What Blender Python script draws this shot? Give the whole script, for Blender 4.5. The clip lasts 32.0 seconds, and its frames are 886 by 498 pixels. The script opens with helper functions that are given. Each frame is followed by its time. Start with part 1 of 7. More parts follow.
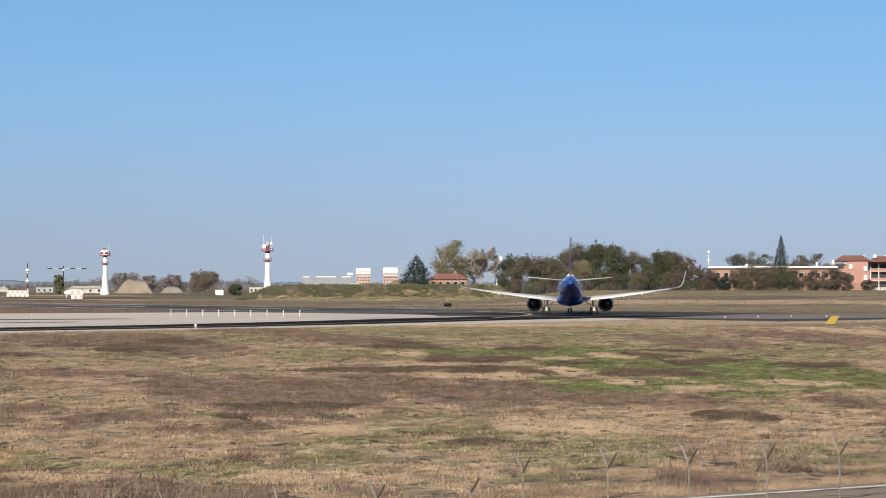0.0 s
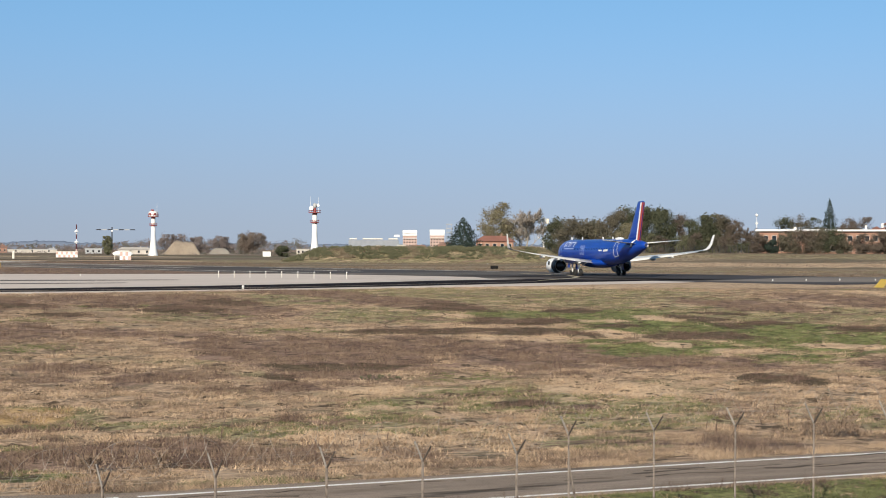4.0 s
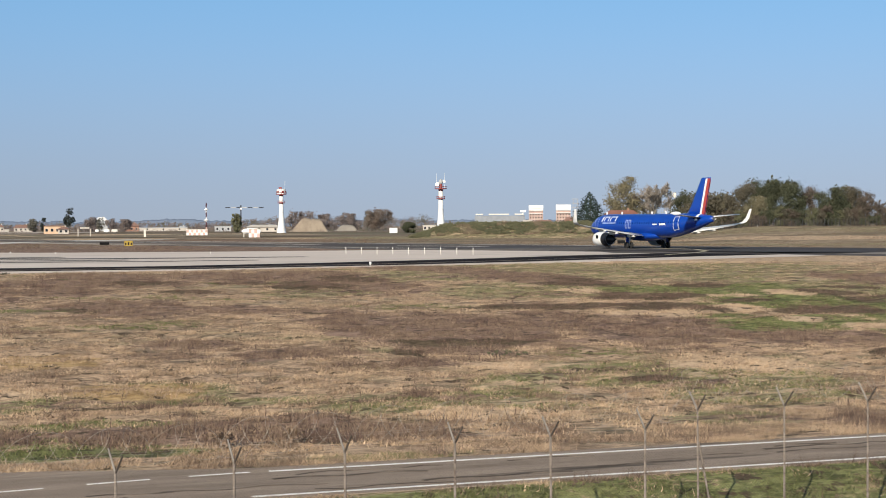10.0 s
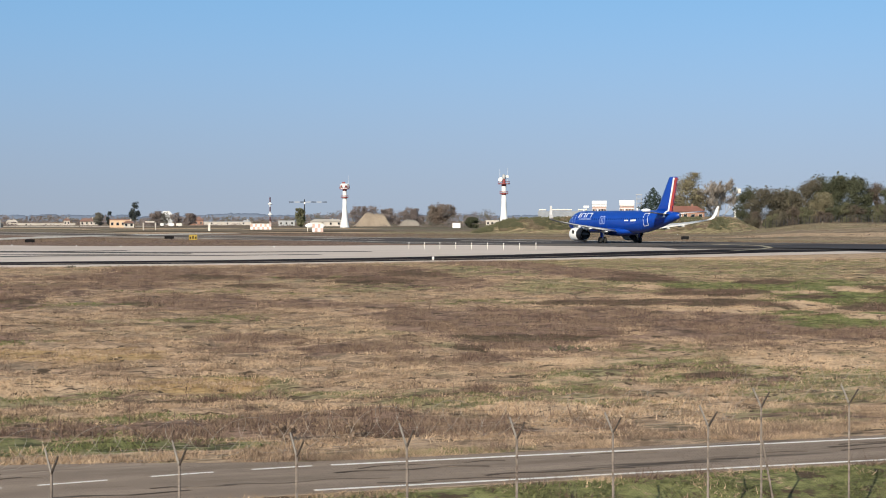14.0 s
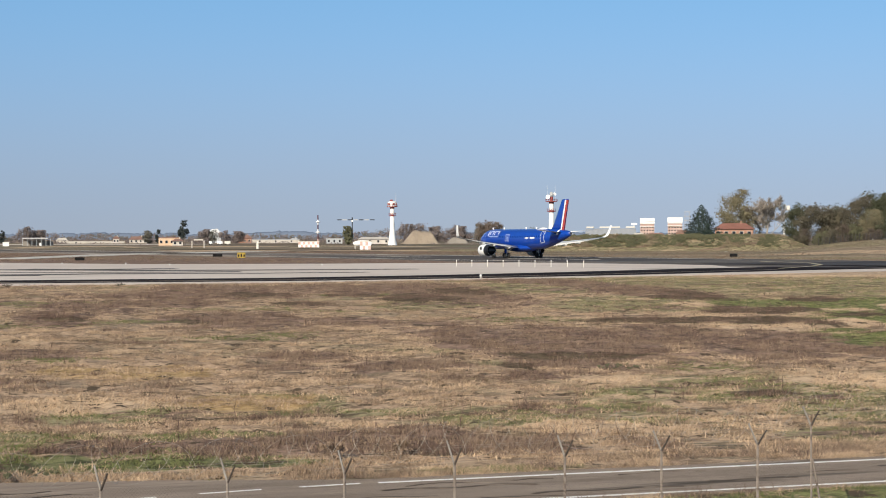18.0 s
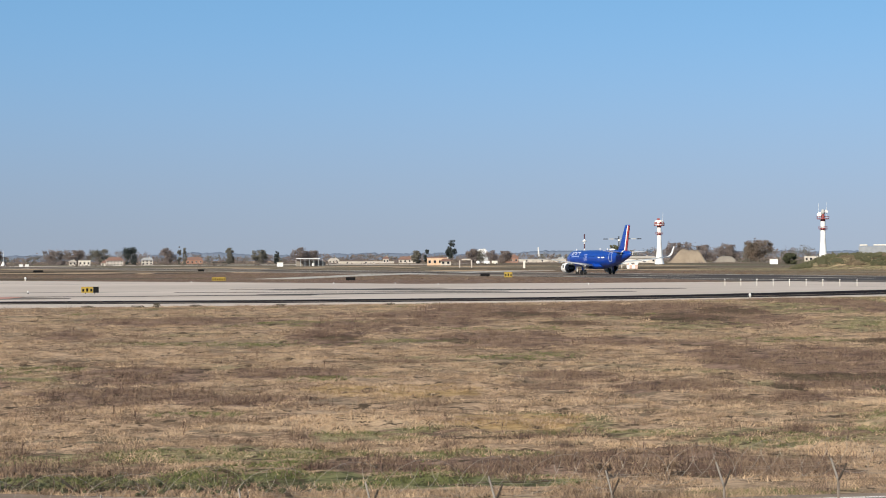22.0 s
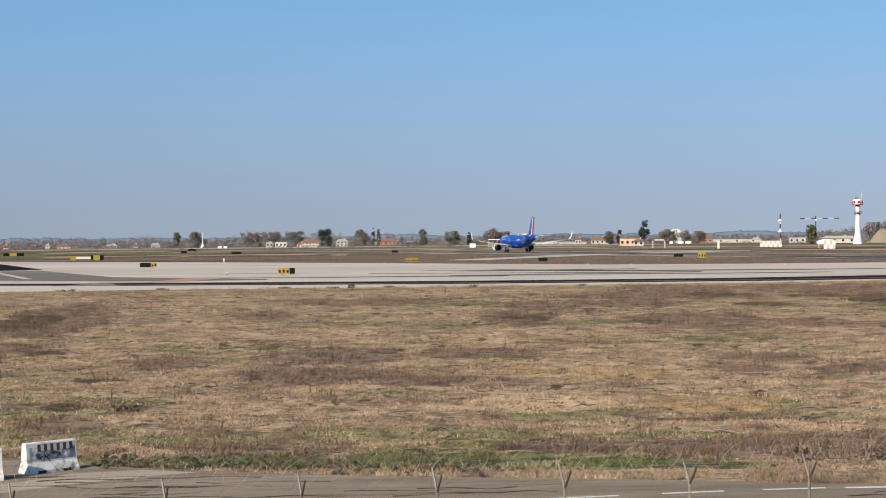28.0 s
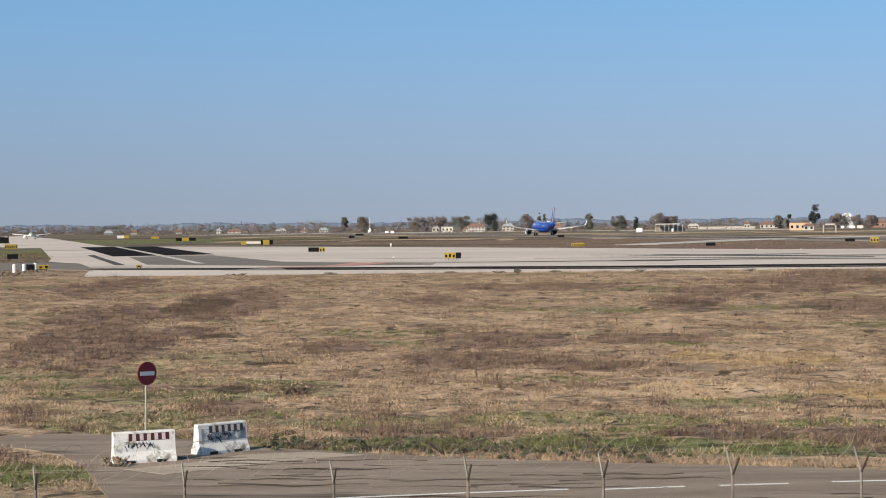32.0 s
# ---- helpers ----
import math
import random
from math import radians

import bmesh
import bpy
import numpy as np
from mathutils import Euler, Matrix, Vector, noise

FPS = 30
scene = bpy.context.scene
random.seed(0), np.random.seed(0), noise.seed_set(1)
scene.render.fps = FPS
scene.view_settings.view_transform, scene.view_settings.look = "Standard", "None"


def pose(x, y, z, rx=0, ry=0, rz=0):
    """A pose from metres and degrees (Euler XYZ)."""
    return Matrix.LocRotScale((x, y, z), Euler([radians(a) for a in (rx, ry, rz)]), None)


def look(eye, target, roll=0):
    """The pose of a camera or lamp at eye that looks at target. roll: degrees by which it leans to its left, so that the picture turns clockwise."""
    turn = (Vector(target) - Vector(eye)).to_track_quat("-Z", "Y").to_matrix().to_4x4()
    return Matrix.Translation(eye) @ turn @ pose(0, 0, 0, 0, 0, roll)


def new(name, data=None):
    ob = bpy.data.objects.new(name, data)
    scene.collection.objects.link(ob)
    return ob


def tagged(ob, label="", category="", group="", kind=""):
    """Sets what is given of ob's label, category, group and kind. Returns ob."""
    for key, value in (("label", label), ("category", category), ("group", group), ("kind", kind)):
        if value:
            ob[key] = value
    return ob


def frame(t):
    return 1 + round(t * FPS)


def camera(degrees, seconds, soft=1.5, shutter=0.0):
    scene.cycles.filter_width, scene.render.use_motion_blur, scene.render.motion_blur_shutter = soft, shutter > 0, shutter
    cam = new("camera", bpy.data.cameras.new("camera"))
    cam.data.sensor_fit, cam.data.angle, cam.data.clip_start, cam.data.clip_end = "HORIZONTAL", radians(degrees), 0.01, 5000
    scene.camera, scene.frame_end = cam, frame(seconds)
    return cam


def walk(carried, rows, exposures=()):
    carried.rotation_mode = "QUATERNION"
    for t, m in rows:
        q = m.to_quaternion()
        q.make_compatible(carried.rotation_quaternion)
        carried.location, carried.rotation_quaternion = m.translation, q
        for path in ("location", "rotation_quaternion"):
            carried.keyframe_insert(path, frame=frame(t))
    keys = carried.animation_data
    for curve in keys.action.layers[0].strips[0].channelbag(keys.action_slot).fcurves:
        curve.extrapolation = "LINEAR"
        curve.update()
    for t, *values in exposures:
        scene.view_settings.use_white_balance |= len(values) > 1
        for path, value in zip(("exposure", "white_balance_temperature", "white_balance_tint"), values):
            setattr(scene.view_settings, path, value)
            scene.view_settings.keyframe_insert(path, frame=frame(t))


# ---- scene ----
# Eye 4.35 m above the runway's level (z = 0); yaw to the right of +y, pitch, roll in degrees.
EYE = Vector((0, 0, 4.35))
PATH = [
    (0.0, 27.083, 1.235, 0.023), (0.5, 27.013, 0.671, -0.104), (1.0, 26.852, 0.414, -0.218),
    (1.5, 26.701, 0.259, -0.129), (2.0, 26.648, 0.395, -0.134), (2.5, 26.565, 0.403, -0.156),
    (3.0, 26.435, 0.285, 0.080), (3.5, 26.001, 0.132, 0.217), (5.5, 24.692, -0.261, 0.009),
    (6.0, 24.484, -0.254, 0.037), (6.5, 24.371, -0.039, 0.091), (7.0, 24.148, 0.105, 0.055),
    (7.5, 23.832, 0.054, -0.006), (8.0, 23.395, -0.119, -0.054), (8.5, 23.099, -0.287, -0.080),
    (9.0, 22.892, -0.426, -0.071), (9.5, 22.202, -0.759, -0.174), (10.0, 21.443, -0.801, -0.274),
    (10.5, 20.973, -0.611, -0.331), (11.0, 20.637, -0.429, -0.343), (11.5, 20.337, -0.359, -0.296),
    (12.0, 20.068, -0.476, -0.212), (12.5, 19.703, -0.743, -0.239), (13.0, 19.544, -0.896, -0.214),
    (13.5, 19.520, -1.023, -0.058), (14.0, 19.392, -0.955, -0.048), (14.5, 19.275, -0.697, 0.020),
    (16.5, 18.943, -0.430, 0.048), (17.0, 18.746, -0.284, -0.032), (17.5, 18.454, -0.229, -0.099),
    (18.0, 17.842, -0.378, -0.130), (18.5, 16.952, -0.357, -0.247), (19.0, 15.960, -0.275, -0.417),
    (19.5, 14.943, -0.203, -0.632), (20.0, 13.774, -0.022, -0.696), (20.5, 12.415, 0.132, -0.720),
    (21.0, 11.091, 0.155, -0.571), (21.5, 9.956, 0.096, -0.527), (22.0, 9.164, 0.290, -0.369),
    (22.5, 8.610, 0.815, -0.449), (23.0, 8.093, 1.043, -0.456), (23.5, 7.493, 1.071, -0.478),
    (24.0, 6.773, 0.952, -0.577), (24.5, 6.154, 0.742, -0.652), (25.0, 5.699, 0.304, -0.650),
    (25.5, 5.181, -0.180, -0.564), (27.5, 3.522, -0.019, -0.569), (28.0, 2.892, -0.286, -0.558),
    (28.5, 2.284, -0.634, -0.533), (29.0, 1.690, -0.984, -0.536), (29.5, 1.072, -1.014, -0.535),
    (30.0, 0.209, -0.722, -0.410), (30.5, -0.732, -0.604, -0.437), (31.0, -1.093, -0.763, -0.573),
    (31.5, -1.639, -0.749, -0.610), (32.0, -2.524, -0.732, -0.605),
]


def aim(yaw, pitch, roll):
    a, p = radians(yaw), radians(pitch)
    way = Vector((math.sin(a) * math.cos(p), math.cos(a) * math.cos(p), math.sin(p)))
    return look(EYE, EYE + way * 10, roll)


cam = camera(28.32, 32.0, soft=1.0)
walk(cam, [(t, aim(y, p, r)) for t, y, p, r in PATH], exposures=[(0, 0.28), (32, 0.28)])

# ---- light ----
SUN_AZ, SUN_EL = -138.5, 26.5
HAZE, HAZE_COLOUR = 0.95, (5.5, 6.15, 7.3)
world = bpy.data.worlds.new("sky")
world.use_nodes = True
scene.world = world
wn = world.node_tree.nodes
sky = wn.new("ShaderNodeTexSky")
sky.sky_type = "NISHITA"
sky.sun_disc = False
sky.sun_elevation = radians(SUN_EL)
sky.sun_rotation = radians(SUN_AZ)
sky.altitude = 0
sky.air_density, sky.dust_density, sky.ozone_density = 1.0, 0.3, 4.0
background = wn["Background"]
background.inputs["Strength"].default_value = 0.06
wl = world.node_tree.links.new
way_in = wn.new("ShaderNodeTexCoord")
raised = wn.new("ShaderNodeVectorMath")
raised.operation = "ADD"
raised.inputs[1].default_value = (0, 0, 0.42)
wl(way_in.outputs["Generated"], raised.inputs[0])
wl(raised.outputs[0], sky.inputs[0])
parts_of = wn.new("ShaderNodeSeparateXYZ")
wl(way_in.outputs["Generated"], parts_of.inputs[0])
low = wn.new("ShaderNodeMapRange")
low.interpolation_type = "SMOOTHSTEP"
for slot, value in ((1, -0.02), (2, 0.16), (3, HAZE), (4, 0.0)):
    low.inputs[slot].default_value = value
wl(parts_of.outputs["Z"], low.inputs[0])
haze = wn.new("ShaderNodeMix")
haze.data_type = "RGBA"
wl(low.outputs[0], haze.inputs["Factor"])
deep = wn.new("ShaderNodeVectorMath")
deep.operation = "MULTIPLY"
deep.inputs[1].default_value = (3.88, 4.30, 3.64)
zenith = wn.new("ShaderNodeMapRange")
for slot, value in ((1, 0.16), (2, 0.75), (3, 1.0), (4, 0.35)):
    zenith.inputs[slot].default_value = value
wl(parts_of.outputs["Z"], zenith.inputs[0])
dimmed = wn.new("ShaderNodeVectorMath")
dimmed.operation = "SCALE"
wl(sky.outputs[0], dimmed.inputs[0])
wl(zenith.outputs[0], dimmed.inputs["Scale"])
wl(dimmed.outputs[0], deep.inputs[0])
wl(deep.outputs[0], haze.inputs["A"])
murk = wn.new("ShaderNodeMapRange")
for slot, value in ((1, -0.30), (2, 0.50), (3, 0.79), (4, 1.05)):
    murk.inputs[slot].default_value = value
wl(parts_of.outputs["X"], murk.inputs[0])
smog = wn.new("ShaderNodeVectorMath")
smog.operation = "SCALE"
smog.inputs[0].default_value = HAZE_COLOUR
wl(murk.outputs[0], smog.inputs["Scale"])
wl(smog.outputs[0], haze.inputs["B"])
wl(haze.outputs["Result"], background.inputs[0])
sun_data = bpy.data.lights.new("sun", "SUN")
sun_data.energy, sun_data.angle, sun_data.color = 5.0, radians(0.55), (1.0, 0.89, 0.73)
sun = new("sun", sun_data)
sun_way = Vector((math.sin(radians(SUN_AZ)) * math.cos(radians(SUN_EL)), math.cos(radians(SUN_AZ)) * math.cos(radians(SUN_EL)), math.sin(radians(SUN_EL))))
sun.matrix_basis = look(sun_way * 100, (0, 0, 0))


# ---- materials ----
def material(name, low, high, rough=0.8, scale=1.0, fine=12.0, bump=0.0, metal=0.0, stretch=(1, 1, 1), spot=None, spot_scale=0.1, spot_at=0.55, shade=0.0, coat=0.0, spread=0.25, island=0.0, spec=0.5):
    """Two colours mixed by coarse and fine noise in the thing's own metres, an optional third in patches, relief and a varying gloss."""
    m = bpy.data.materials.new(name)
    m.use_nodes = True
    n, link = m.node_tree.nodes, m.node_tree.links.new
    bsdf = n["Principled BSDF"]
    co = n.new("ShaderNodeTexCoord")
    mp = n.new("ShaderNodeMapping")
    mp.inputs["Scale"].default_value = stretch
    link(co.outputs["Object"], mp.inputs[0])

    def noisy(sc, detail=4.0, r=0.6):
        t = n.new("ShaderNodeTexNoise")
        t.inputs["Scale"].default_value, t.inputs["Detail"].default_value, t.inputs["Roughness"].default_value = sc, detail, r
        link(mp.outputs[0], t.inputs["Vector"])
        return t.outputs["Fac"]

    def math_node(op, a, b):
        t = n.new("ShaderNodeMath")
        t.operation = op
        for i, v in enumerate((a, b)):
            if isinstance(v, (int, float)):
                t.inputs[i].default_value = v
            else:
                link(v, t.inputs[i])
        return t.outputs[0]

    def ranged(v, a, b):
        t = n.new("ShaderNodeMapRange")
        t.inputs[1].default_value, t.inputs[2].default_value = a, b
        link(v, t.inputs[0])
        return t.outputs[0]

    coarse, grain = noisy(scale), noisy(fine, 5.0, 0.7)
    both = math_node("ADD", math_node("MULTIPLY", coarse, 0.6), math_node("MULTIPLY", grain, 0.4))
    fac = ranged(both, 0.5 - spread * 0.6, 0.5 + spread * 0.6)
    if island:
        g = n.new("ShaderNodeNewGeometry")
        fac = math_node("ADD", math_node("MULTIPLY", fac, 1 - island), math_node("MULTIPLY", g.outputs["Random Per Island"], island))
    if shade:
        o = n.new("ShaderNodeObjectInfo")
        fac = math_node("ADD", math_node("MULTIPLY", fac, 1 - shade), math_node("MULTIPLY", o.outputs["Random"], shade))
    mix = n.new("ShaderNodeMix")
    mix.data_type = "RGBA"
    mix.inputs["A"].default_value, mix.inputs["B"].default_value = (*low, 1), (*high, 1)
    link(fac, mix.inputs["Factor"])
    col = mix.outputs["Result"]
    if spot:
        s = ranged(noisy(spot_scale, 6.0, 0.65), spot_at, spot_at + 0.12)
        mix2 = n.new("ShaderNodeMix")
        mix2.data_type = "RGBA"
        link(s, mix2.inputs["Factor"])
        link(col, mix2.inputs["A"])
        mix2.inputs["B"].default_value = (*spot, 1)
        col = mix2.outputs["Result"]
    link(col, bsdf.inputs["Base Color"])
    link(math_node("ADD", math_node("MULTIPLY", grain, 0.2), rough - 0.1), bsdf.inputs["Roughness"])
    bsdf.inputs["Metallic"].default_value = metal
    bsdf.inputs["Coat Weight"].default_value = coat
    bsdf.inputs["Specular IOR Level"].default_value = spec
    if bump:
        b = n.new("ShaderNodeBump")
        b.inputs["Strength"].default_value, b.inputs["Distance"].default_value = 0.6, bump
        link(grain, b.inputs["Height"])
        link(b.outputs[0], bsdf.inputs["Normal"])
    return m


def paint(name, colour, rough=0.45, dirt=0.12, **kw):
    low = tuple(c * (1 - dirt) for c in colour)
    return material(name, low, colour, rough, kw.pop("scale", 0.7), kw.pop("fine", 9.0), **kw)


BLUE = material("blue_paint", (0.0022, 0.040, 0.29), (0.0032, 0.052, 0.36), 0.34, 0.4, 6.0, coat=0.25)
WHITE = paint("white_paint", (0.80, 0.80, 0.79), 0.35)
WING = paint("wing_grey", (0.62, 0.64, 0.65), 0.35)
RED = paint("red_paint", (0.40, 0.058, 0.05), 0.5, dirt=0.25)
TOWER_RED = paint("tower_red", (0.27, 0.055, 0.055), 0.6, dirt=0.3)
FADED_RED = paint("faded_red", (0.62, 0.43, 0.37), 0.6, dirt=0.2)
MAROON = paint("maroon_paint", (0.085, 0.012, 0.022), 0.6, dirt=0.4)
PINKISH = paint("pinkish_paint", (0.64, 0.55, 0.53), 0.7, dirt=0.2)
SIGN_RED = paint("sign_red", (0.20, 0.008, 0.022), 0.5)
POLE_GREY = paint("pole_grey", (0.46, 0.42, 0.36), 0.6, dirt=0.3)
BLACK = paint("black_paint", (0.012, 0.012, 0.013), 0.7, dirt=0.4, spec=0.1)
DARK = paint("dark_metal", (0.035, 0.035, 0.04), 0.4, dirt=0.3, metal=0.5)
STEEL = paint("bare_steel", (0.45, 0.44, 0.42), 0.35, metal=0.9)
RUBBER = paint("rubber", (0.02, 0.02, 0.02), 0.8, dirt=0.3)
YELLOW = paint("yellow_paint", (0.40, 0.28, 0.04), 0.5, dirt=0.3)
CREAM = paint("cream_panel", (0.70, 0.67, 0.60), 0.6)
PALE_BLUE = paint("pale_lettering", (0.35, 0.42, 0.72), 0.4)
PALE_LETTER = paint("white_lettering", (0.62, 0.66, 0.78), 0.4)
GLASS = paint("window_glass", (0.02, 0.025, 0.035), 0.15, dirt=0.5)
CONCRETE = material("runway_concrete", (0.49, 0.425, 0.378), (0.69, 0.61, 0.55), 0.85, 0.02, 0.6, 0.004, stretch=(0.35, 1, 1), spot=(0.27, 0.245, 0.22), spot_scale=0.065, spot_at=0.575, spec=0.08)
ASPHALT = material("runway_asphalt", (0.048, 0.044, 0.046), (0.090, 0.084, 0.085), 0.85, 0.03, 1.2, 0.004, stretch=(0.3, 1, 1), spot=(0.12, 0.115, 0.11), spot_scale=0.02, spot_at=0.56, spec=0.08)
FILLET = material("fillet_asphalt", (0.052, 0.047, 0.048), (0.112, 0.102, 0.098), 0.9, 0.03, 0.7, 0.004, stretch=(0.12, 1, 1), spot=(0.175, 0.152, 0.135), spot_scale=0.05, spot_at=0.50, spec=0.05)
RUNWAY_PALE = material("runway_pale", (0.145, 0.122, 0.104), (0.265, 0.225, 0.192), 0.9, 0.02, 0.8, 0.004, stretch=(1, 0.25, 1), spec=0.02)
NEW_ASPHALT = material("fresh_asphalt", (0.013, 0.011, 0.012), (0.027, 0.023, 0.024), 0.95, 0.05, 2.0, 0.003, spec=0.02)
OLD_ASPHALT = material("worn_asphalt", (0.165, 0.145, 0.128), (0.25, 0.222, 0.198), 0.9, 0.05, 2.0, 0.003, stretch=(0.3, 1, 1), spec=0.08)
ROAD = material("road_asphalt", (0.195, 0.153, 0.122), (0.345, 0.279, 0.227), 0.9, 0.9, 6.0, 0.006, stretch=(0.14, 1, 1), spot=(0.070, 0.058, 0.050), spot_scale=0.75, spot_at=0.585, spec=0.08)
LINE_WHITE = material("road_white", (0.66, 0.65, 0.63), (0.88, 0.87, 0.85), 0.7, 2.0, 20.0)
POST_CONCRETE = material("post_concrete", (0.105, 0.086, 0.073), (0.27, 0.232, 0.2), 0.9, 3.0, 18.0, 0.004, spot=(0.07, 0.05, 0.04), spot_scale=4.0, spot_at=0.54)
ARM_SHADED = material("shaded_arm", (0.03, 0.025, 0.022), (0.09, 0.07, 0.055), 0.8, 4.0, 30.0)
PALE_POST = material("galvanised_post", (0.15, 0.132, 0.115), (0.29, 0.262, 0.23), 0.7, 2.0, 18.0)
MESH_WIRE = material("mesh_wire", (0.045, 0.038, 0.032), (0.11, 0.095, 0.08), 0.8, 3.0, 20.0)
WIRE = material("wire", (0.22, 0.195, 0.165), (0.38, 0.345, 0.30), 0.6, 3.0, 20.0, metal=0.2)
BARRIER_WHITE = material("barrier_concrete", (0.60, 0.59, 0.57), (0.82, 0.81, 0.79), 0.85, 1.5, 14.0, 0.006, spot=(0.21, 0.18, 0.155), spot_scale=2.0, spot_at=0.535)
BARK = material("bark", (0.06, 0.045, 0.035), (0.14, 0.115, 0.09), 0.95, 0.5, 4.0, 0.03)
PALE_BARK = material("pale_bark", (0.26, 0.23, 0.19), (0.42, 0.38, 0.33), 0.9, 0.4, 3.0, 0.02)
DIRT = material("spoil_earth", (0.2, 0.16, 0.122), (0.31, 0.255, 0.195), 0.95, 0.12, 1.5, 0.08)
GREY_DIRT = material("spoil_gravel", (0.16, 0.145, 0.125), (0.26, 0.235, 0.205), 0.95, 0.12, 1.5, 0.08)
TILE = material("roof_tiles", (0.19, 0.085, 0.062), (0.28, 0.125, 0.095), 0.85, 0.3, 3.0, 0.02)
TILE_FAR = material("muted_tiles", (0.185, 0.108, 0.085), (0.255, 0.155, 0.125), 0.9, 0.3, 3.0)
# needles of the far pines, paler and bluer: haze put into the colour
HAZED_PINE = material("hazed_needles", (0.030, 0.038, 0.038), (0.062, 0.072, 0.068), 0.85, 0.05, 0.4, island=0.25, spec=0.1)
BRICK = material("brick_wall", (0.25, 0.14, 0.10), (0.36, 0.205, 0.15), 0.9, 0.3, 4.0, 0.01)
PINK_WALL = material("pink_render", (0.34, 0.185, 0.15), (0.44, 0.25, 0.21), 0.9, 0.2, 3.0)
# pink render of the distant blocks, lightened with haze in the colour
PINK_HAZED = material("hazed_pink_render", (0.42, 0.29, 0.25), (0.52, 0.37, 0.32), 0.9, 0.2, 3.0)
YELLOW_WALL = material("ochre_render", (0.52, 0.36, 0.24), (0.64, 0.47, 0.33), 0.9, 0.2, 3.0)
PALE_WALL = material("pale_render", (0.40, 0.365, 0.32), (0.55, 0.51, 0.46), 0.9, 0.2, 3.0)
# blue-grey that paints the strip of haze below the hall's trusses
HAZY_WALL = material("haze_blue_wall", (0.21, 0.23, 0.26), (0.28, 0.30, 0.33), 0.8, 0.2, 3.0)
GREY_WALL = material("grey_cladding", (0.30, 0.31, 0.32), (0.42, 0.43, 0.44), 0.7, 0.2, 3.0)


def leaf_material(name, low, high):
    m = material(name, low, high, 0.85, 0.25, 2.0, island=0.3, spread=0.4, spec=0.15)
    return m


LEAF_GREEN = leaf_material("green_leaves", (0.040, 0.047, 0.029), (0.098, 0.102, 0.062))
LEAF_DARK = leaf_material("dark_needles", (0.017, 0.029, 0.025), (0.042, 0.058, 0.046))
LEAF_OLIVE = leaf_material("olive_leaves", (0.068, 0.062, 0.046), (0.140, 0.124, 0.090))
LEAF_YELLOW = leaf_material("yellow_leaves", (0.125, 0.112, 0.070), (0.235, 0.205, 0.132))
LEAF_RUST = leaf_material("rusty_leaves", (0.078, 0.062, 0.050), (0.142, 0.114, 0.092))
TWIG_PALE = leaf_material("pale_twigs", (0.19, 0.165, 0.14), (0.36, 0.32, 0.28))
FAR_STRAW = leaf_material("far_straw", (0.150, 0.112, 0.079), (0.235, 0.177, 0.124))
TWIG = leaf_material("bare_twigs", (0.095, 0.075, 0.060), (0.190, 0.155, 0.125))
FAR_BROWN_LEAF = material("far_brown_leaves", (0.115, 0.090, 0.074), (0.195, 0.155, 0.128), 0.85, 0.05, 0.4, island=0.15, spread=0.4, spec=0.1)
# ridge woods coloured blue to stand for distance haze
RIDGE_HAZE = material("haze_blue_ridge", (0.165, 0.205, 0.275), (0.205, 0.25, 0.33), 0.95, 0.004, 0.05, spec=0.0)
SCRUB = leaf_material("scrub", (0.080, 0.084, 0.050), (0.165, 0.160, 0.095))
DRY_SCRUB = leaf_material("dry_scrub", (0.135, 0.108, 0.075), (0.27, 0.215, 0.150))
# autumn and olive leaves of far trees, greyed and paled with painted haze
HAZED_LEAF = material("hazed_leaves", (0.135, 0.112, 0.108), (0.225, 0.190, 0.180), 0.85, 0.05, 0.4, island=0.10, spread=0.4, spec=0.1)
HAZED_OLIVE = material("hazed_olive_leaves", (0.100, 0.098, 0.086), (0.170, 0.162, 0.138), 0.85, 0.05, 0.4, island=0.10, spread=0.4, spec=0.1)
WEED = material("dry_weeds", (0.150, 0.107, 0.078), (0.305, 0.220, 0.160), 0.8, 0.9, 3.2, island=0.40, spread=0.22, spec=0.15)
STRAW = material("straw", (0.235, 0.168, 0.112), (0.490, 0.358, 0.244), 0.8, 0.9, 3.2, island=0.40, spread=0.22, spec=0.15)
PALE_BLADE = material("bleached_straw", (0.37, 0.272, 0.183), (0.66, 0.490, 0.333), 0.8, 0.9, 3.2, island=0.40, spread=0.22, spec=0.15)
GREEN_BLADE = material("green_blades", (0.085, 0.096, 0.036), (0.205, 0.215, 0.092), 0.8, 0.9, 3.2, island=0.40, spread=0.22, spec=0.15)
WEED_DARK = material("dark_weeds", (0.075, 0.049, 0.039), (0.185, 0.125, 0.099), 0.8, 0.9, 3.2, island=0.40, spread=0.22, spec=0.15)


# ---- mesh helpers ----
def place(az, r, z=0.0):
    a = radians(az)
    return Vector((r * math.sin(a), r * math.cos(a), z))


def mesh_of(name, verts, faces, mat, smooth=False):
    me = bpy.data.meshes.new(name)
    me.from_pydata([tuple(v) for v in verts], [], faces)
    me.materials.append(mat)
    if smooth:
        me.polygons.foreach_set("use_smooth", [True] * len(me.polygons))
    me.update()
    return me


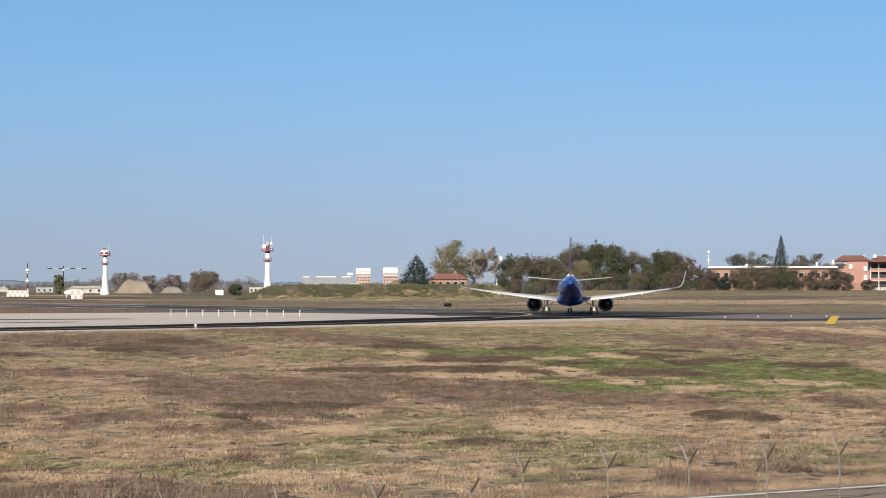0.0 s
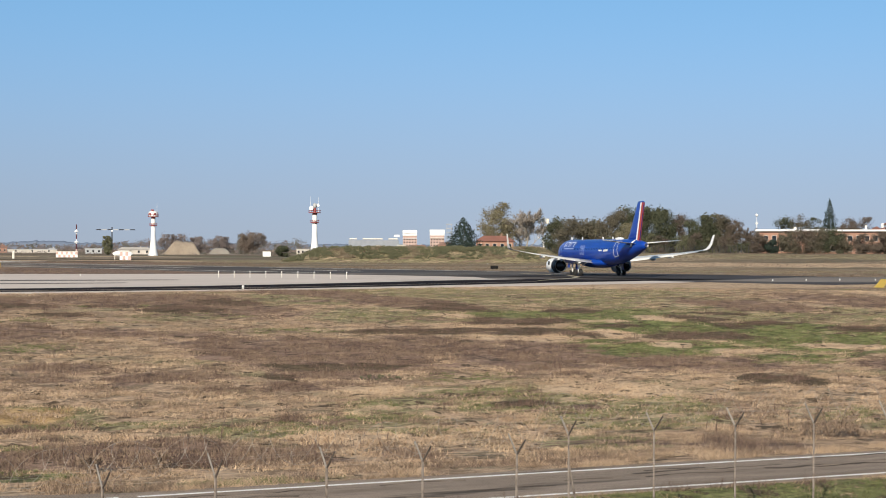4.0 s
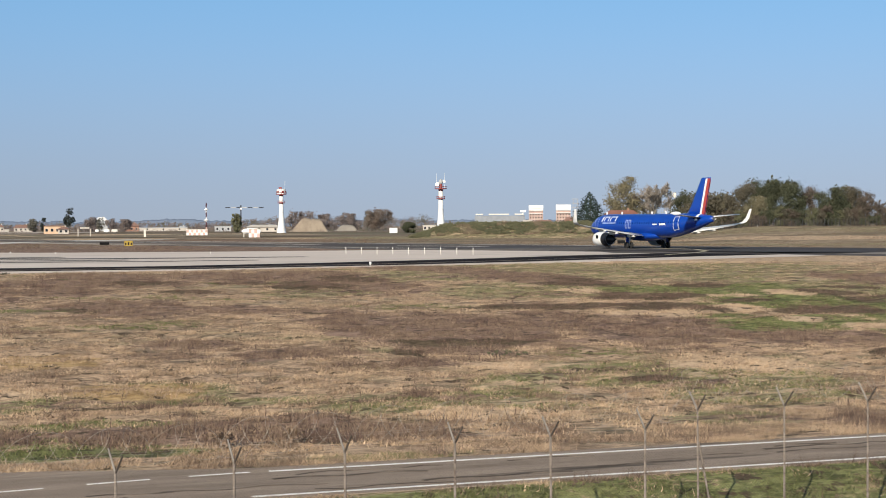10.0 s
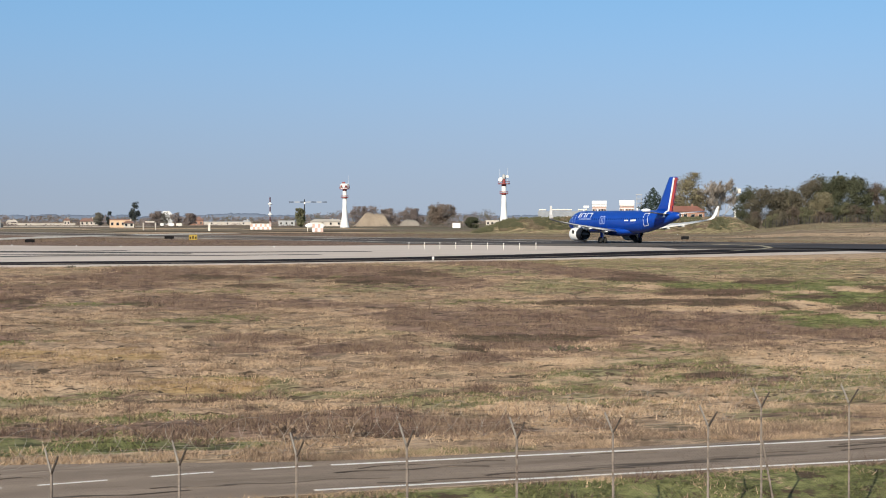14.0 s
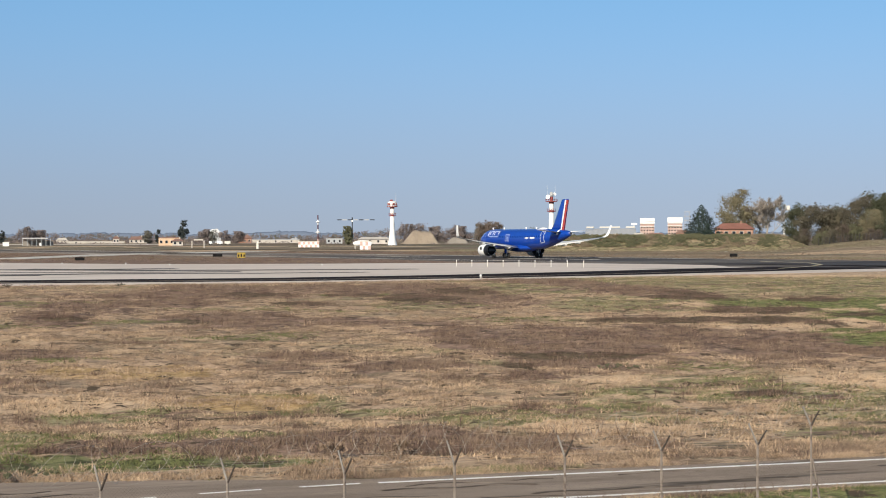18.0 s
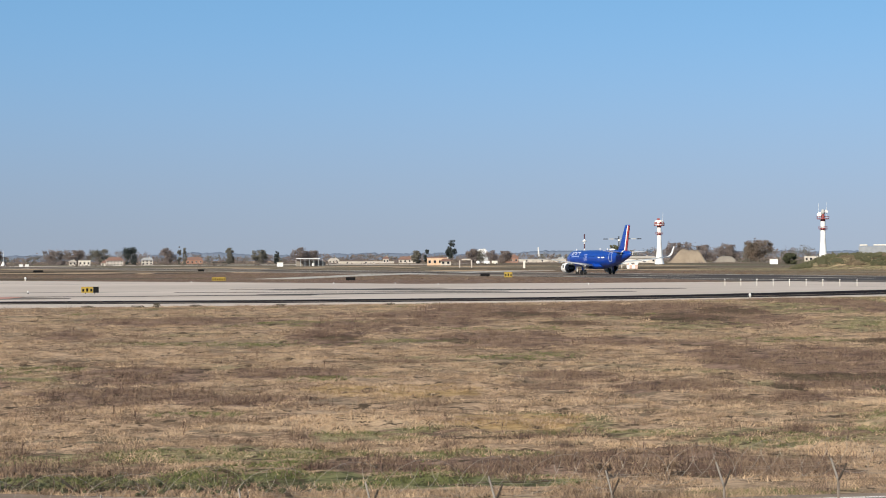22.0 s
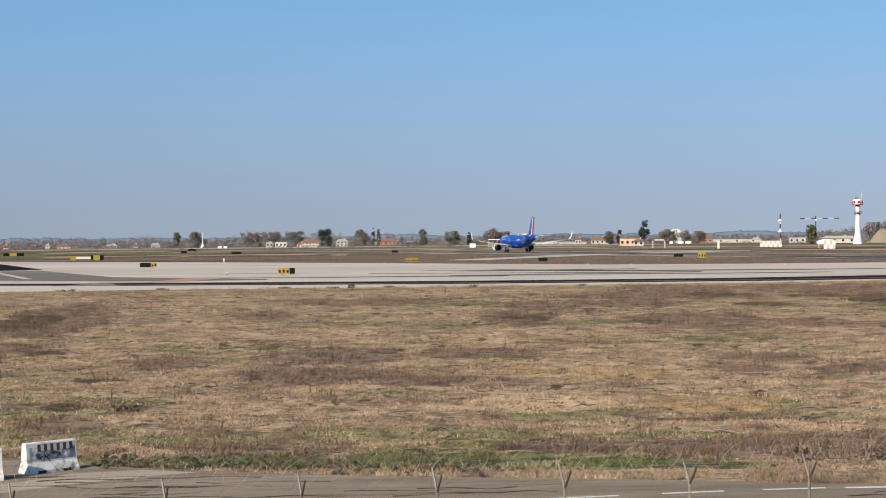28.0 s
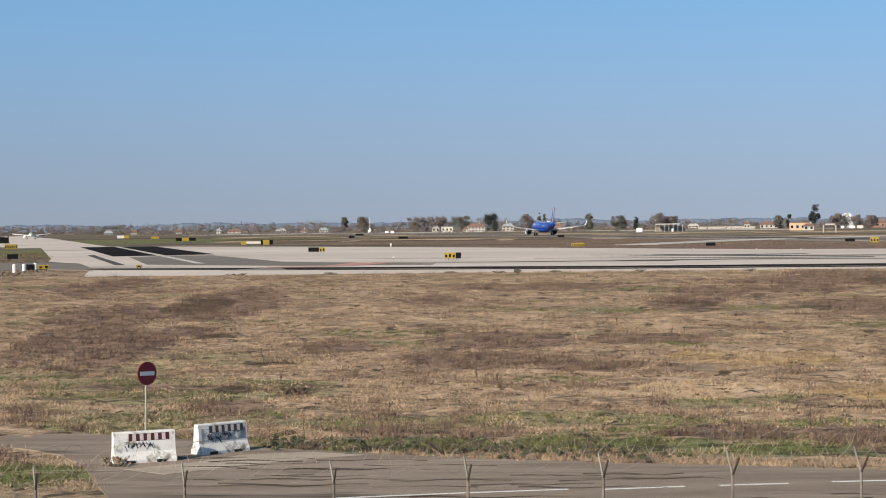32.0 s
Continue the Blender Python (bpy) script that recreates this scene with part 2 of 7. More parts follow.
def part(name, bm, mat, parent=None, label="", m=None, smooth=False):
    """A bmesh (or a mesh) as ONE object under a thing or a part."""
    if isinstance(bm, bmesh.types.BMesh):
        me = bpy.data.meshes.new(name)
        bmesh.ops.recalc_face_normals(bm, faces=bm.faces)
        bm.to_mesh(me)
        bm.free()
        me.materials.append(mat)
        if smooth:
            me.polygons.foreach_set("use_smooth", [True] * len(me.polygons))
    else:
        me = bm
    ob = new(name, me)
    if parent is not None:
        ob.parent = parent
    if m is not None:
        ob.matrix_basis = m
    return tagged(ob, label)


def box(sx, sy, sz, at=(0, 0, 0), bevel=0.0, bm=None, turn=0.0):
    """A box with its base centre at `at`."""
    b = bm or bmesh.new()
    mat = Matrix.Translation(Vector(at) + Vector((0, 0, sz / 2))) @ Matrix.Rotation(radians(turn), 4, "Z") @ Matrix.Diagonal((sx, sy, sz, 1))
    made = bmesh.ops.create_cube(b, size=1, matrix=mat)
    if bevel:
        edges = list({e for v in made["verts"] for e in v.link_edges})
        bmesh.ops.bevel(b, geom=edges, offset=bevel, segments=1, affect="EDGES")
    return b


def rod(a, b, r0, r1=None, seg=8, bm=None):
    """A tapered rod from a to b."""
    out = bm or bmesh.new()
    a, b = Vector(a), Vector(b)
    d = b - a
    turn = d.to_track_quat("Z", "Y").to_matrix().to_4x4()
    bmesh.ops.create_cone(out, cap_ends=True, segments=seg, radius1=r0, radius2=r0 if r1 is None else r1, depth=d.length,
                          matrix=Matrix.Translation((a + b) / 2) @ turn)
    return out


def turned(profile, seg=24, axis="Z", cap=True):
    """A body of revolution from (radius, height) pairs."""
    bm = bmesh.new()
    rings = []
    for r, h in profile:
        ring = []
        for k in range(seg):
            a = 2 * math.pi * k / seg
            p = (r * math.cos(a), r * math.sin(a), h) if axis == "Z" else (h, r * math.cos(a), r * math.sin(a))
            ring.append(bm.verts.new(p))
        rings.append(ring)
    for A, B in zip(rings, rings[1:]):
        for k in range(seg):
            bm.faces.new((A[k], A[(k + 1) % seg], B[(k + 1) % seg], B[k]))
    if cap:
        for ring in (rings[0], rings[-1]):
            if (ring[0].co - ring[seg // 2].co).length > 1e-4:
                bm.faces.new(ring)
    return bm


def loft(sections):
    """Skins equal rings of points, capped at both ends."""
    bm = bmesh.new()
    rings = [[bm.verts.new(p) for p in s] for s in sections]
    n = len(rings[0])
    for A, B in zip(rings, rings[1:]):
        for k in range(n):
            bm.faces.new((A[k], A[(k + 1) % n], B[(k + 1) % n], B[k]))
    bm.faces.new(rings[0])
    bm.faces.new(rings[-1])
    return bm


def slab(points, z=0.0, thick=0.3):
    """A flat polygon with thickness, its top at z."""
    bm = bmesh.new()
    top = [bm.verts.new((x, y, z)) for x, y in points]
    low = [bm.verts.new((x, y, z - thick)) for x, y in points]
    bm.faces.new(top)
    bm.faces.new(low[::-1])
    n = len(top)
    for k in range(n):
        bm.faces.new((top[k], top[(k + 1) % n], low[(k + 1) % n], low[k]))
    return bm


def ribbon(points, half_a, half_b=None, z=0.0, thick=0.1):
    """A strip along a line of (x, y) points, as a slab outline."""
    half_b = half_a if half_b is None else half_b
    left, right = [], []
    n = len(points)
    for i, p in enumerate(points):
        a, b = Vector(points[max(i - 1, 0)]), Vector(points[min(i + 1, n - 1)])
        d = (b - a).normalized()
        w = half_a + (half_b - half_a) * i / max(n - 1, 1)
        left.append((p[0] - d.y * w, p[1] + d.x * w))
        right.append((p[0] + d.y * w, p[1] - d.x * w))
    return slab(left + right[::-1], z, thick)


def empty(name, at, label, category, group="", turn=0.0):
    ob = new(name)
    ob.matrix_basis = pose(at[0], at[1], at[2], 0, 0, turn)
    return tagged(ob, label, category, group)


# ---- ground ----
def smooth01(t):
    t = min(max(t, 0.0), 1.0)
    return t * t * (3 - 2 * t)


def height(x, y):
    """The land: a low strip by the fence, a road bench, a field rising to the airfield's level, a bank and a rise far beyond."""
    if y < 60:
        z = -4.0 + 0.85 * smooth01((y - 41.5) / 4.6)
    else:
        z = -3.15 + 3.15 * smooth01(0.12 + (y - 60) / 112) - 3.15 * smooth01(0.12) * (1 - smooth01((y - 60) / 112))
    r, az = math.hypot(x, y), math.degrees(math.atan2(x, y))
    if y > 0 and r > 300:
        z += 3.3 * smooth01((r - 370) / 170) * smooth01((az - 28) / 4) * (1 - smooth01((r - 1500) / 800))
    if 56.5 < y < 158:
        w = min((y - 56.5) / 6, 1) * min((158 - y) / 10, 1)
        tuft = smooth01(0.42 + 0.95 * noise.noise((x * 0.55, y * 0.5, 6)) + 0.35 * noise.noise((x * 1.1, y * 0.8, 8)))
        z += w * (0.14 * noise.noise((x * 0.06, y * 0.09, 0)) + 0.10 * noise.noise((x * 0.2, y * 0.3, 3)) + 0.09 * tuft - 0.05 + 0.07 * noise.noise((x * 1.7, y * 1.3, 9)))
    return z


def ground_patches():
    """Field colours: straw, purple-brown weeds and green swards in noise and in the wide patches that the field has."""
    m = bpy.data.materials.new("field")
    m.use_nodes = True
    n, link = m.node_tree.nodes, m.node_tree.links.new
    bsdf = n["Principled BSDF"]
    geo = n.new("ShaderNodeNewGeometry")

    def noisy(sc, stretch, detail=5.0, rough=0.65, off=0.0, turn=0.0):
        mp = n.new("ShaderNodeMapping")
        mp.inputs["Scale"].default_value = stretch
        mp.inputs["Location"].default_value = (off, off * 1.7, 0)
        mp.inputs["Rotation"].default_value = (0, 0, radians(-turn))
        link(geo.outputs["Position"], mp.inputs[0])
        t = n.new("ShaderNodeTexNoise")
        t.inputs["Scale"].default_value, t.inputs["Detail"].default_value, t.inputs["Roughness"].default_value = sc, detail, rough
        link(mp.outputs[0], t.inputs["Vector"])
        return t.outputs["Fac"]

    def mixed(fac, a, b):
        t = n.new("ShaderNodeMix")
        t.data_type = "RGBA"
        link(fac, t.inputs["Factor"])
        for k, v in (("A", a), ("B", b)):
            if isinstance(v, tuple):
                t.inputs[k].default_value = (*v, 1)
            else:
                link(v, t.inputs[k])
        return t.outputs["Result"]

    def step(v, a, b):
        t = n.new("ShaderNodeMapRange")
        t.interpolation_type = "SMOOTHSTEP"
        t.inputs[1].default_value, t.inputs[2].default_value = a, b
        link(v, t.inputs[0])
        return t.outputs[0]

    def spots(closeness):
        """1 well inside a patch, with ragged edges."""
        ad = n.new("ShaderNodeMath")
        ad.operation = "MULTIPLY_ADD"
        link(rag, ad.inputs[0])
        ad.inputs[1].default_value = -2.6
        link(closeness, ad.inputs[2])
        return step(ad.outputs[0], 1.40, 1.68)

    marks = []
    for name in ("patches_a", "patches_b", "patches_c"):
        at = n.new("ShaderNodeAttribute")
        at.attribute_name = name
        sp = n.new("ShaderNodeSeparateColor")
        link(at.outputs["Color"], sp.inputs[0])
        marks += list(sp.outputs)[:3]
    rag = noisy(0.30, (0.5, 1, 1), 9.0, 0.85, 7.0)
    streak = noisy(0.8, (0.8, 0.8, 1), 7.0, 0.8, 1.0)
    streak2 = noisy(0.7, (1.0, 0.75, 1), 7.0, 0.8, 21.0)
    mottle = noisy(0.95, (0.6, 0.85, 1), 4.0, 0.62, 41.0)
    grain = noisy(3.0, (0.6, 1, 1), 6.0, 0.78, 17.0)
    both = n.new("ShaderNodeMix")
    both.inputs["Factor"].default_value = 0.55
    link(mottle, both.inputs["A"])
    link(grain, both.inputs["B"])
    mottle = both.outputs["Result"]
    lines = noisy(0.28, (0.20, 1, 1), 6.0, 0.75, 51.0)
    straw = mixed(step(mottle, 0.41, 0.58), (0.195, 0.136, 0.091), (0.530, 0.382, 0.262))
    straw = mixed(step(streak2, 0.56, 0.66), straw, (0.49, 0.358, 0.241))
    olive = mixed(step(mottle, 0.40, 0.58), (0.120, 0.108, 0.060), (0.345, 0.297, 0.172))
    straw = mixed(step(noisy(0.07, (0.5, 1, 1), 6.0, 0.7, 15.0), 0.52, 0.64), straw, olive)
    brown = mixed(step(mottle, 0.42, 0.58), (0.115, 0.077, 0.060), (0.300, 0.205, 0.155))
    green = mixed(step(mottle, 0.42, 0.59), (0.070, 0.080, 0.030), (0.250, 0.262, 0.108))
    green = mixed(step(streak, 0.56, 0.66), green, straw)
    dull = mixed(step(noisy(0.010, (0.22, 1, 1), 7.0, 0.75, 4.0), 0.42, 0.58), (0.092, 0.070, 0.052), (0.29, 0.226, 0.165))
    dull = mixed(step(noisy(0.006, (0.25, 1, 1), 6.0, 0.7, 71.0), 0.47, 0.58), dull, mixed(step(noisy(0.08, (0.3, 1, 1), 6.0, 0.7, 81.0), 0.4, 0.6), (0.105, 0.105, 0.070), (0.20, 0.185, 0.125)))
    brown = mixed(step(streak2, 0.56, 0.66), brown, straw)
    verge = mixed(step(noisy(1.4, (0.9, 0.8, 1), off=6.0), 0.38, 0.62), (0.060, 0.066, 0.030), (0.20, 0.20, 0.095))
    ochre = mixed(step(mottle, 0.40, 0.60), (0.27, 0.180, 0.085), (0.50, 0.352, 0.185))
    dark_streak = mixed(step(mottle, 0.40, 0.62), (0.055, 0.042, 0.027), (0.165, 0.125, 0.080))
    pale = mixed(step(mottle, 0.38, 0.56), (0.31, 0.225, 0.149), (0.56, 0.412, 0.278))
    olive = mixed(step(lines, 0.55, 0.61), mixed(step(lines, 0.42, 0.46), brown, olive), pale)
    # far rough land: weeds, straw and green in long bands across the view
    band = noisy(0.014, (0.30, 1.5, 1), 6.0, 0.7, 51.0, -36)
    rough = mixed(step(band, 0.42, 0.54), (0.130, 0.108, 0.075), (0.37, 0.285, 0.195))
    rough = mixed(step(noisy(0.018, (0.25, 1.5, 1), 6.0, 0.7, 61.0, -36), 0.47, 0.58), rough, (0.150, 0.142, 0.098))
    rough = mixed(step(noisy(0.35, (0.5, 1, 1), 5.0, 0.75, 63.0), 0.45, 0.60), rough, (0.21, 0.165, 0.115))
    col = mixed(step(noisy(0.11, (0.45, 1, 1), 7.0, 0.7), 0.56, 0.74), straw, brown)
    col = mixed(step(streak, 0.58, 0.70), col, brown)
    col = mixed(step(noisy(0.14, (0.4, 1.2, 1), 7.0, 0.7, 11.0), 0.61, 0.71), col, olive)
    for k, c in enumerate((dull, rough, olive, brown, green, pale, ochre, dark_streak, verge)):
        col = mixed(spots(marks[k]), col, c)
    # short dark slits between the mats of grass: shade put into the colour
    shade_slits = noisy(0.85, (0.8, 0.75, 1), 3.0, 0.55, 33.0)
    col = mixed(step(shade_slits, 0.625, 0.68), col, (0.085, 0.062, 0.042))
    shade_slits = noisy(1.7, (0.7, 0.7, 1), 3.0, 0.55, 91.0)
    col = mixed(step(shade_slits, 0.595, 0.65), col, (0.080, 0.058, 0.039))
    fine = noisy(4.0, (0.6, 1, 1), 4.0, 0.7, 2.0)
    dark = mixed(step(fine, 0.30, 0.45), (0.15, 0.108, 0.073), col)
    link(dark, bsdf.inputs["Base Color"])
    bsdf.inputs["Roughness"].default_value = 0.95
    bsdf.inputs["Specular IOR Level"].default_value = 0.1
    b = n.new("ShaderNodeBump")
    b.inputs["Strength"].default_value, b.inputs["Distance"].default_value = 0.8, 0.14
    link(noisy(1.2, (0.9, 0.8, 1), 6.0, 0.8, 9.0), b.inputs["Height"])
    link(b.outputs[0], bsdf.inputs["Normal"])
    return m


# Patches of the field: centre and half-widths in metres.
FAR_LAND = [
    (0, 1100, 2600, 780),
]
ROUGH_LAND = [
    (330, 400, 170, 150), (330, 560, 120, 60), (200, 470, 90, 60),
]
FAR_GREEN = [
    (-76, 214, 12, 18), (-98, 330, 18, 60), (28, 44.2, 20, 2), (-16.5, 53, 3, 3), (-148, 650, 42, 120), (-104, 690, 30, 70),
]
FAR_BROWN = [
    (60, 300, 40, 25), (60, 480, 90, 60), (-10, 345, 120, 42),
]
FAR_STRAW_LAND = [
    (116, 176, 34, 9), (150, 186, 30, 10),
]
GREEN_SWARD = [
    (74.3, 108.2, 12.7, 4.2), (75.4, 96.3, 7.4, 8.1), (60.2, 95.3, 3.3, 3.5), (66.3, 88.6, 2.8, 2.3),
    (67.4, 115.5, 3.0, 3.4), (84.1, 98.4, 2.5, 9.0), (69.0, 122.6, 9.0, 4.5), (71.6, 111.4, 5.1, 6.3),
]
OLIVE_GRASS = [
    (-17.3, 77.0, 4.6, 4.5), (-14.7, 66.0, 3.3, 2.9), (-11.5, 76.6, 3.0, 3.2), (-12.0, 67.7, 2.7, 2.3),
    (205, 545, 40, 60), (240, 530, 45, 60), (275, 515, 40, 50),
    (79.7, 157.9, 22.4, 28.9), (57.7, 146.8, 6.5, 11.4), (40.2, 73.8, 8.1, 5.2), (28.7, 64.4, 4.5, 1.8), (40.1, 65.2, 4.2, 3.7), (34.2, 73.5, 3.9, 2.7), (85.3, 120.1, 15.6, 8.2), (58.9, 124.6, 8.8, 8.8),
]
OLIVE_MARGIN = [
    (52.8, 122.7, 5.6, 4.6), (47.9, 138.5, 3.3, 4.9), (37.8, 124.1, 2.5, 2.8), (40.1, 126.0, 5.1, 2.9),
    (40.0, 72.3, 4.2, 3.5), (44.6, 69.1, 2.9, 2.4), (49.8, 60.6, 2.3, 3.3), (24.0, 66.8, 3.9, 2.5), (37.1, 78.5, 3.3, 2.0), (37.1, 73.9, 3.5, 3.2),
    (29.9, 69.3, 2.9, 2.0), (21.5, 70.6, 3.8, 1.3), (9.1, 73.0, 2.8, 2.9), (5.9, 57.4, 1.7, 0.9), (15.9, 74.8, 3.2, 3.5), (50.5, 65.3, 2.4, 2.4), (11.0, 59.3, 2.3, 0.9),
    (19.1, 53.4, 2.9, 0.8), (-6.6, 95.3, 3.7, 1.7), (2.7, 66.5, 5.6, 2.2), (-5.8, 65.9, 3.4, 1.9), (-14.5, 73.4, 3.1, 1.9), (11.5, 64.5, 3.8, 1.8),
    (35.0, 58.7, 2.6, 2.0),
]
NEAR_BROWN = [
    (35.1, 97.4, 3.8, 12.4), (40.7, 97.1, 3.7, 10.1), (48.2, 95.6, 3.8, 11.2), (54.6, 95.0, 3.9, 9.2), (58.2, 87.8, 4.7, 4.9), (45.2, 134.9, 5.0, 10.3),
    (62.6, 139.4, 4.4, 11.0), (40.3, 147.0, 5.8, 8.4), (61.7, 161.5, 4.9, 15.2), (15.9, 62.5, 1.9, 3.0), (19.6, 62.5, 1.7, 3.4), (22.6, 59.2, 1.4, 2.3),
]
MIDDLE_BROWN = [
    (39.7, 55.6, 2.0, 2.7), (68.6, 81.3, 1.7, 4.3), (107.9, 132.7, 6.0, 12.2), (91.9, 129.5, 4.6, 8.6), (23.0, 113.6, 2.4, 5.0), (14.0, 127.4, 2.9, 6.5),
    (21.5, 131.5, 3.0, 4.3), (16.8, 61.4, 2.7, 3.1), (12.1, 61.7, 2.4, 2.4), (7.6, 62.7, 2.0, 2.0), (21.4, 59.9, 1.8, 2.3), (31.2, 82.1, 1.7, 2.0),
    (26.5, 58.2, 1.0, 2.1), (26.1, 87.0, 3.5, 2.1), (20.1, 87.8, 1.7, 1.6),
]
RIM_BROWN = [
    (27.8, 152.0, 5.4, 8.9), (37.6, 150.1, 4.9, 9.7), (46.4, 151.8, 4.6, 8.1), (19.8, 116.8, 2.3, 4.0), (24.3, 114.2, 2.6, 3.4), (30.1, 112.6, 2.2, 3.4), (18.7, 130.2, 2.5, 3.6),
]
WEST_BROWN = [
    (-25.4, 99.9, 2.6, 10.7), (-11.8, 70.7, 1.6, 2.1), (-26.8, 113.1, 3.7, 8.2),
    (-20.5, 121.9, 3.7, 12.6), (-21.3, 94.2, 2.2, 8.4), (11.0, 118.6, 2.5, 5.4), (23.3, 115.5, 4.2, 6.0), (-1.1, 96.4, 4.0, 4.0), (-2.4, 86.9, 3.6, 3.8),
    (-9.7, 92.8, 1.8, 3.8), (-33.6, 142.7, 2.8, 14.0), (-6.0, 122.3, 2.0, 3.9), (2.0, 135.8, 7.0, 4.2), (23.9, 140.7, 9.2, 4.9), (7.1, 97.2, 3.8, 2.3),
    (21.9, 93.4, 2.5, 2.2), (3.4, 84.5, 2.7, 1.9), (-20.2, 102.2, 2.0, 3.3),
]
PALE_STRAW = [
    (59.1, 121.9, 1.7, 1.8), (47.7, 111.9, 3.3, 1.4), (57.0, 104.5, 3.6, 1.7), (64.0, 106.6, 1.7, 2.4), (74.7, 117.4, 1.7, 1.8), (74.4, 93.2, 2.9, 2.2), (26.7, 63.7, 2.7, 1.7), (65.8, 92.7, 2.2, 1.6), (34.3, 79.4, 1.7, 2.0), (46.2, 76.4, 3.4, 3.1), (8.0, 75.9, 3.9, 2.3), (120.6, 142.0, 3.0, 11.2),
]
OCHRE_STRAW = [
    (13.1, 87.0, 3.0, 2.6), (9.2, 89.0, 1.7, 2.0), (12.3, 87.3, 3.4, 3.2), (15.2, 75.4, 2.7, 2.4),
]
DARK_STREAKS = [
    (52.0, 110.1, 5.9, 2.3), (70.1, 103.5, 3.4, 3.3), (60.4, 115.2, 4.6, 2.1), (84.9, 105.1, 2.6, 2.7), (41.1, 133.5, 2.7, 4.2), (58.4, 77.6, 1.6, 2.1),
    (32.0, 86.3, 0.9, 1.4), (39.6, 131.8, 1.8, 4.0), (61.4, 130.0, 2.8, 2.9), (81.2, 111.5, 2.7, 1.8), (14.2, 70.1, 4.6, 0.4), (22.8, 69.2, 2.8, 0.5),
    (37.0, 89.6, 3.1, 1.2), (-12.6, 76.6, 1.0, 1.0), (-17.3, 98.9, 1.3, 1.0), (-12.2, 85.5, 1.1, 0.6), (7.5, 62.4, 3.0, 0.6), (-4.4, 63.1, 2.4, 0.6),
    (33.6, 90.3, 0.9, 1.7), (18.8, 58.6, 1.2, 1.3), (38.9, 72.5, 1.6, 1.2), (-22.0, 119.3, 1.9, 5.5), (11.7, 118.3, 1.5, 2.2), (57.3, 78.2, 1.6, 2.1),
]
GREEN_VERGE = [
    (-6.8, 59.3, 1.9, 1.3), (-3.0, 59.9, 2.5, 1.7), (1.1, 59.5, 2.1, 1.8), (4.9, 59.3, 2.1, 1.5), (8.9, 58.0, 2.3, 1.2), (12.5, 57.3, 1.7, 0.9),
]
GREEN_BANDS = [
    (67.0, 122.0, 5.1, 4.0), (71.3, 118.3, 5.1, 3.9), (67.7, 109.6, 3.8, 2.9), (72.0, 106.8, 3.5, 3.9), (65.3, 95.3, 2.2, 4.6), (62.8, 115.2, 1.5, 1.9), (60.9, 93.6, 5.0, 1.9), (59.4, 101.6, 2.2, 1.8),
]
DARK_BANDS = [
    (40.1, 131.3, 3.5, 2.7), (47.4, 141.9, 2.9, 3.7), (19.4, 114.5, 1.1, 1.7), (29.6, 141.1, 2.8, 2.6), (37.0, 138.4, 2.3, 2.4), (30.5, 129.0, 2.1, 1.8),
    (64.8, 116.6, 1.9, 2.4), (59.2, 107.9, 3.1, 2.7), (78.0, 116.7, 1.9, 3.5), (67.1, 102.7, 2.1, 2.6), (64.8, 132.8, 1.4, 6.7), (61.8, 106.6, 1.0, 2.3), (77.1, 110.5, 1.4, 2.0), (60.1, 117.0, 1.2, 2.4),
    (67.7, 111.3, 1.8, 1.5), (72.1, 125.7, 2.5, 2.0), (83.3, 120.5, 2.2, 1.9),
]
PALE_BANDS = [
    (64.1, 105.0, 2.1, 2.3), (73.7, 115.2, 1.6, 1.7), (57.3, 103.7, 2.6, 1.8), (58.6, 121.0, 1.0, 2.1), (66.7, 115.3, 1.8, 1.2), (56.5, 113.0, 2.5, 1.4), (69.3, 115.0, 1.2, 1.2), (63.0, 97.1, 1.3, 1.5),
]
for k in range(16):
    a, wave = radians(-9 + 1.7 * k), math.sin(k * 2.3)
    for rows, r, depth in ((FAR_STRAW_LAND, 590 + 40 * wave, 26), (DARK_BANDS, 690 - 50 * wave, 34), (FAR_STRAW_LAND, 860 + 60 * wave, 40)):
        rows.append((math.sin(a) * r, math.cos(a) * r, r * 0.011 * (1.3 + wave), depth))
for k in range(11):
    a, wave = radians(29.5 + 1.25 * k), math.sin(k * 1.9)
    for rows, r, depth in ((FAR_STRAW_LAND, 424 + 6 * wave, 13), (OLIVE_GRASS, 492 - 8 * wave, 24), (OLIVE_GRASS, 360 + 5 * wave, 12)):
        rows.append((math.sin(a) * r, math.cos(a) * r, 9, depth))
PATCH_KINDS = (("d", FAR_LAND), ("f", ROUGH_LAND), ("o", OLIVE_GRASS + OLIVE_MARGIN), ("b", FAR_BROWN + NEAR_BROWN + MIDDLE_BROWN + RIM_BROWN + WEST_BROWN), ("g", FAR_GREEN + GREEN_SWARD + GREEN_BANDS),
               ("s", FAR_STRAW_LAND + PALE_STRAW + PALE_BANDS), ("y", OCHRE_STRAW), ("k", DARK_STREAKS + DARK_BANDS), ("v", GREEN_VERGE))
FIELD_SPOTS = [(*p, c) for c, rows in PATCH_KINDS for p in rows]


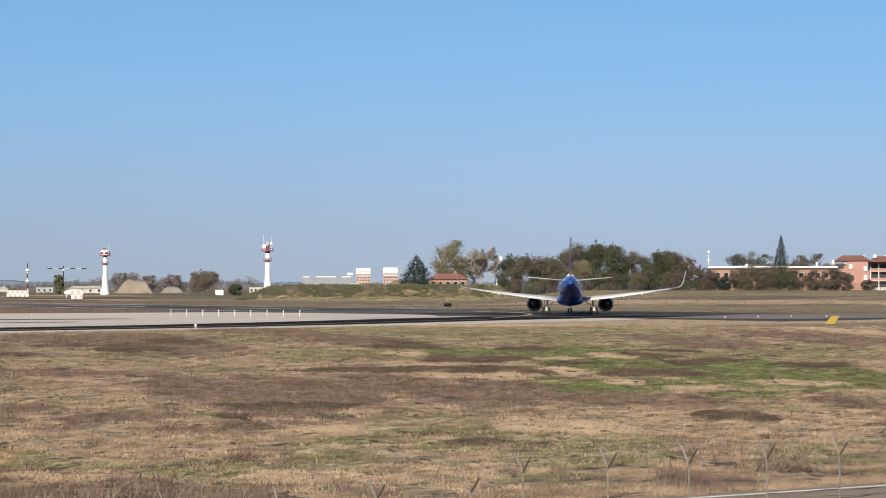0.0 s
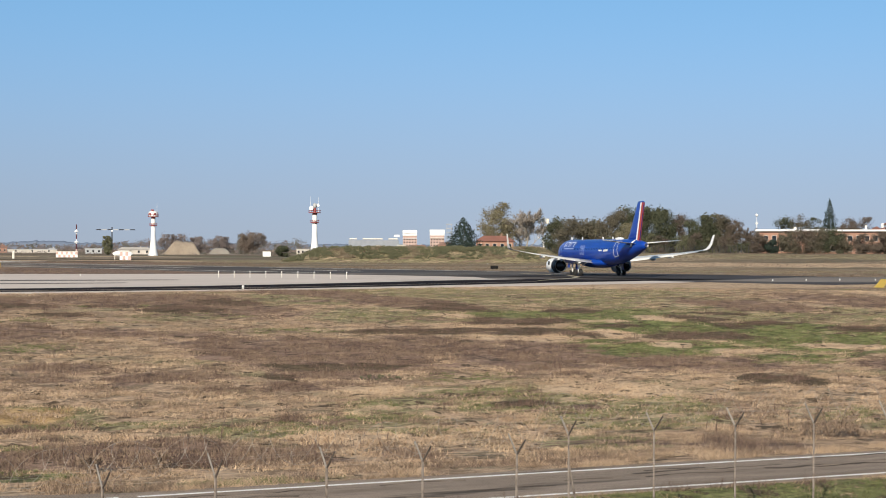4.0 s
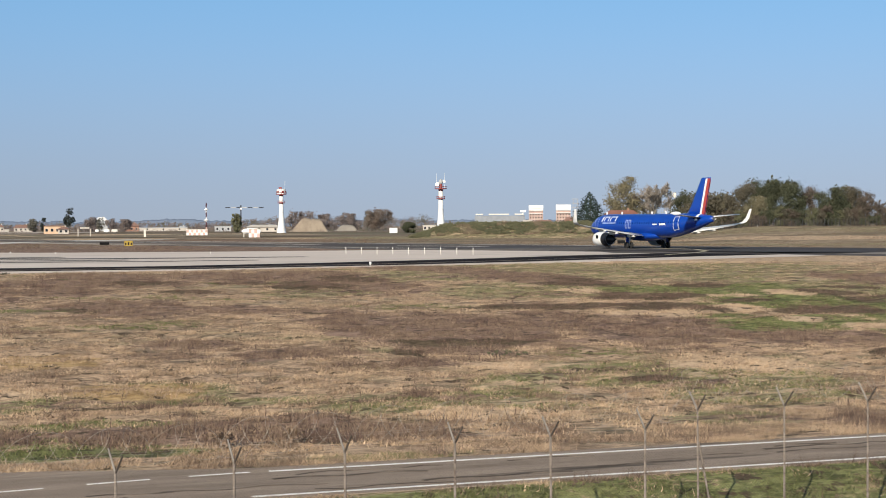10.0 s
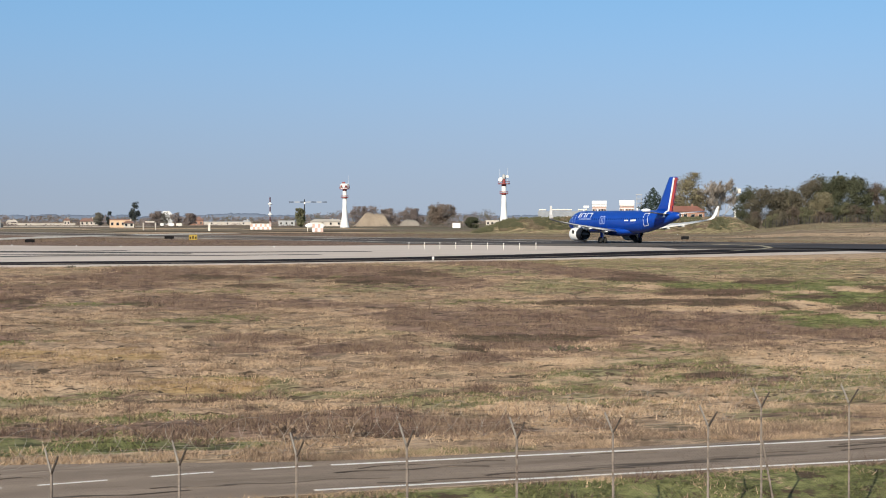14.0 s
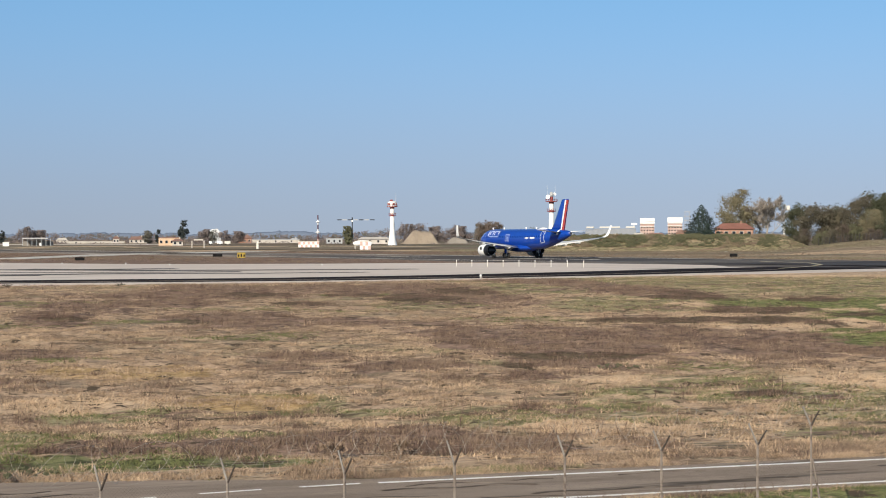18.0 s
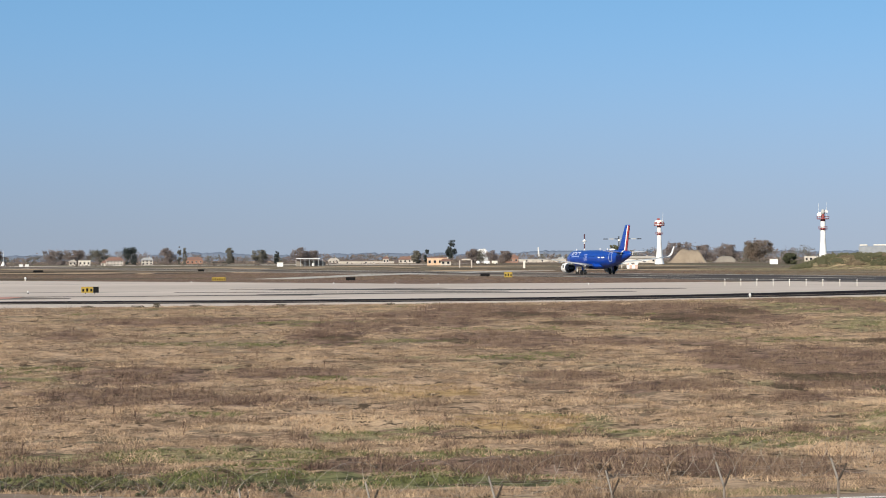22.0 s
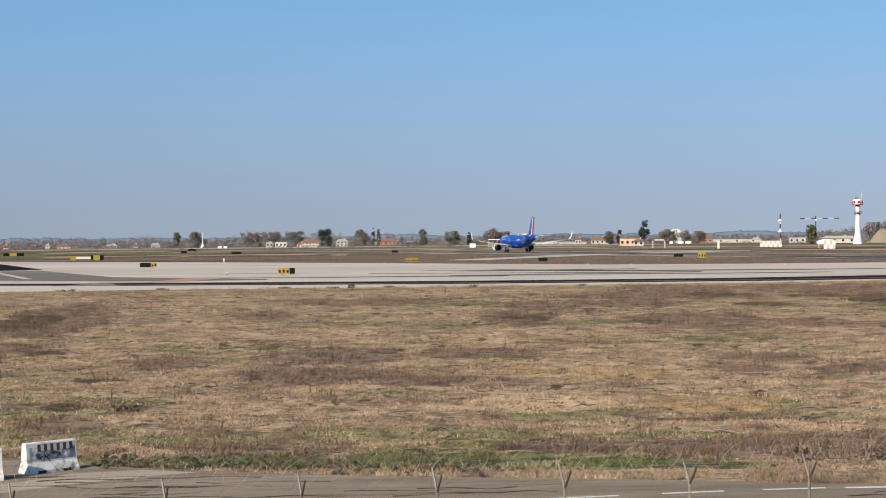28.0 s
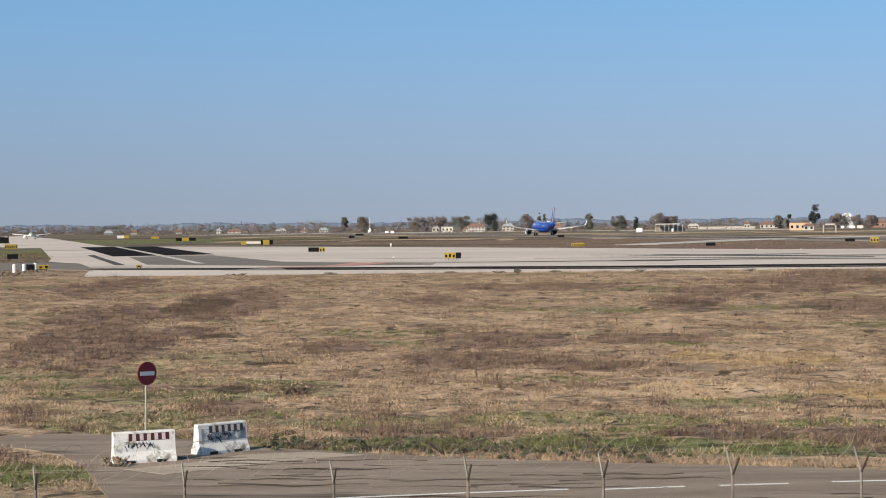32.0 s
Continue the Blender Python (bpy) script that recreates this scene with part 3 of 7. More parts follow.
def mark_patches(me, verts):
    """Stores at each point how near it lies to the middle of each kind of patch (4 at the middle, 3 at the rim)."""
    p = np.array([(v[0], v[1]) for v in verts])
    cols = []
    for _, rows in PATCH_KINDS:
        near = np.full(len(p), 4.0)
        for cx, cy, rx, ry in rows:
            near = np.minimum(near, np.hypot((p[:, 0] - cx) / rx, (p[:, 1] - cy) / ry))
        cols.append(4.0 - near)
    for name, k in (("patches_a", 0), ("patches_b", 3), ("patches_c", 6)):
        at = me.attributes.new(name, "FLOAT_COLOR", "POINT")
        at.data.foreach_set("color", np.stack(cols[k:k + 3] + [np.ones(len(p))], 1).astype(np.float32).ravel())


FIELD = ground_patches()


def ground_sheet():
    azs = [i * 0.12 for i in range(-153, 369)]
    azs = [-180 + 6 * i for i in range(0, 27)] + azs + [48 + 6 * i for i in range(0, 22)]
    azs = sorted(set(azs))
    rs = [0.5, 10, 20, 28, 34] + [37 + 0.7 * i for i in range(38)] + [64 * 1.0038 ** i for i in range(1, 244)] + [161.5 * 1.01 ** i for i in range(1, 28)]
    rs += [215 * 1.05 ** i for i in range(64)] + [4800]
    rs = sorted(set(rs))
    verts, faces = [], []
    for r in rs:
        for a in azs:
            p = place(a, r)
            verts.append((p.x, p.y, height(p.x, p.y)))
    na = len(azs)
    for i in range(len(rs) - 1):
        for k in range(na):
            k2 = (k + 1) % na
            faces.append((i * na + k, i * na + k2, (i + 1) * na + k2, (i + 1) * na + k))
    verts.append((0, 0, height(0, 0)))
    for k in range(na):
        faces.append((len(verts) - 1, (k + 1) % na, k))
    me = mesh_of("ground", verts, faces, FIELD, True)
    mark_patches(me, verts)
    ob = new("ground", me)
    tagged(ob, "rough autumn airfield grass in straw brown and green", "ground", kind="structure")


ground_sheet()


def paved(name, bm, mat, label):
    ob = part(name, bm, mat)
    tagged(ob, label, "pavement", kind="structure")
    return ob


# Runway axis, from its near end onwards.
AXIS = Vector((-0.2605, 0.9655))
RUN0 = Vector((146.8, 252.0))


def along(s, off=0.0):
    """A point s metres up the runway and off metres to its right."""
    return (RUN0.x + AXIS.x * s + AXIS.y * off, RUN0.y + AXIS.y * s - AXIS.x * off)


paved("taxiway", slab([(-41, 163), (10, 165), (40, 166.5), (54, 170.5), (71, 174), (92, 181), (112, 188.5), (128, 195), (140, 205), (120, 230), (124, 243), (119, 258),
                       (106, 282), (70, 284), (42, 292), (13, 330), (-16, 366), (-52, 409), (-94, 444), (-131, 474), (-72.3, 268), (-66, 243), (-58, 229), (-49, 199), (-45, 181)], 0.03), CONCRETE, "pale worn concrete taxiway with dark stains")
paved("runway", slab([along(-70, -27), along(70, -27), along(70, 27), along(-70, 27)], 0.035), ASPHALT, "dark asphalt runway with rubber marks")
paved("runway", slab([along(70, -27), along(150, -27), along(150, 27), along(70, 27)], 0.035), FILLET, "streaked dark asphalt runway with worn patches")
# from 150 m onwards the runway is a paler grey-brown
paved("runway", slab([along(150, -27), along(2400, -27), along(2400, 27), along(150, 27)], 0.035), RUNWAY_PALE, "paler grey-brown asphalt runway running into the distance")
paved("runway", slab([along(152, -8), along(1500, -3), along(1500, 3), along(152, 8)], 0.05), FILLET, "dark rubber streak along the runway's middle")
paved("runway", slab([(131, 214), (117, 229), (121.5, 243), (117, 257), (106, 279), (98, 300), (96, 345), (110, 345), along(20, -20), along(-55, -20), (150, 206)], 0.048), FILLET, "dark asphalt fillet joining the runway")
paved("pavement", ribbon([(-30, 187), (10, 179), (41, 178.5), (62, 184), (80, 192), (96, 201), (112, 210), (130, 217)], 5.6, 10.0, 0.045), NEW_ASPHALT, "dark asphalt strip along the taxiway")
paved("taxiway", ribbon([(-116, 440), (-262, 930), (-420, 1430)], 12, 12, 0.045), CONCRETE, "pale concrete taxiway running into the distance")
paved("pavement", slab([(-66.4, 283.8), (-60.2, 291), (-104.3, 448), (-111.7, 442)], 0.06), NEW_ASPHALT, "fresh black asphalt patch on the taxiway")
paved("pavement", slab([(-59.1, 290.4), (-52.2, 297.7), (-93.9, 447.4), (-103.5, 449)], 0.06), NEW_ASPHALT, "fresh black asphalt patch on the taxiway")
paved("pavement", slab([(-61.5, 274), (-58, 282), (-50.3, 285.3), (-30.7, 225.3), (-10, 205), (-10, 199), (-27.2, 200), (-46, 214.5)], 0.052), OLD_ASPHALT, "worn grey asphalt in front of the fresh patches")
paved("pavement", slab([(-24, 180), (-46.5, 187), (-53, 194), (-57, 190), (-80, 195), (-80, 232), (-64, 234), (-58.6, 229), (-49.5, 200), (-26, 190)], 0.056), OLD_ASPHALT, "grey asphalt edge curving round the grass")
paved("pavement", ribbon([(-29, 186.5), (-38, 189), (-47, 191.5)], 3.4, 1.6, 0.064), NEW_ASPHALT, "thin dark asphalt strip along the taxiway")
paved("taxiway", slab([(-131, 470), (-200, 520), (-260, 560), (-260, 640), (-170, 600), (-115, 470)], 0.028), CONCRETE, "pale concrete branch of the taxiway")
ROAD_EDGE = [(-10.5, 44.5), (12, 46.3), (60, 46.4), (60, 52.0), (14, 52.4), (10.9, 53.3), (8.2, 54.2), (2.1, 55.4), (-2.2, 56.7), (-6.3, 58.4), (-9.0, 59.6), (-10.8, 61.4), (-14.8, 63.2),
             (-17.4, 64.9), (-19.9, 66.0), (-45, 75), (-45, 70), (-18.1, 60.2), (-16.6, 59.1), (-15.3, 57.7), (-13.7, 54.4), (-12.8, 51.9), (-11.7, 48.8)]
paved("road", slab(ROAD_EDGE, -3.12), ROAD, "worn grey asphalt perimeter road")
for a, b in (((2.3, 49.65), (4.6, 50.15)), ((5.6, 50.3), (7.6, 50.65)), ((8.9, 50.93), (10.8, 51.2)), ((12.0, 51.35), (13.9, 51.5)), ((-12.4, 45.6), (-6.4, 47.8))):
    paved("road_line", ribbon([a, b], 0.07, 0.07, -3.11, 0.008), LINE_WHITE, "white painted dash on the road")
paved("road_line", ribbon([(-5.2, 48.2), (-2.0, 49.0), (1.3, 49.7)], 0.07, 0.07, -3.11, 0.008), LINE_WHITE, "white painted line curving with the road")
paved("road_line", slab([(14.5, 51.37), (60, 51.37), (60, 51.58), (14.5, 51.58)], -3.11, 0.008), LINE_WHITE, "white painted edge line")
paved("road_line", slab([(12.7, 46.72), (60, 46.72), (60, 46.92), (12.7, 46.92)], -3.11, 0.008), LINE_WHITE, "white painted edge line")


# ---- the airliner ----
def ring(x, w, h, zc, n=28, flat=0.0):
    """A fuselage ring across x."""
    return [(x, w * math.cos(2 * math.pi * k / n), zc + h * math.sin(2 * math.pi * k / n) * (1 - flat * (math.sin(2 * math.pi * k / n) < 0))) for k in range(n)]


def wing_sections(rows, n=12):
    """Aerofoil rings; a row is leading x, trailing x, y, z of the chord, thickness."""
    out = []
    for xl, xt, y, z, th, *drop in rows:
        c = xl - xt
        up, low = [], []
        drop = drop[0] if drop else 0.0
        for i in range(n + 1):
            u = i / n
            t = th * 2.9 * (0.2969 * math.sqrt(u) - 0.126 * u - 0.3516 * u * u + 0.2843 * u ** 3 - 0.1015 * u ** 4)
            up.append((xl - u * c, y, z + t * 1.1 - drop * u))
            low.append((xl - u * c, y, z - t * 0.9 - drop * u))
        out.append(up + low[-2:0:-1])
    return out


def fin_sections(rows, n=10):
    """Upright aerofoil rings; a row is leading x, trailing x, z, thickness."""
    out = []
    for xl, xt, z, th in rows:
        c = xl - xt
        a, b = [], []
        for i in range(n + 1):
            u = i / n
            t = th * 2.9 * (0.2969 * math.sqrt(u) - 0.126 * u - 0.3516 * u * u + 0.2843 * u ** 3 - 0.1015 * u ** 4)
            a.append((xl - u * c, t, z))
            b.append((xl - u * c, -t, z))
        out.append(a + b[-2:0:-1])
    return out


def wheel(parent, at, r, w):
    t = part("wheel", turned([(r * 0.55, -w * 0.5), (r * 0.9, -w * 0.5), (r, -w * 0.3), (r, w * 0.3), (r * 0.9, w * 0.5), (r * 0.55, w * 0.5)], 20), RUBBER, parent, "black tyre", m=pose(*at, 90, 0, 0), smooth=False)
    part("hub", turned([(r * 0.57, -w * 0.42), (r * 0.3, -w * 0.30), (r * 0.3, w * 0.30), (r * 0.57, w * 0.42)], 16), WHITE, t, "pale wheel hub")
    return t


FUSELAGE = [(17.75, 0.05, 0.05, 3.30), (17.55, 0.48, 0.44, 3.33), (17.0, 0.95, 0.88, 3.42), (16.2, 1.38, 1.32, 3.57), (15.1, 1.74, 1.76, 3.76), (13.8, 1.93, 2.00, 3.87), (12.0, 1.98, 2.07, 3.90),
            (-6.5, 1.98, 2.07, 3.90), (-9.0, 1.93, 1.98, 3.99), (-12.0, 1.70, 1.70, 4.26), (-14.5, 1.38, 1.38, 4.54), (-16.7, 1.00, 1.02, 4.78), (-18.6, 0.58, 0.62, 4.96), (-19.6, 0.32, 0.34, 5.02)]


def fuselage_at(x):
    rows = sorted(FUSELAGE)
    for a, b in zip(rows, rows[1:]):
        if a[0] <= x <= b[0]:
            k = (x - a[0]) / (b[0] - a[0])
            return [a[i] + (b[i] - a[i]) * k for i in range(4)]
    return rows[0]


def skin(x0, x1, a0, a1, side, n=6, off=0.022, m=4):
    """A patch on the fuselage's skin between two lengths and two angles up from the level (degrees)."""
    bm = bmesh.new()
    grid = []
    for i in range(m + 1):
        x = x0 + (x1 - x0) * i / m
        _, w, h, zc = fuselage_at(x)
        rowv = []
        for k in range(n + 1):
            a = radians(a0 + (a1 - a0) * k / n)
            rowv.append(bm.verts.new((x, side * (w + off) * math.cos(a), zc + (h + off) * math.sin(a))))
        grid.append(rowv)
    for A, B in zip(grid, grid[1:]):
        for k in range(n):
            bm.faces.new((A[k], A[k + 1], B[k + 1], B[k]))
    return bm


def outline_patch(parent, name, x0, x1, a0, a1, side, mat, label, wide=0.16, deg=4.0):
    bm = bmesh.new()
    for args in ((x0, x0 + wide, a0, a1), (x1 - wide, x1, a0, a1), (x0 + wide, x1 - wide, a1 - deg, a1), (x0 + wide, x1 - wide, a0, a0 + deg)):
        p = skin(*args, side)
        me = bpy.data.meshes.new("tmp")
        p.to_mesh(me)
        p.free()
        bm.from_mesh(me)
        bpy.data.meshes.remove(me)
    return part(name, bm, mat, parent, label)


CABIN_GLASS = paint("cabin_glass", (0.004, 0.028, 0.19), 0.25, dirt=0.3)


def airliner():
    jet = empty("airliner", (0, 0, 0), "blue twin-engined airliner with white and red striped tail fin", "aircraft")
    body = part("fuselage", loft([ring(*r) for r in FUSELAGE]), BLUE, jet, "deep blue glossy fuselage", smooth=True)
    part("belly_fairing", loft([ring(x, w, h, z) for x, w, h, z in ((5.8, 0.5, 0.3, 2.1), (4.5, 1.7, 0.7, 2.15), (2.0, 2.15, 0.85, 2.15), (-2.0, 2.15, 0.85, 2.15), (-4.2, 1.6, 0.65, 2.2), (-5.6, 0.4, 0.3, 2.3))]), BLUE, jet, smooth=True)
    part("exhaust", turned([(0.30, -19.6), (0.27, -19.75), (0.20, -19.7), (0.18, -19.4)], 16, "X"), STEEL, body, "bare metal tail exhaust", m=pose(0, 0, 5.02))
    # fin with its stripes
    rows = [(-11.2, -16.9, 5.2, 0.20), (-13.0, -17.4, 7.0, 0.20), (-16.1, -18.75, 11.65, 0.13), (-16.5, -18.8, 11.82, 0.04)]
    fin = part("tail_fin", loft(fin_sections(rows)), BLUE, jet, "blue swept tail fin", smooth=True)
    for name, lo, hi, mat in (("white_stripe", 0.36, 0.20, WHITE), ("red_stripe", 0.20, -0.01, RED)):
        bm = bmesh.new()
        for side in (1, -1):
            v = []
            for xl, xt, z, th in rows[:3]:
                c = xl - xt
                k0, k1 = lo * 5.0 / 5.0, hi
                xa, xb = xt + k0 * 3.2, xt + k1 * 3.2
                t = th * 0.62 + 0.02
                v.append((bm.verts.new((xa, side * (t + 0.05), z)), bm.verts.new((xb, side * (t * 0.6 + 0.03), z))))
            for A, B in zip(v, v[1:]):
                bm.faces.new((A[0], A[1], B[1], B[0]))
        part(name, bm, mat, fin)
    for side in (1, -1):
        part("tail_stripe", skin(-16.45, -15.85, 2, 82, side, 14, 0.04), WHITE, body, "white stripe running down from the fin")
    for side in (1, -1):
        wing = part("wing", loft(wing_sections([(6.1, -1.5, side * 1.6, 2.45, 0.85), (3.2, -1.65, side * 5.5, 2.85, 0.55), (-1.6, -4.3, side * 13.5, 3.75, 0.25), (-3.3, -4.95, side * 16.8, 4.25, 0.14)])), WING, jet, "pale grey swept wing", smooth=True)
        tip = []
        for xl, xt, y, z, lean in ((-3.3, -4.95, 16.8, 4.25, 0.15), (-3.9, -5.25, 17.3, 4.55, 0.6), (-4.5, -5.55, 17.6, 5.2, 0.92), (-5.2, -5.9, 17.9, 6.75, 0.97)):
            c, th = xl - xt, 0.05
            upper = [(xl - c * u, side * (y + th * lean * k), z - th * (1.2 - lean) * k) for u, k in ((0, 0), (0.3, 1), (0.7, 0.8), (1, 0.1), (0.7, -0.8), (0.3, -1))]
            tip.append(upper)
        part("winglet", loft(tip), WHITE, wing, "white upturned winglet")
        part("flap", loft(wing_sections([(-1.0, -2.3, side * 2.0, 2.42, 0.34, 0.35), (-1.3, -2.5, side * 5.6, 2.80, 0.31, 0.32), (-2.9, -4.0, side * 11.0, 3.44, 0.25, 0.22), (-4.0, -4.75, side * 15.6, 4.05, 0.16, 0.06)], 6)), WHITE, wing, "pale flap lowered behind the wing", smooth=True)
        for y, x, z in ((4.4, -1.6, 2.2), (8.4, -2.6, 2.75), (11.2, -3.4, 3.15)):
            part("flap_fairing", loft([ring(x + dx, 0.16 * k, 0.22 * k, z - 0.05, 8) for dx, k in ((1.5, 0.1), (0.8, 0.9), (0.0, 1.0), (-0.8, 0.7), (-1.3, 0.1))]), WHITE, wing, m=pose(0, side * y, 0), smooth=True)
        part("tailplane", loft(wing_sections([(-14.0, -17.3, side * 0.7, 5.25, 0.34), (-16.9, -18.6, side * 6.2, 5.75, 0.20)])), WHITE, jet, "white tailplane", smooth=True)
        # engine
        eng = part("engine", turned([(1.00, 8.15), (1.13, 8.3), (1.22, 8.05), (1.27, 7.2), (1.26, 6.2), (1.15, 5.0), (1.00, 4.2), (0.96, 4.2), (1.0, 5.2), (1.02, 7.8)], 28, "X", cap=False), WHITE, jet, "white engine nacelle", m=pose(-1.4, side * 5.75, 1.62), smooth=True)
        part("nacelle_mark", box(0.7, 0.03, 0.62, (6.6, side * 1.255, 0.1), 0.01), BLACK, eng, "small black mark on the nacelle")
        part("intake_fan", turned([(1.0, 7.4), (0.3, 7.5), (0.02, 8.0)], 24, "X"), DARK, eng, "dark fan face", smooth=True)
        part("exhaust_duct", turned([(0.99, 4.6), (0.62, 4.5), (0.55, 3.6), (0.40, 3.55), (0.34, 3.0), (0.04, 2.4)], 24, "X", cap=False), DARK, eng, "dark exhaust nozzle and cone", smooth=True)
        part("thrust_reverser", turned([(1.215, 5.6), (1.165, 5.05), (1.012, 4.19)], 28, "X", cap=False), DARK, eng, "dark rear cowl", smooth=True)
        part("pylon", box(4.4, 0.30, 0.5, (4.9, 0, 0.72), 0.1), WING, eng)
        # main gear
        gear = part("main_gear", rod((0, side * 3.5, 2.6), (0, side * 3.8, 0.55), 0.16, 0.12), WHITE, jet, "white main landing gear leg")
        part("axle", rod((0, side * 3.8 - 0.45, 0.56), (0, side * 3.8 + 0.45, 0.56), 0.09), STEEL, gear)
        part("side_stay", rod((0, side * 2.2, 2.2), (0, side * 3.75, 1.2), 0.07), WHITE, gear)
        part("gear_door", box(0.9, 0.05, 1.5, (0, side * 4.05, 1.0), 0.02), BLUE, gear)
        for dy in (-0.46, 0.46):
            wheel(gear, (0, side * 3.8 + dy, 0.57), 0.57, 0.4)
    nose = part("nose_gear", rod((12.8, 0, 2.2), (12.8, 0, 0.4), 0.11), WHITE, jet, "white nose landing gear leg")
    for dy in (-0.26, 0.26):
        wheel(nose, (12.8, dy, 0.38), 0.38, 0.22)
    part("gear_door", box(1.2, 0.04, 0.7, (13.3, 0.45, 1.2)), BLUE, nose)
    # roof domes and aerials
    part("radome", loft([ring(x, w, h, 5.95, 12) for x, w, h in ((-7.2, 0.05, 0.05), (-7.8, 0.5, 0.28), (-8.8, 0.62, 0.36), (-9.6, 0.45, 0.28), (-10.2, 0.05, 0.05))]), WHITE, jet, "white satellite dome on the roof", smooth=True)
    for x in (13.0, 8.0, -1.5, -5.8):
        part("blade_aerial", box(0.5, 0.06, 0.45, (x, 0, 5.93), 0.02), WHITE, jet)
    # cockpit panes, cabin windows, doors, lettering as plain shapes
    for side in (1, -1):
        for x0, x1, a0, a1 in ((15.9, 16.4, 42, 62), (15.3, 15.8, 30, 52), (14.7, 15.2, 28, 48)):
            part("cockpit_window", skin(x0, x1, a0, a1, side), GLASS, body)
        for i in range(34):
            x = 12.3 - i * 0.72
            if abs(x - 1.2) > 0.3:
                part("cabin_window", skin(x, x + 0.24, 9, 18, side, 2, 0.016, 1), CABIN_GLASS, body)
        outline_patch(body, "door", 13.0, 14.0, -20, 40, side, PALE_BLUE, "pale outlined cabin door", 0.10, 3)
        outline_patch(body, "door", -11.9, -10.5, -34, 44, side, WHITE, "white outlined rear cabin door", 0.12, 3)
        outline_patch(body, "emergency_exit", 3.3, 4.0, -12, 30, side, PALE_BLUE, "pale outlined exit hatch", 0.13, 4)
        outline_patch(body, "emergency_exit", 2.3, 3.0, -12, 30, side, PALE_BLUE, "pale outlined exit hatch", 0.13, 4)
        # airline mark as plain pale bars
        part("mark_bar", skin(11.55, 12.0, 22, 54, side), PALE_LETTER, body, "pale slanted bar")
        for x0, x1 in ((9.7, 11.2), (7.3, 9.3)):
            part("mark_bar", skin(x0, x1, 46, 53, side), PALE_LETTER, body, "pale bar of the airline mark")
            for x in (x0, x1 - 0.3):
                part("mark_bar", skin(x, x + 0.3, 23, 46, side), PALE_LETTER, body, "pale bar of the airline mark")
        part("mark_bar", skin(7.2, 11.6, 12, 17, side), PALE_BLUE, body, "thin line of small pale lettering")
        part("mark_bar", skin(-5.9, -4.5, 4, 10, side), WHITE, body)
        part("mark_bar", skin(-8.4, -6.6, 2, 11, side), WHITE, body)
        part("cheek_bar", skin(14.25, 14.5, 18, 46, side), PALE_BLUE, body)
    return jet


jet = airliner()
ROLL = [
    (0.0, 145.3, 239.7, 31.0), (1.0, 146.2, 241.2, 25.8), (2.0, 147.1, 243.6, 20.3), (3.0, 147.8, 246.6, 14.7), (3.5, 148.0, 248.2, 12.0),
    (5.5, 148.1, 254.4, 2.4), (6.0, 147.9, 256.2, 1.0), (8.0, 146.6, 263.3, -3.4), (12.0, 141.5, 280.3, -6.1), (14.5, 137.4, 299.0, -7.2),
    (17.0, 130.4, 325.6, -7.9), (19.0, 122.3, 356.3, -8.8), (21.0, 111.9, 396.0, -9.3), (23.0, 99.2, 443.0, -9.9), (25.0, 83.3, 497.6, -11.0),
    (27.5, 60.7, 580.3, -11.9), (30.0, 34.2, 676.0, -12.7), (32.0, 10.3, 763.0, -13.2),
]


def motions():
    walk(jet, [(t, pose(x, y, 0.04, 0, 0, 90 - h)) for t, x, y, h in ROLL])


# ---- vegetation helpers ----
def quick_mesh(name, verts, sides, mat):
    """A mesh of loose triangles or quads from an (n * sides, 3) array."""
    me = bpy.data.meshes.new(name)
    nv = len(verts)
    nf = nv // sides
    me.vertices.add(nv)
    me.vertices.foreach_set("co", np.ascontiguousarray(verts, np.float32).ravel())
    me.loops.add(nv)
    me.loops.foreach_set("vertex_index", np.arange(nv, dtype=np.int32))
    me.polygons.add(nf)
    me.polygons.foreach_set("loop_start", np.arange(0, nv, sides, dtype=np.int32))
    me.materials.append(mat)
    me.update()
    me.validate()
    return me


def leaf_quads(points, size, rng, normals=None):
    """Small leaf-like rhombs at the points, turned every way or roughly along the crown's skin."""
    n = len(points)
    nrm = rng.normal(size=(n, 3))
    if normals is not None:
        nrm = normals + nrm * 0.5
    nrm /= np.linalg.norm(nrm, axis=1)[:, None]
    a = np.cross(nrm, rng.normal(size=(n, 3)))
    a /= np.linalg.norm(a, axis=1)[:, None]
    b = np.cross(nrm, a)
    s = size * rng.uniform(0.6, 1.3, (n, 1))
    q = np.stack([points + a * s, points + b * s * 0.65, points - a * s, points - b * s * 0.65], 1)
    return q.reshape(-1, 3)


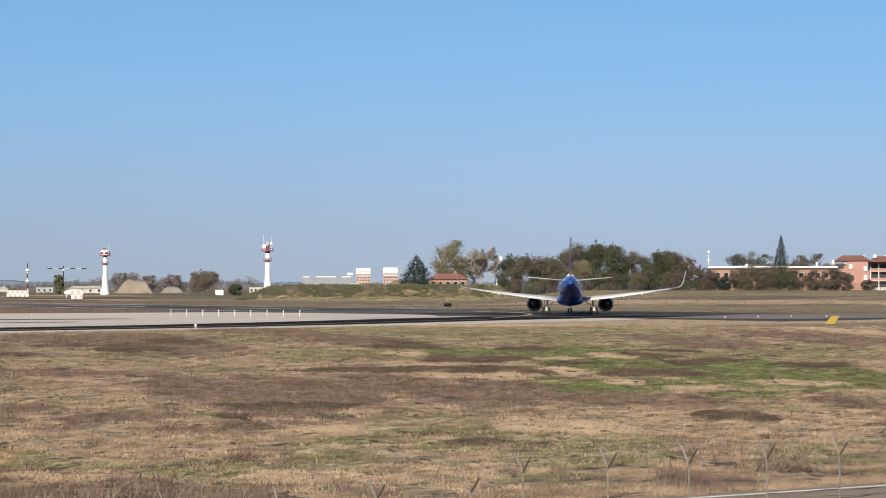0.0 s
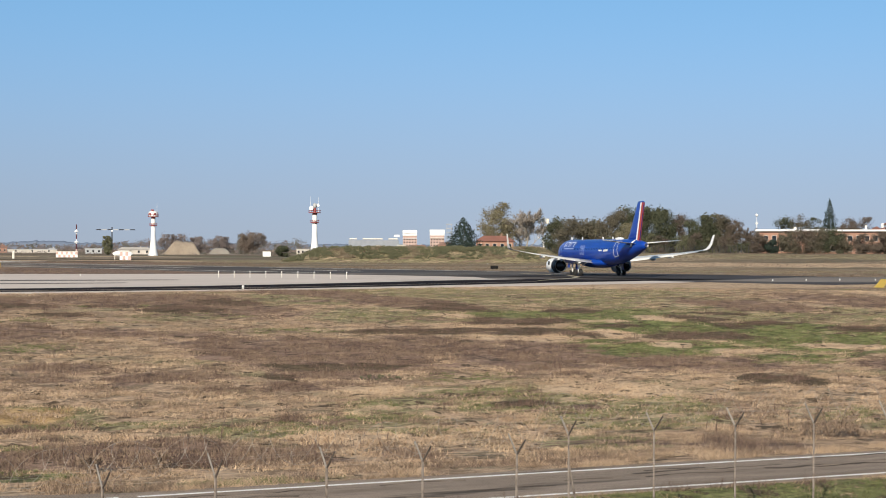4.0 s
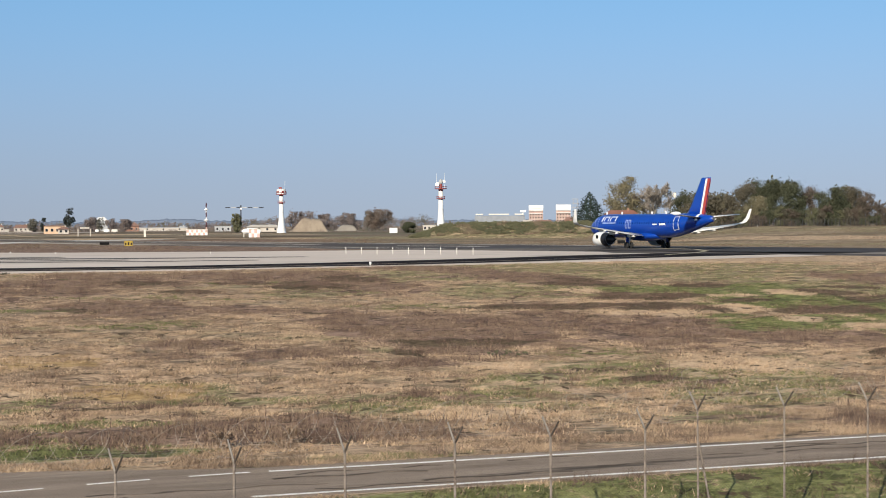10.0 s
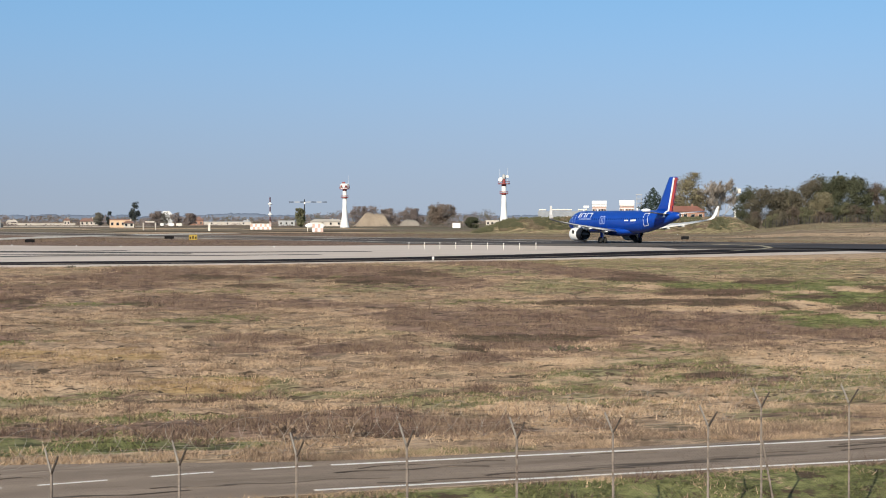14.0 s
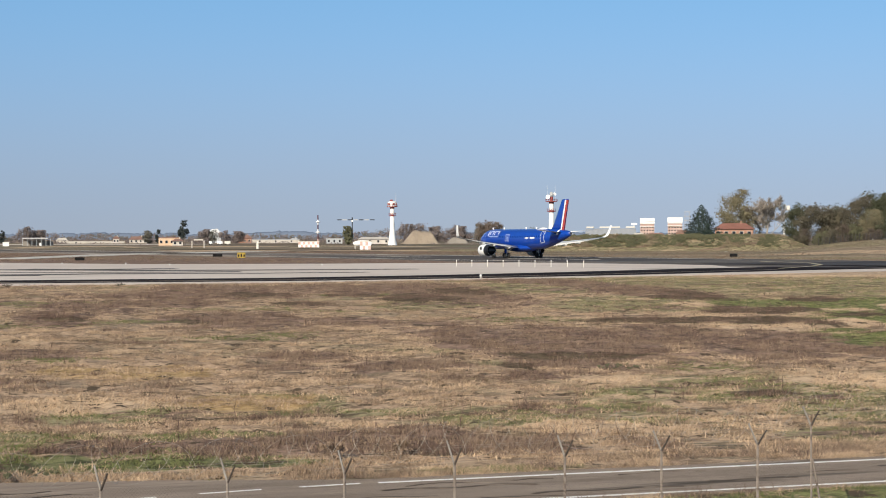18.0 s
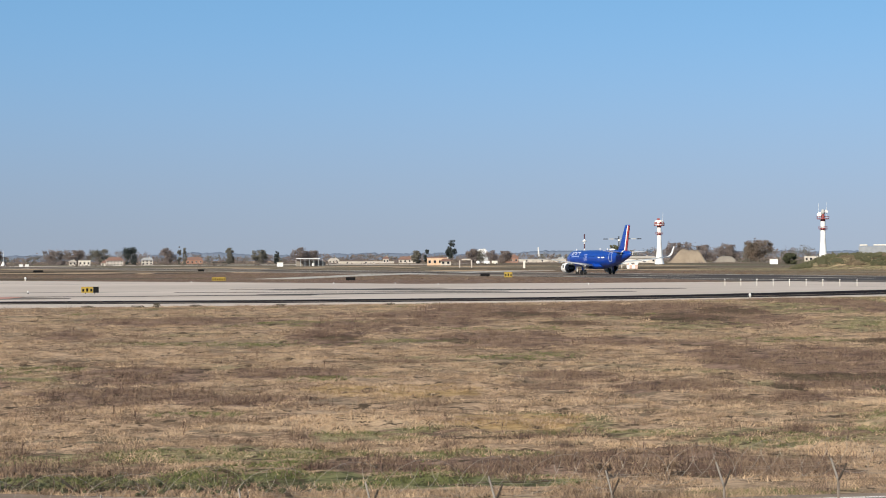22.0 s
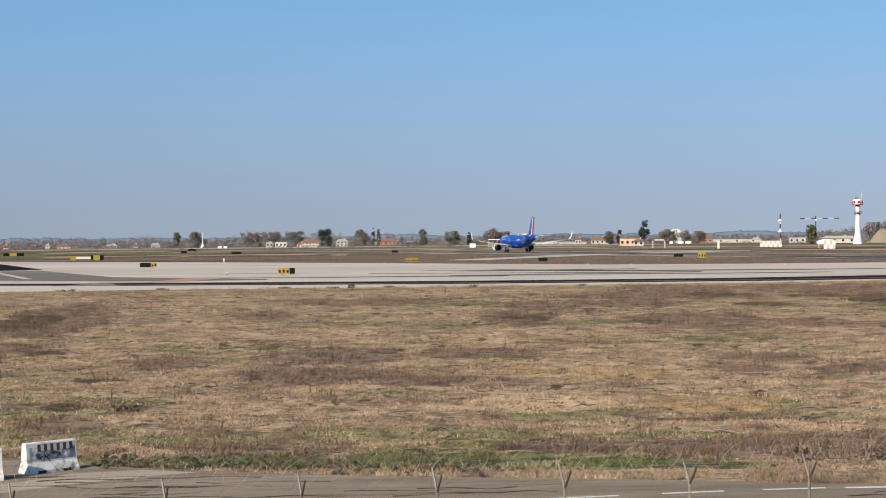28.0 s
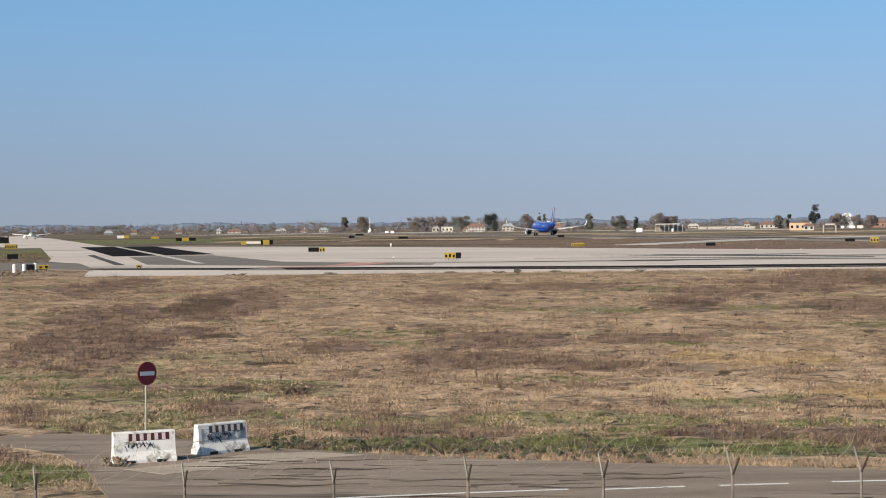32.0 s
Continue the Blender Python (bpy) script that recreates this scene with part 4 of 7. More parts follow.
def crown_points(h0, h1, w, rng, lobes=14, n=1500, shape="round", hearts=None):
    """Points over the lobes of an uneven crown between two heights, and the way each one faces."""
    if shape == "fir":
        u = 1 - np.sqrt(rng.uniform(0, 1, n))
        a = rng.uniform(0, 2 * np.pi, n)
        tier = 0.72 + 0.28 * np.abs(np.sin(u * 26 + np.sin(a * 3)))
        r = w / 2 * (1 - u) ** 0.75 * tier * rng.uniform(0.35, 1.0, n) ** 0.5 * (1 + 0.28 * np.sin(5 * a + 9 * u))
        p = np.stack([r * np.cos(a), r * np.sin(a), h0 + (h1 - h0) * u - 0.12 * r], 1)
        return p, np.stack([np.cos(a), np.sin(a), np.full(n, 0.5)], 1)
    hh = (h1 - h0) / 2
    out, nrm, inner = [], [], []
    for _ in range(lobes * 2):
        d = rng.normal(size=3)
        d /= np.linalg.norm(d)
        k = rng.uniform(0.35, 0.76)
        c = np.array([d[0] * w / 2 * k, d[1] * w / 2 * k, h0 + hh + d[2] * hh * k])
        lr = rng.uniform(0.10, 0.25) * min(w, h1 - h0)
        p = rng.normal(size=(n // lobes // 2, 3))
        p /= np.linalg.norm(p, axis=1)[:, None]
        nrm.append(p.copy())
        p *= lr * rng.uniform(0.45, 1.06, (len(p), 1)) * (1 + 0.25 * np.sin(p[:, :1] * 7 + p[:, 1:2] * 5))
        p[:, 2] *= 0.8
        out.append(c + p)
        inner.append(leaf_quads(c + rng.normal(size=(min(50, n // lobes // 3), 3)) * lr * 0.26, lr * 0.12, rng))
    p, nrm = np.concatenate(out), np.concatenate(nrm)
    lo, hi = np.percentile(p, 1.5, axis=0), np.percentile(p, 98.5, axis=0)
    q = np.concatenate(inner)
    for v in (p, q):
        v[:, 2] = h0 + (v[:, 2] - lo[2]) / (hi[2] - lo[2]) * (h1 - h0)
        for k in (0, 1):
            v[:, k] = ((v[:, k] - lo[k]) / (hi[k] - lo[k]) - 0.5) * w
    if hearts is not None:
        hearts.append(q)
    keep = (p[:, 2] > -0.3) & (p[:, 2] < h1 * 1.01) & (np.hypot(p[:, 0], p[:, 1]) < w * 0.56)
    return p[keep], nrm[keep]


def limbs(h, w, rng, n=7, r=0.25, start=0.25, reach=0.36):
    """A tapered trunk with limbs that spread into the crown."""
    bm = bmesh.new()
    top = Vector((rng.uniform(-0.04, 0.04) * h, 0, h * 0.82))
    rod((0, 0, -0.4), top * 0.5, r, r * 0.7, 7, bm)
    rod(top * 0.5, top, r * 0.7, r * 0.25, 7, bm)
    for i in range(n):
        u = start + (0.8 - start) * i / n
        a = rng.uniform(0, 6.28)
        foot = Vector((top.x * u, 0, h * u * 0.95))
        tip = foot + Vector((math.cos(a) * w * reach, math.sin(a) * w * reach, h * rng.uniform(0.12, 0.26) * reach / 0.36))
        rod(foot, tip, r * 0.4, r * 0.12, 5, bm)
    return bm


def crown_leaves(h0, h1, w, rng, lobes, n, shape, size, dense=False):
    """Leaves over a crown; a dense crown also gets larger sprays of leaves inside."""
    hearts = [] if dense else None
    p, nrm = crown_points(h0, h1, w, rng, lobes, n, shape, hearts)
    leaves = leaf_quads(p, size, rng, nrm)
    return np.concatenate([leaves] + hearts) if hearts else leaves


TREES = 0


def tree(name, at, h, w, leaf, label, n=1500, size=0.42, lobes=14, low=0.16, bark=None, shape="round", category="tree", group="", dense=True):
    global TREES
    TREES += 1
    rng = np.random.default_rng(100 + TREES)
    t = empty(name, at, label, category, group)
    if math.hypot(at[0], at[1]) < 900:
        n, size = int(n * 2.0), size * 0.58
    part("trunk", limbs(h, w, rng, r=max(0.12, h * 0.014), reach=0.1 if shape == "fir" else 0.36), bark or BARK, t)
    part("crown", quick_mesh("crown", crown_leaves(h * low, h, w, rng, lobes, n, shape, size, dense), 4, leaf), leaf, t)
    return t


def bare_tree(name, at, h, w, label, bark, n_twigs=900, leaf=None, seed=1):
    """A leafless tree: forked limbs in three orders and a haze of thin twigs."""
    rng = np.random.default_rng(seed)
    t = empty(name, at, label, "tree")
    bm = bmesh.new()
    tips = []

    def grow(a, d, length, r, order):
        b = a + d * length
        rod(a, b, r, r * 0.6, 5 if order else 7, bm)
        if order == 3:
            tips.append((a, b))
            return
        for _ in range(4 if order else 9):
            nd = (d + Vector(rng.normal(size=3)) * (0.46 if order else 0.50)).normalized()
            nd.z = abs(nd.z) * 0.9 + 0.1
            grow(a + d * length * rng.uniform(0.5 if order else 0.28, 1.0), nd.normalized(), length * rng.uniform(0.52, 0.76), r * 0.52, order + 1)

    grow(Vector((0, 0, -0.3)), Vector((0.02, 0, 1)), h * 0.50, h * 0.014, 0)
    part("trunk", bm, bark, t, "forked bare limbs")
    q = []
    for _ in range(n_twigs):
        a, b = tips[int(rng.integers(len(tips)))]
        p = a + (b - a) * rng.uniform(0.2, 1.1)
        d = Vector(rng.normal(size=3)).normalized() * h * 0.075
        d.z = abs(d.z)
        s = Vector((0.09, 0, 0)) if leaf is None else Vector((0.16, 0.1, 0))
        q += [p - s, p + s, p + d]
    part("twig_spray", quick_mesh("twig_spray", np.array([tuple(v) for v in q]), 3, leaf or (TWIG_PALE if bark is PALE_BARK else TWIG)), TWIG, t, "fine bare twigs")
    return t


def on(az, r, dz=0.0):
    p = place(az, r)
    return Vector((p.x, p.y, height(p.x, p.y) + dz))


# ---- the bank and the trees behind the runway ----
def bank():
    """A scrubby earth bank with a ragged top."""
    verts, faces = [], []
    azs = [20.3 + 0.1 * i for i in range(96)]
    rs = [560, 566, 573, 580, 586, 594, 604, 618]
    prof = [0.0, 0.22, 0.55, 0.82, 0.97, 1.0, 0.8, 0.0]
    for r, k in zip(rs, prof):
        for a in azs:
            p = place(a, r)
            top = 4.9 * smooth01((a - 20.2) / 1.8) * (1 - smooth01((a - 28.6) / 1.2))
            z = k * top * (0.9 + 0.2 * noise.noise((a * 1.3, r * 0.02, 5))) + 0.5 * k * noise.noise((a * 6, r * 0.2, 1))
            verts.append((p.x, p.y, max(height(p.x, p.y) - 0.05, 0) + z - (0.3 if k == 0 else 0)))
    na = len(azs)
    for i in range(len(rs) - 1):
        for k in range(na - 1):
            faces.append((i * na + k, i * na + k + 1, (i + 1) * na + k + 1, (i + 1) * na + k))
    me = mesh_of("earth_bank", verts, faces, FIELD, True)
    mark_patches(me, verts)
    ob = new("earth_bank", me)
    tagged(ob, "low overgrown earth bank behind the runway", "bank", kind="structure")
    rng = np.random.default_rng(5)
    pts, dry = [], []
    for _ in range(1700):
        a = rng.uniform(20.4, 29.7)
        r = rng.uniform(566, 604)
        p = place(a, r)
        k = np.interp(r, rs, prof)
        top = 4.9 * smooth01((a - 20.2) / 1.8) * (1 - smooth01((a - 28.6) / 1.2))
        if noise.noise((a * 3.1, r * 0.06, 40)) < -0.34:
            continue
        w = rng.uniform(0.5, 1.5) * (1.0 + 0.6 * noise.noise((a * 2.0, r * 0.05, 9)))
        q = rng.normal(size=(80, 3))
        q /= np.linalg.norm(q, axis=1)[:, None]
        q *= w * rng.uniform(0.4, 1, (80, 1))
        q[:, 2] = np.abs(q[:, 2]) * 0.7
        (pts if noise.noise((a * 1.6, r * 0.04, 22)) + 0.3 * noise.noise((a * 9, r * 0.2, 25)) > -0.22 else dry).append(q + np.array([p.x, p.y, k * top * 0.95]))
    scrub = new("scrub", quick_mesh("scrub", leaf_quads(np.concatenate(pts), 0.17, rng), 4, SCRUB))
    tagged(scrub, "olive green scrub covering the bank", "scrub", kind="stuff")
    brush = new("dry_brush", quick_mesh("dry_brush", leaf_quads(np.concatenate(dry), 0.17, rng), 4, DRY_SCRUB))
    tagged(brush, "dry straw-brown brush between the scrub on the bank", "scrub", kind="stuff")


bank()
tree("cedar", on(26.22, 640), 16.0, 19.0, LEAF_DARK, "tall dark green cedar behind the bank", 4940, 0.42, 22, 0.1, shape="fir")
tree("poplar", on(27.35, 700), 22.6, 13.5, LEAF_YELLOW, "tall thinning yellow poplar above a red roof", 6500, 0.36, 20, 0.2, PALE_BARK)
bare_tree("birch_tree", on(28.30, 700), 21.5, 11, "leafless pale tree beside the poplar", PALE_BARK, 5600, seed=4)
bare_tree("birch_tree", on(28.05, 715), 19, 10, "leafless pale tree behind the red-roofed house", PALE_BARK, 4600, seed=14)
tree("tree", on(29.22, 650), 15.0, 9.8, LEAF_GREEN, "dark green round tree behind the runway", 3800, 0.36, 16, 0.08)
tree("tree", on(29.92, 610), 13.2, 15.9, LEAF_OLIVE, "broad olive brown tree behind the runway", 9386, 0.33, 20, 0.06)
tree("tree", on(30.45, 640), 12.5, 9.8, LEAF_GREEN, "green tree behind the runway", 3230, 0.36, 16, 0.08)
tree("sapling", on(30.62, 600), 10.5, 3.0, LEAF_YELLOW, "slim yellow sapling behind the runway", 500, 0.3, 8, dense=False)
tree("tree", on(31.05, 600), 14.6, 10.4, LEAF_OLIVE, "olive tree turning brown behind the runway", 7942, 0.33, 18, 0.08)
tree("tree", on(31.75, 625), 16.0, 12.8, LEAF_GREEN, "tall dark green tree behind the runway", 10108, 0.33, 22, 0.15)
tree("tree", on(31.55, 590), 10.0, 7.3, LEAF_YELLOW, "yellowing tree in front of darker ones", 4332, 0.24, 12, 0.08)
tree("tree", on(32.45, 605), 15.2, 13.0, LEAF_GREEN, "broad green tree behind the runway", 10108, 0.33, 22, 0.06)
tree("tree", on(33.25, 615), 13.0, 9.8, LEAF_RUST, "rusty brown tree behind the runway", 5776, 0.25, 14, 0.06)
tree("tree", on(33.95, 600), 12.6, 11.0, LEAF_GREEN, "dense green tree behind the runway", 9386, 0.33, 20, 0.06)
tree("tree", on(34.55, 610), 13.0, 10.4, LEAF_OLIVE, "dense olive tree behind the runway", 8664, 0.33, 20, 0.06)
tree("tree", on(35.0, 600), 11.0, 7.3, LEAF_RUST, "thinning rusty tree behind the runway", 3971, 0.22, 12)
bare_tree("bare_tree", on(35.35, 595), 9.0, 6, "leafless tree beside the long building", BARK, 1800, seed=9)
bare_tree("bare_tree", on(35.75, 600), 8.0, 5, "leafless tree beside the long building", BARK, 1600, seed=10)
for a, h, w, lf in ((35.75, 6.2, 6, LEAF_RUST), (36.15, 4.2, 4, LEAF_DARK), (36.75, 7.4, 7, LEAF_OLIVE), (37.2, 7.2, 6.5, LEAF_RUST), (37.6, 7.8, 7, LEAF_OLIVE), (38.05, 7.8, 7, LEAF_GREEN), (38.4, 6.2, 5, LEAF_OLIVE), (39.05, 6.2, 7, LEAF_RUST), (39.55, 6.6, 6, LEAF_RUST), (40.0, 5.2, 4, LEAF_RUST), (40.7, 3.2, 4, LEAF_RUST)):
    tree("garden_tree", on(a, 545), h * 0.98, w * 1.1, lf, "small leafy tree in front of the long building", 3200, 0.26, 14, 0.0, group="trees along the long building")
for k in range(26):
    u = random.Random(k)
    tree("thicket", on(29.3 + k * 0.26 + u.uniform(-0.1, 0.1), u.uniform(575, 600)), u.uniform(3.2, 6.8), u.uniform(4, 7), (LEAF_OLIVE, LEAF_RUST, LEAF_GREEN, SCRUB)[k % 4], "thick undergrowth at the foot of the trees", 1500, 0.25, 8, 0.0, category="shrub", group="undergrowth below the trees")
tree("fir_tree", on(37.98, 700), 21.5, 9.4, LEAF_DARK, "tall pointed dark fir tree behind the long building", 3600, 0.36, 30, 0.1, shape="fir")
for a, h, w, lf in ((36.55, 13.2, 8, LEAF_GREEN), (37.05, 13.8, 8, LEAF_OLIVE), (37.5, 13.0, 7, LEAF_GREEN), (38.6, 12.6, 8, LEAF_RUST), (39.15, 13.2, 8, LEAF_RUST)):
    tree("tree", on(a, 660), h, w, lf, "tree rising behind the long building", 2280, 0.28, 12, 0.2)


def far_woods():
    """The line of trees on the horizon, with distance haze put into the leaf colours."""
    rng = np.random.default_rng(11)
    sets = {"far_woods": [], "far_grove": []}
    az = -24.0
    while az < 46:
        r = rng.uniform(1650, 2500)
        lump = noise.noise((az * 1.1, 3, 8)) + 0.6 * noise.noise((az * 4.3, 5, 1))
        tall = 1.35 if -3.9 < az < -0.3 else 0.98 if az < -5 else 1.25 if 15 < az < 21 else 0.85
        h = max(4.5, (9.0 + 4.5 * lump)) * tall * rng.uniform(0.75, 1.2)
        if 22 < az < 31:
            h *= 0.6
        w = h * rng.uniform(1.0, 2.0)
        p = place(az, r)
        q = crown_leaves(-1.0, h, w, rng, 4, 130, "round", 0.62, True)
        sets["far_woods" if rng.uniform() < 0.7 else "far_grove"].append(q + np.array([p.x, p.y, height(p.x, p.y)]))
        az += rng.uniform(0.03, 0.10)
    for key, mat, lb in (("far_woods", HAZED_LEAF, "line of autumn trees on the horizon, haze in their colour"), ("far_grove", HAZED_OLIVE, "darker far trees among the autumn woods, paled with haze")):
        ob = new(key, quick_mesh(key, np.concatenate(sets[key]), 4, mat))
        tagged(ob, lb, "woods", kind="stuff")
    pts = []
    for _ in range(800):
        a, r = rng.uniform(-24, 46), rng.uniform(1500, 2300)
        p = place(a, r)
        h = rng.uniform(1.5, 4.0)
        q = crown_leaves(-0.5, h, h * 3.2, rng, 3, 30, "round", 0.8, True)
        pts.append(q + np.array([p.x, p.y, height(p.x, p.y)]))
    for _ in range(420):
        a, r = rng.uniform(-22, 24), rng.uniform(1120, 1420)
        if noise.noise((a * 0.9, r * 0.004, 3)) < -0.05:
            continue
        p = place(a, r)
        h = rng.uniform(0.7, 2.0)
        q = crown_leaves(-0.3, h, h * 4.5, rng, 3, 40, "round", 0.4, True)
        pts.append(q + np.array([p.x, p.y, height(p.x, p.y)]))
    ob = new("far_hedges", quick_mesh("far_hedges", np.concatenate(pts), 4, HAZED_LEAF))
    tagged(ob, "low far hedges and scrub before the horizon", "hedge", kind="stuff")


far_woods()


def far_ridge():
    """The rim of woods and low hills at the end of sight, its blue haze put into the colour."""
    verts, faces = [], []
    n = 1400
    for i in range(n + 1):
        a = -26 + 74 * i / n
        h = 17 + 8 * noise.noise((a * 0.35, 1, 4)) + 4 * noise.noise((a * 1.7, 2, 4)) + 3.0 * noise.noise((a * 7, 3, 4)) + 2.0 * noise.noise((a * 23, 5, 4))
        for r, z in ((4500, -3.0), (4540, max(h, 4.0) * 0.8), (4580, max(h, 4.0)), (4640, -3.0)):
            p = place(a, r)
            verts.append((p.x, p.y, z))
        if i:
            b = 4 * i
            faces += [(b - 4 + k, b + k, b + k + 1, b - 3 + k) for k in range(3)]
    ob = new("backdrop", mesh_of("backdrop", verts, faces, RIDGE_HAZE, True))
    tagged(ob, "rim of woods at the end of sight in painted haze blue", "backdrop", kind="structure")


far_ridge()
# past 900 m leaves swap to copies with haze in their colour
HAZED_TONE = {LEAF_RUST: HAZED_LEAF, LEAF_OLIVE: HAZED_OLIVE, LEAF_GREEN: HAZED_OLIVE, LEAF_DARK: HAZED_PINE}
for a, r, h, w, lf, lb in (
        (-5.72, 1750, 14.5, 7, LEAF_OLIVE, "slim far olive tree on the horizon"), (-5.12, 1750, 15, 12, LEAF_RUST, "far rusty autumn tree on the horizon"), (-0.95, 1480, 14.8, 12, LEAF_DARK, "far dark cedar by pale houses"),
        (-3.3, 1560, 12.5, 20, LEAF_RUST, "far brown autumn tree on the horizon"), (-2.6, 1580, 13.5, 22, LEAF_RUST, "far brown autumn tree on the horizon"), (-1.9, 1560, 13.5, 18, LEAF_OLIVE, "far olive autumn tree on the horizon"),
        (0.25, 1500, 14, 14, LEAF_RUST, "far rusty autumn tree on the horizon"), (0.62, 1500, 15, 3, LEAF_OLIVE, "far slim poplar on the horizon"), (0.80, 1500, 14, 3, LEAF_OLIVE, "far slim poplar on the horizon"),
        (2.24, 1600, 14.5, 7, LEAF_OLIVE, "far upright tree on the horizon"), (3.2, 1500, 12, 13, LEAF_GREEN, "far round green tree on the horizon"), (4.45, 1550, 14, 14, LEAF_RUST, "far round brown tree on the horizon"),
        (4.85, 1560, 11.5, 13, LEAF_RUST, "far round brown tree on the horizon"),
):
    tree("far_tree", on(a, r), h, w, HAZED_TONE.get(lf, lf) if r > 900 else lf, lb, 2200, 0.5, 10, 0.05)
for a, r, h, w, lf, lb in (
        (3.75, 1600, 11, 4, LEAF_DARK, "far small dark conifer on the horizon"), (8.3, 1400, 10, 8, LEAF_OLIVE, "far dark bushy tree on the horizon"), (8.62, 1450, 11, 4, LEAF_DARK, "far small dark conifer on the horizon"),
        (10.1, 1300, 10.5, 9, LEAF_RUST, "far bushy autumn tree on the horizon"), (11.2, 1400, 9.5, 10, LEAF_RUST, "far bushy autumn tree on the horizon"), (14.75, 1100, 11.5, 6, SCRUB, "far upright olive tree on the horizon"),
        (16.7, 1450, 15.5, 16, LEAF_RUST, "far reddish brown tree behind a mound"), (17.2, 1480, 16, 18, LEAF_RUST, "far reddish brown tree behind a mound"), (17.6, 1450, 13.5, 12, LEAF_RUST, "far reddish brown tree behind a mound"),
        (18.1, 1450, 14, 20, LEAF_RUST, "far reddish brown tree on the horizon"), (18.55, 1450, 13.5, 14, LEAF_RUST, "far reddish brown tree on the horizon"), (20.33, 890, 5.6, 7.5, LEAF_GREEN, "round green bush by a pale hut"),
        (19.1, 1300, 14, 10, LEAF_OLIVE, "far olive tree on the horizon"),
):
    tree("far_tree", on(a, r), h, w, HAZED_TONE.get(lf, lf) if r > 900 else lf, lb, 2200, 0.5, 10, 0.05)
tree("umbrella_pine", on(9.43, 1080), 15.2, 6.8, HAZED_PINE, "tall dark umbrella pine beside an ochre house", 700, 0.6, 12, 0.3)
tree("tree", on(19.38, 1250), 15.5, 20, FAR_BROWN_LEAF, "large round brown autumn tree on the far side", 5200, 0.36, 18, 0.12)


def spoil_heap(az, r, w, h, mat, label):
    """An uneven tipped heap: a broken flat top, steeper on one side, with gullies down its flanks."""
    verts, faces = [], []
    nx, ny = 44, 24
    for i in range(ny + 1):
        for j in range(nx + 1):
            u, v = j / nx * 2 - 1, i / ny * 2 - 1
            x, y = u * w * 0.62, v * w * 0.42
            side = 1.25 * (1 + u) if u < 0 else 1.9 * (1 - u)
            d = min(side, 1.6 * (1 - abs(v)), 1.0)
            top = 0.86 - 0.16 * u + 0.09 * noise.noise((u * 2.2 + az, v * 2, 1)) + 0.06 * noise.noise((u * 7, v * 6, az))
            gully = 0.12 * noise.noise((u * 9 + v * 2, v * 3, az + 5)) * (1 - d)
            verts.append((x, y, h * max(0, smooth01(d) * top * 1.1 + gully) - 0.15))
    for i in range(ny):
        for j in range(nx):
            a = i * (nx + 1) + j
            faces.append((a, a + 1, a + nx + 2, a + nx + 1))
    ob = new("earth_mound", mesh_of("earth_mound", verts, faces, mat, True))
    p = on(az, r)
    ob.matrix_basis = pose(p.x, p.y, p.z, 0, 0, -az)
    tagged(ob, label, "mound")


spoil_heap(17.1, 1150, 22, 9.0, DIRT, "large bare heap of tan earth")
spoil_heap(18.3, 1250, 15, 4.6, GREY_DIRT, "low grey heap of gravel")


def boundary_fence():
    """Dark posts and wires at the foot of the trees."""
    t = empty("boundary_fence", (0, 0, 0), "dark post and wire fence before the trees", "fence")
    post = box(0.14, 0.14, 2.3)
    me = bpy.data.meshes.new("post")
    post.to_mesh(me)
    post.free()
    me.materials.append(DARK)
    for i in range(105):
        a = 29.8 + 0.115 * i
        p = on(a, 553)
        ob = new("post", me)
        ob.parent = t
        ob.matrix_basis = pose(p.x, p.y, p.z, 0, 0, -a)
    for z in (0.5, 1.1, 1.7, 2.2):
        for i in range(26):
            p, q = on(29.8 + 0.46 * i, 553, z), on(29.8 + 0.46 * (i + 1), 553, z)
            part("rail", rod(p, q, 0.03, seg=3), DARK, t)


boundary_fence()


# ---- towers and masts ----
def facing(name, az, r, label, category, group="", dz=0.0, turn=0.0):
    p = on(az, r, dz)
    return empty(name, p, label, category, group, -az + turn)


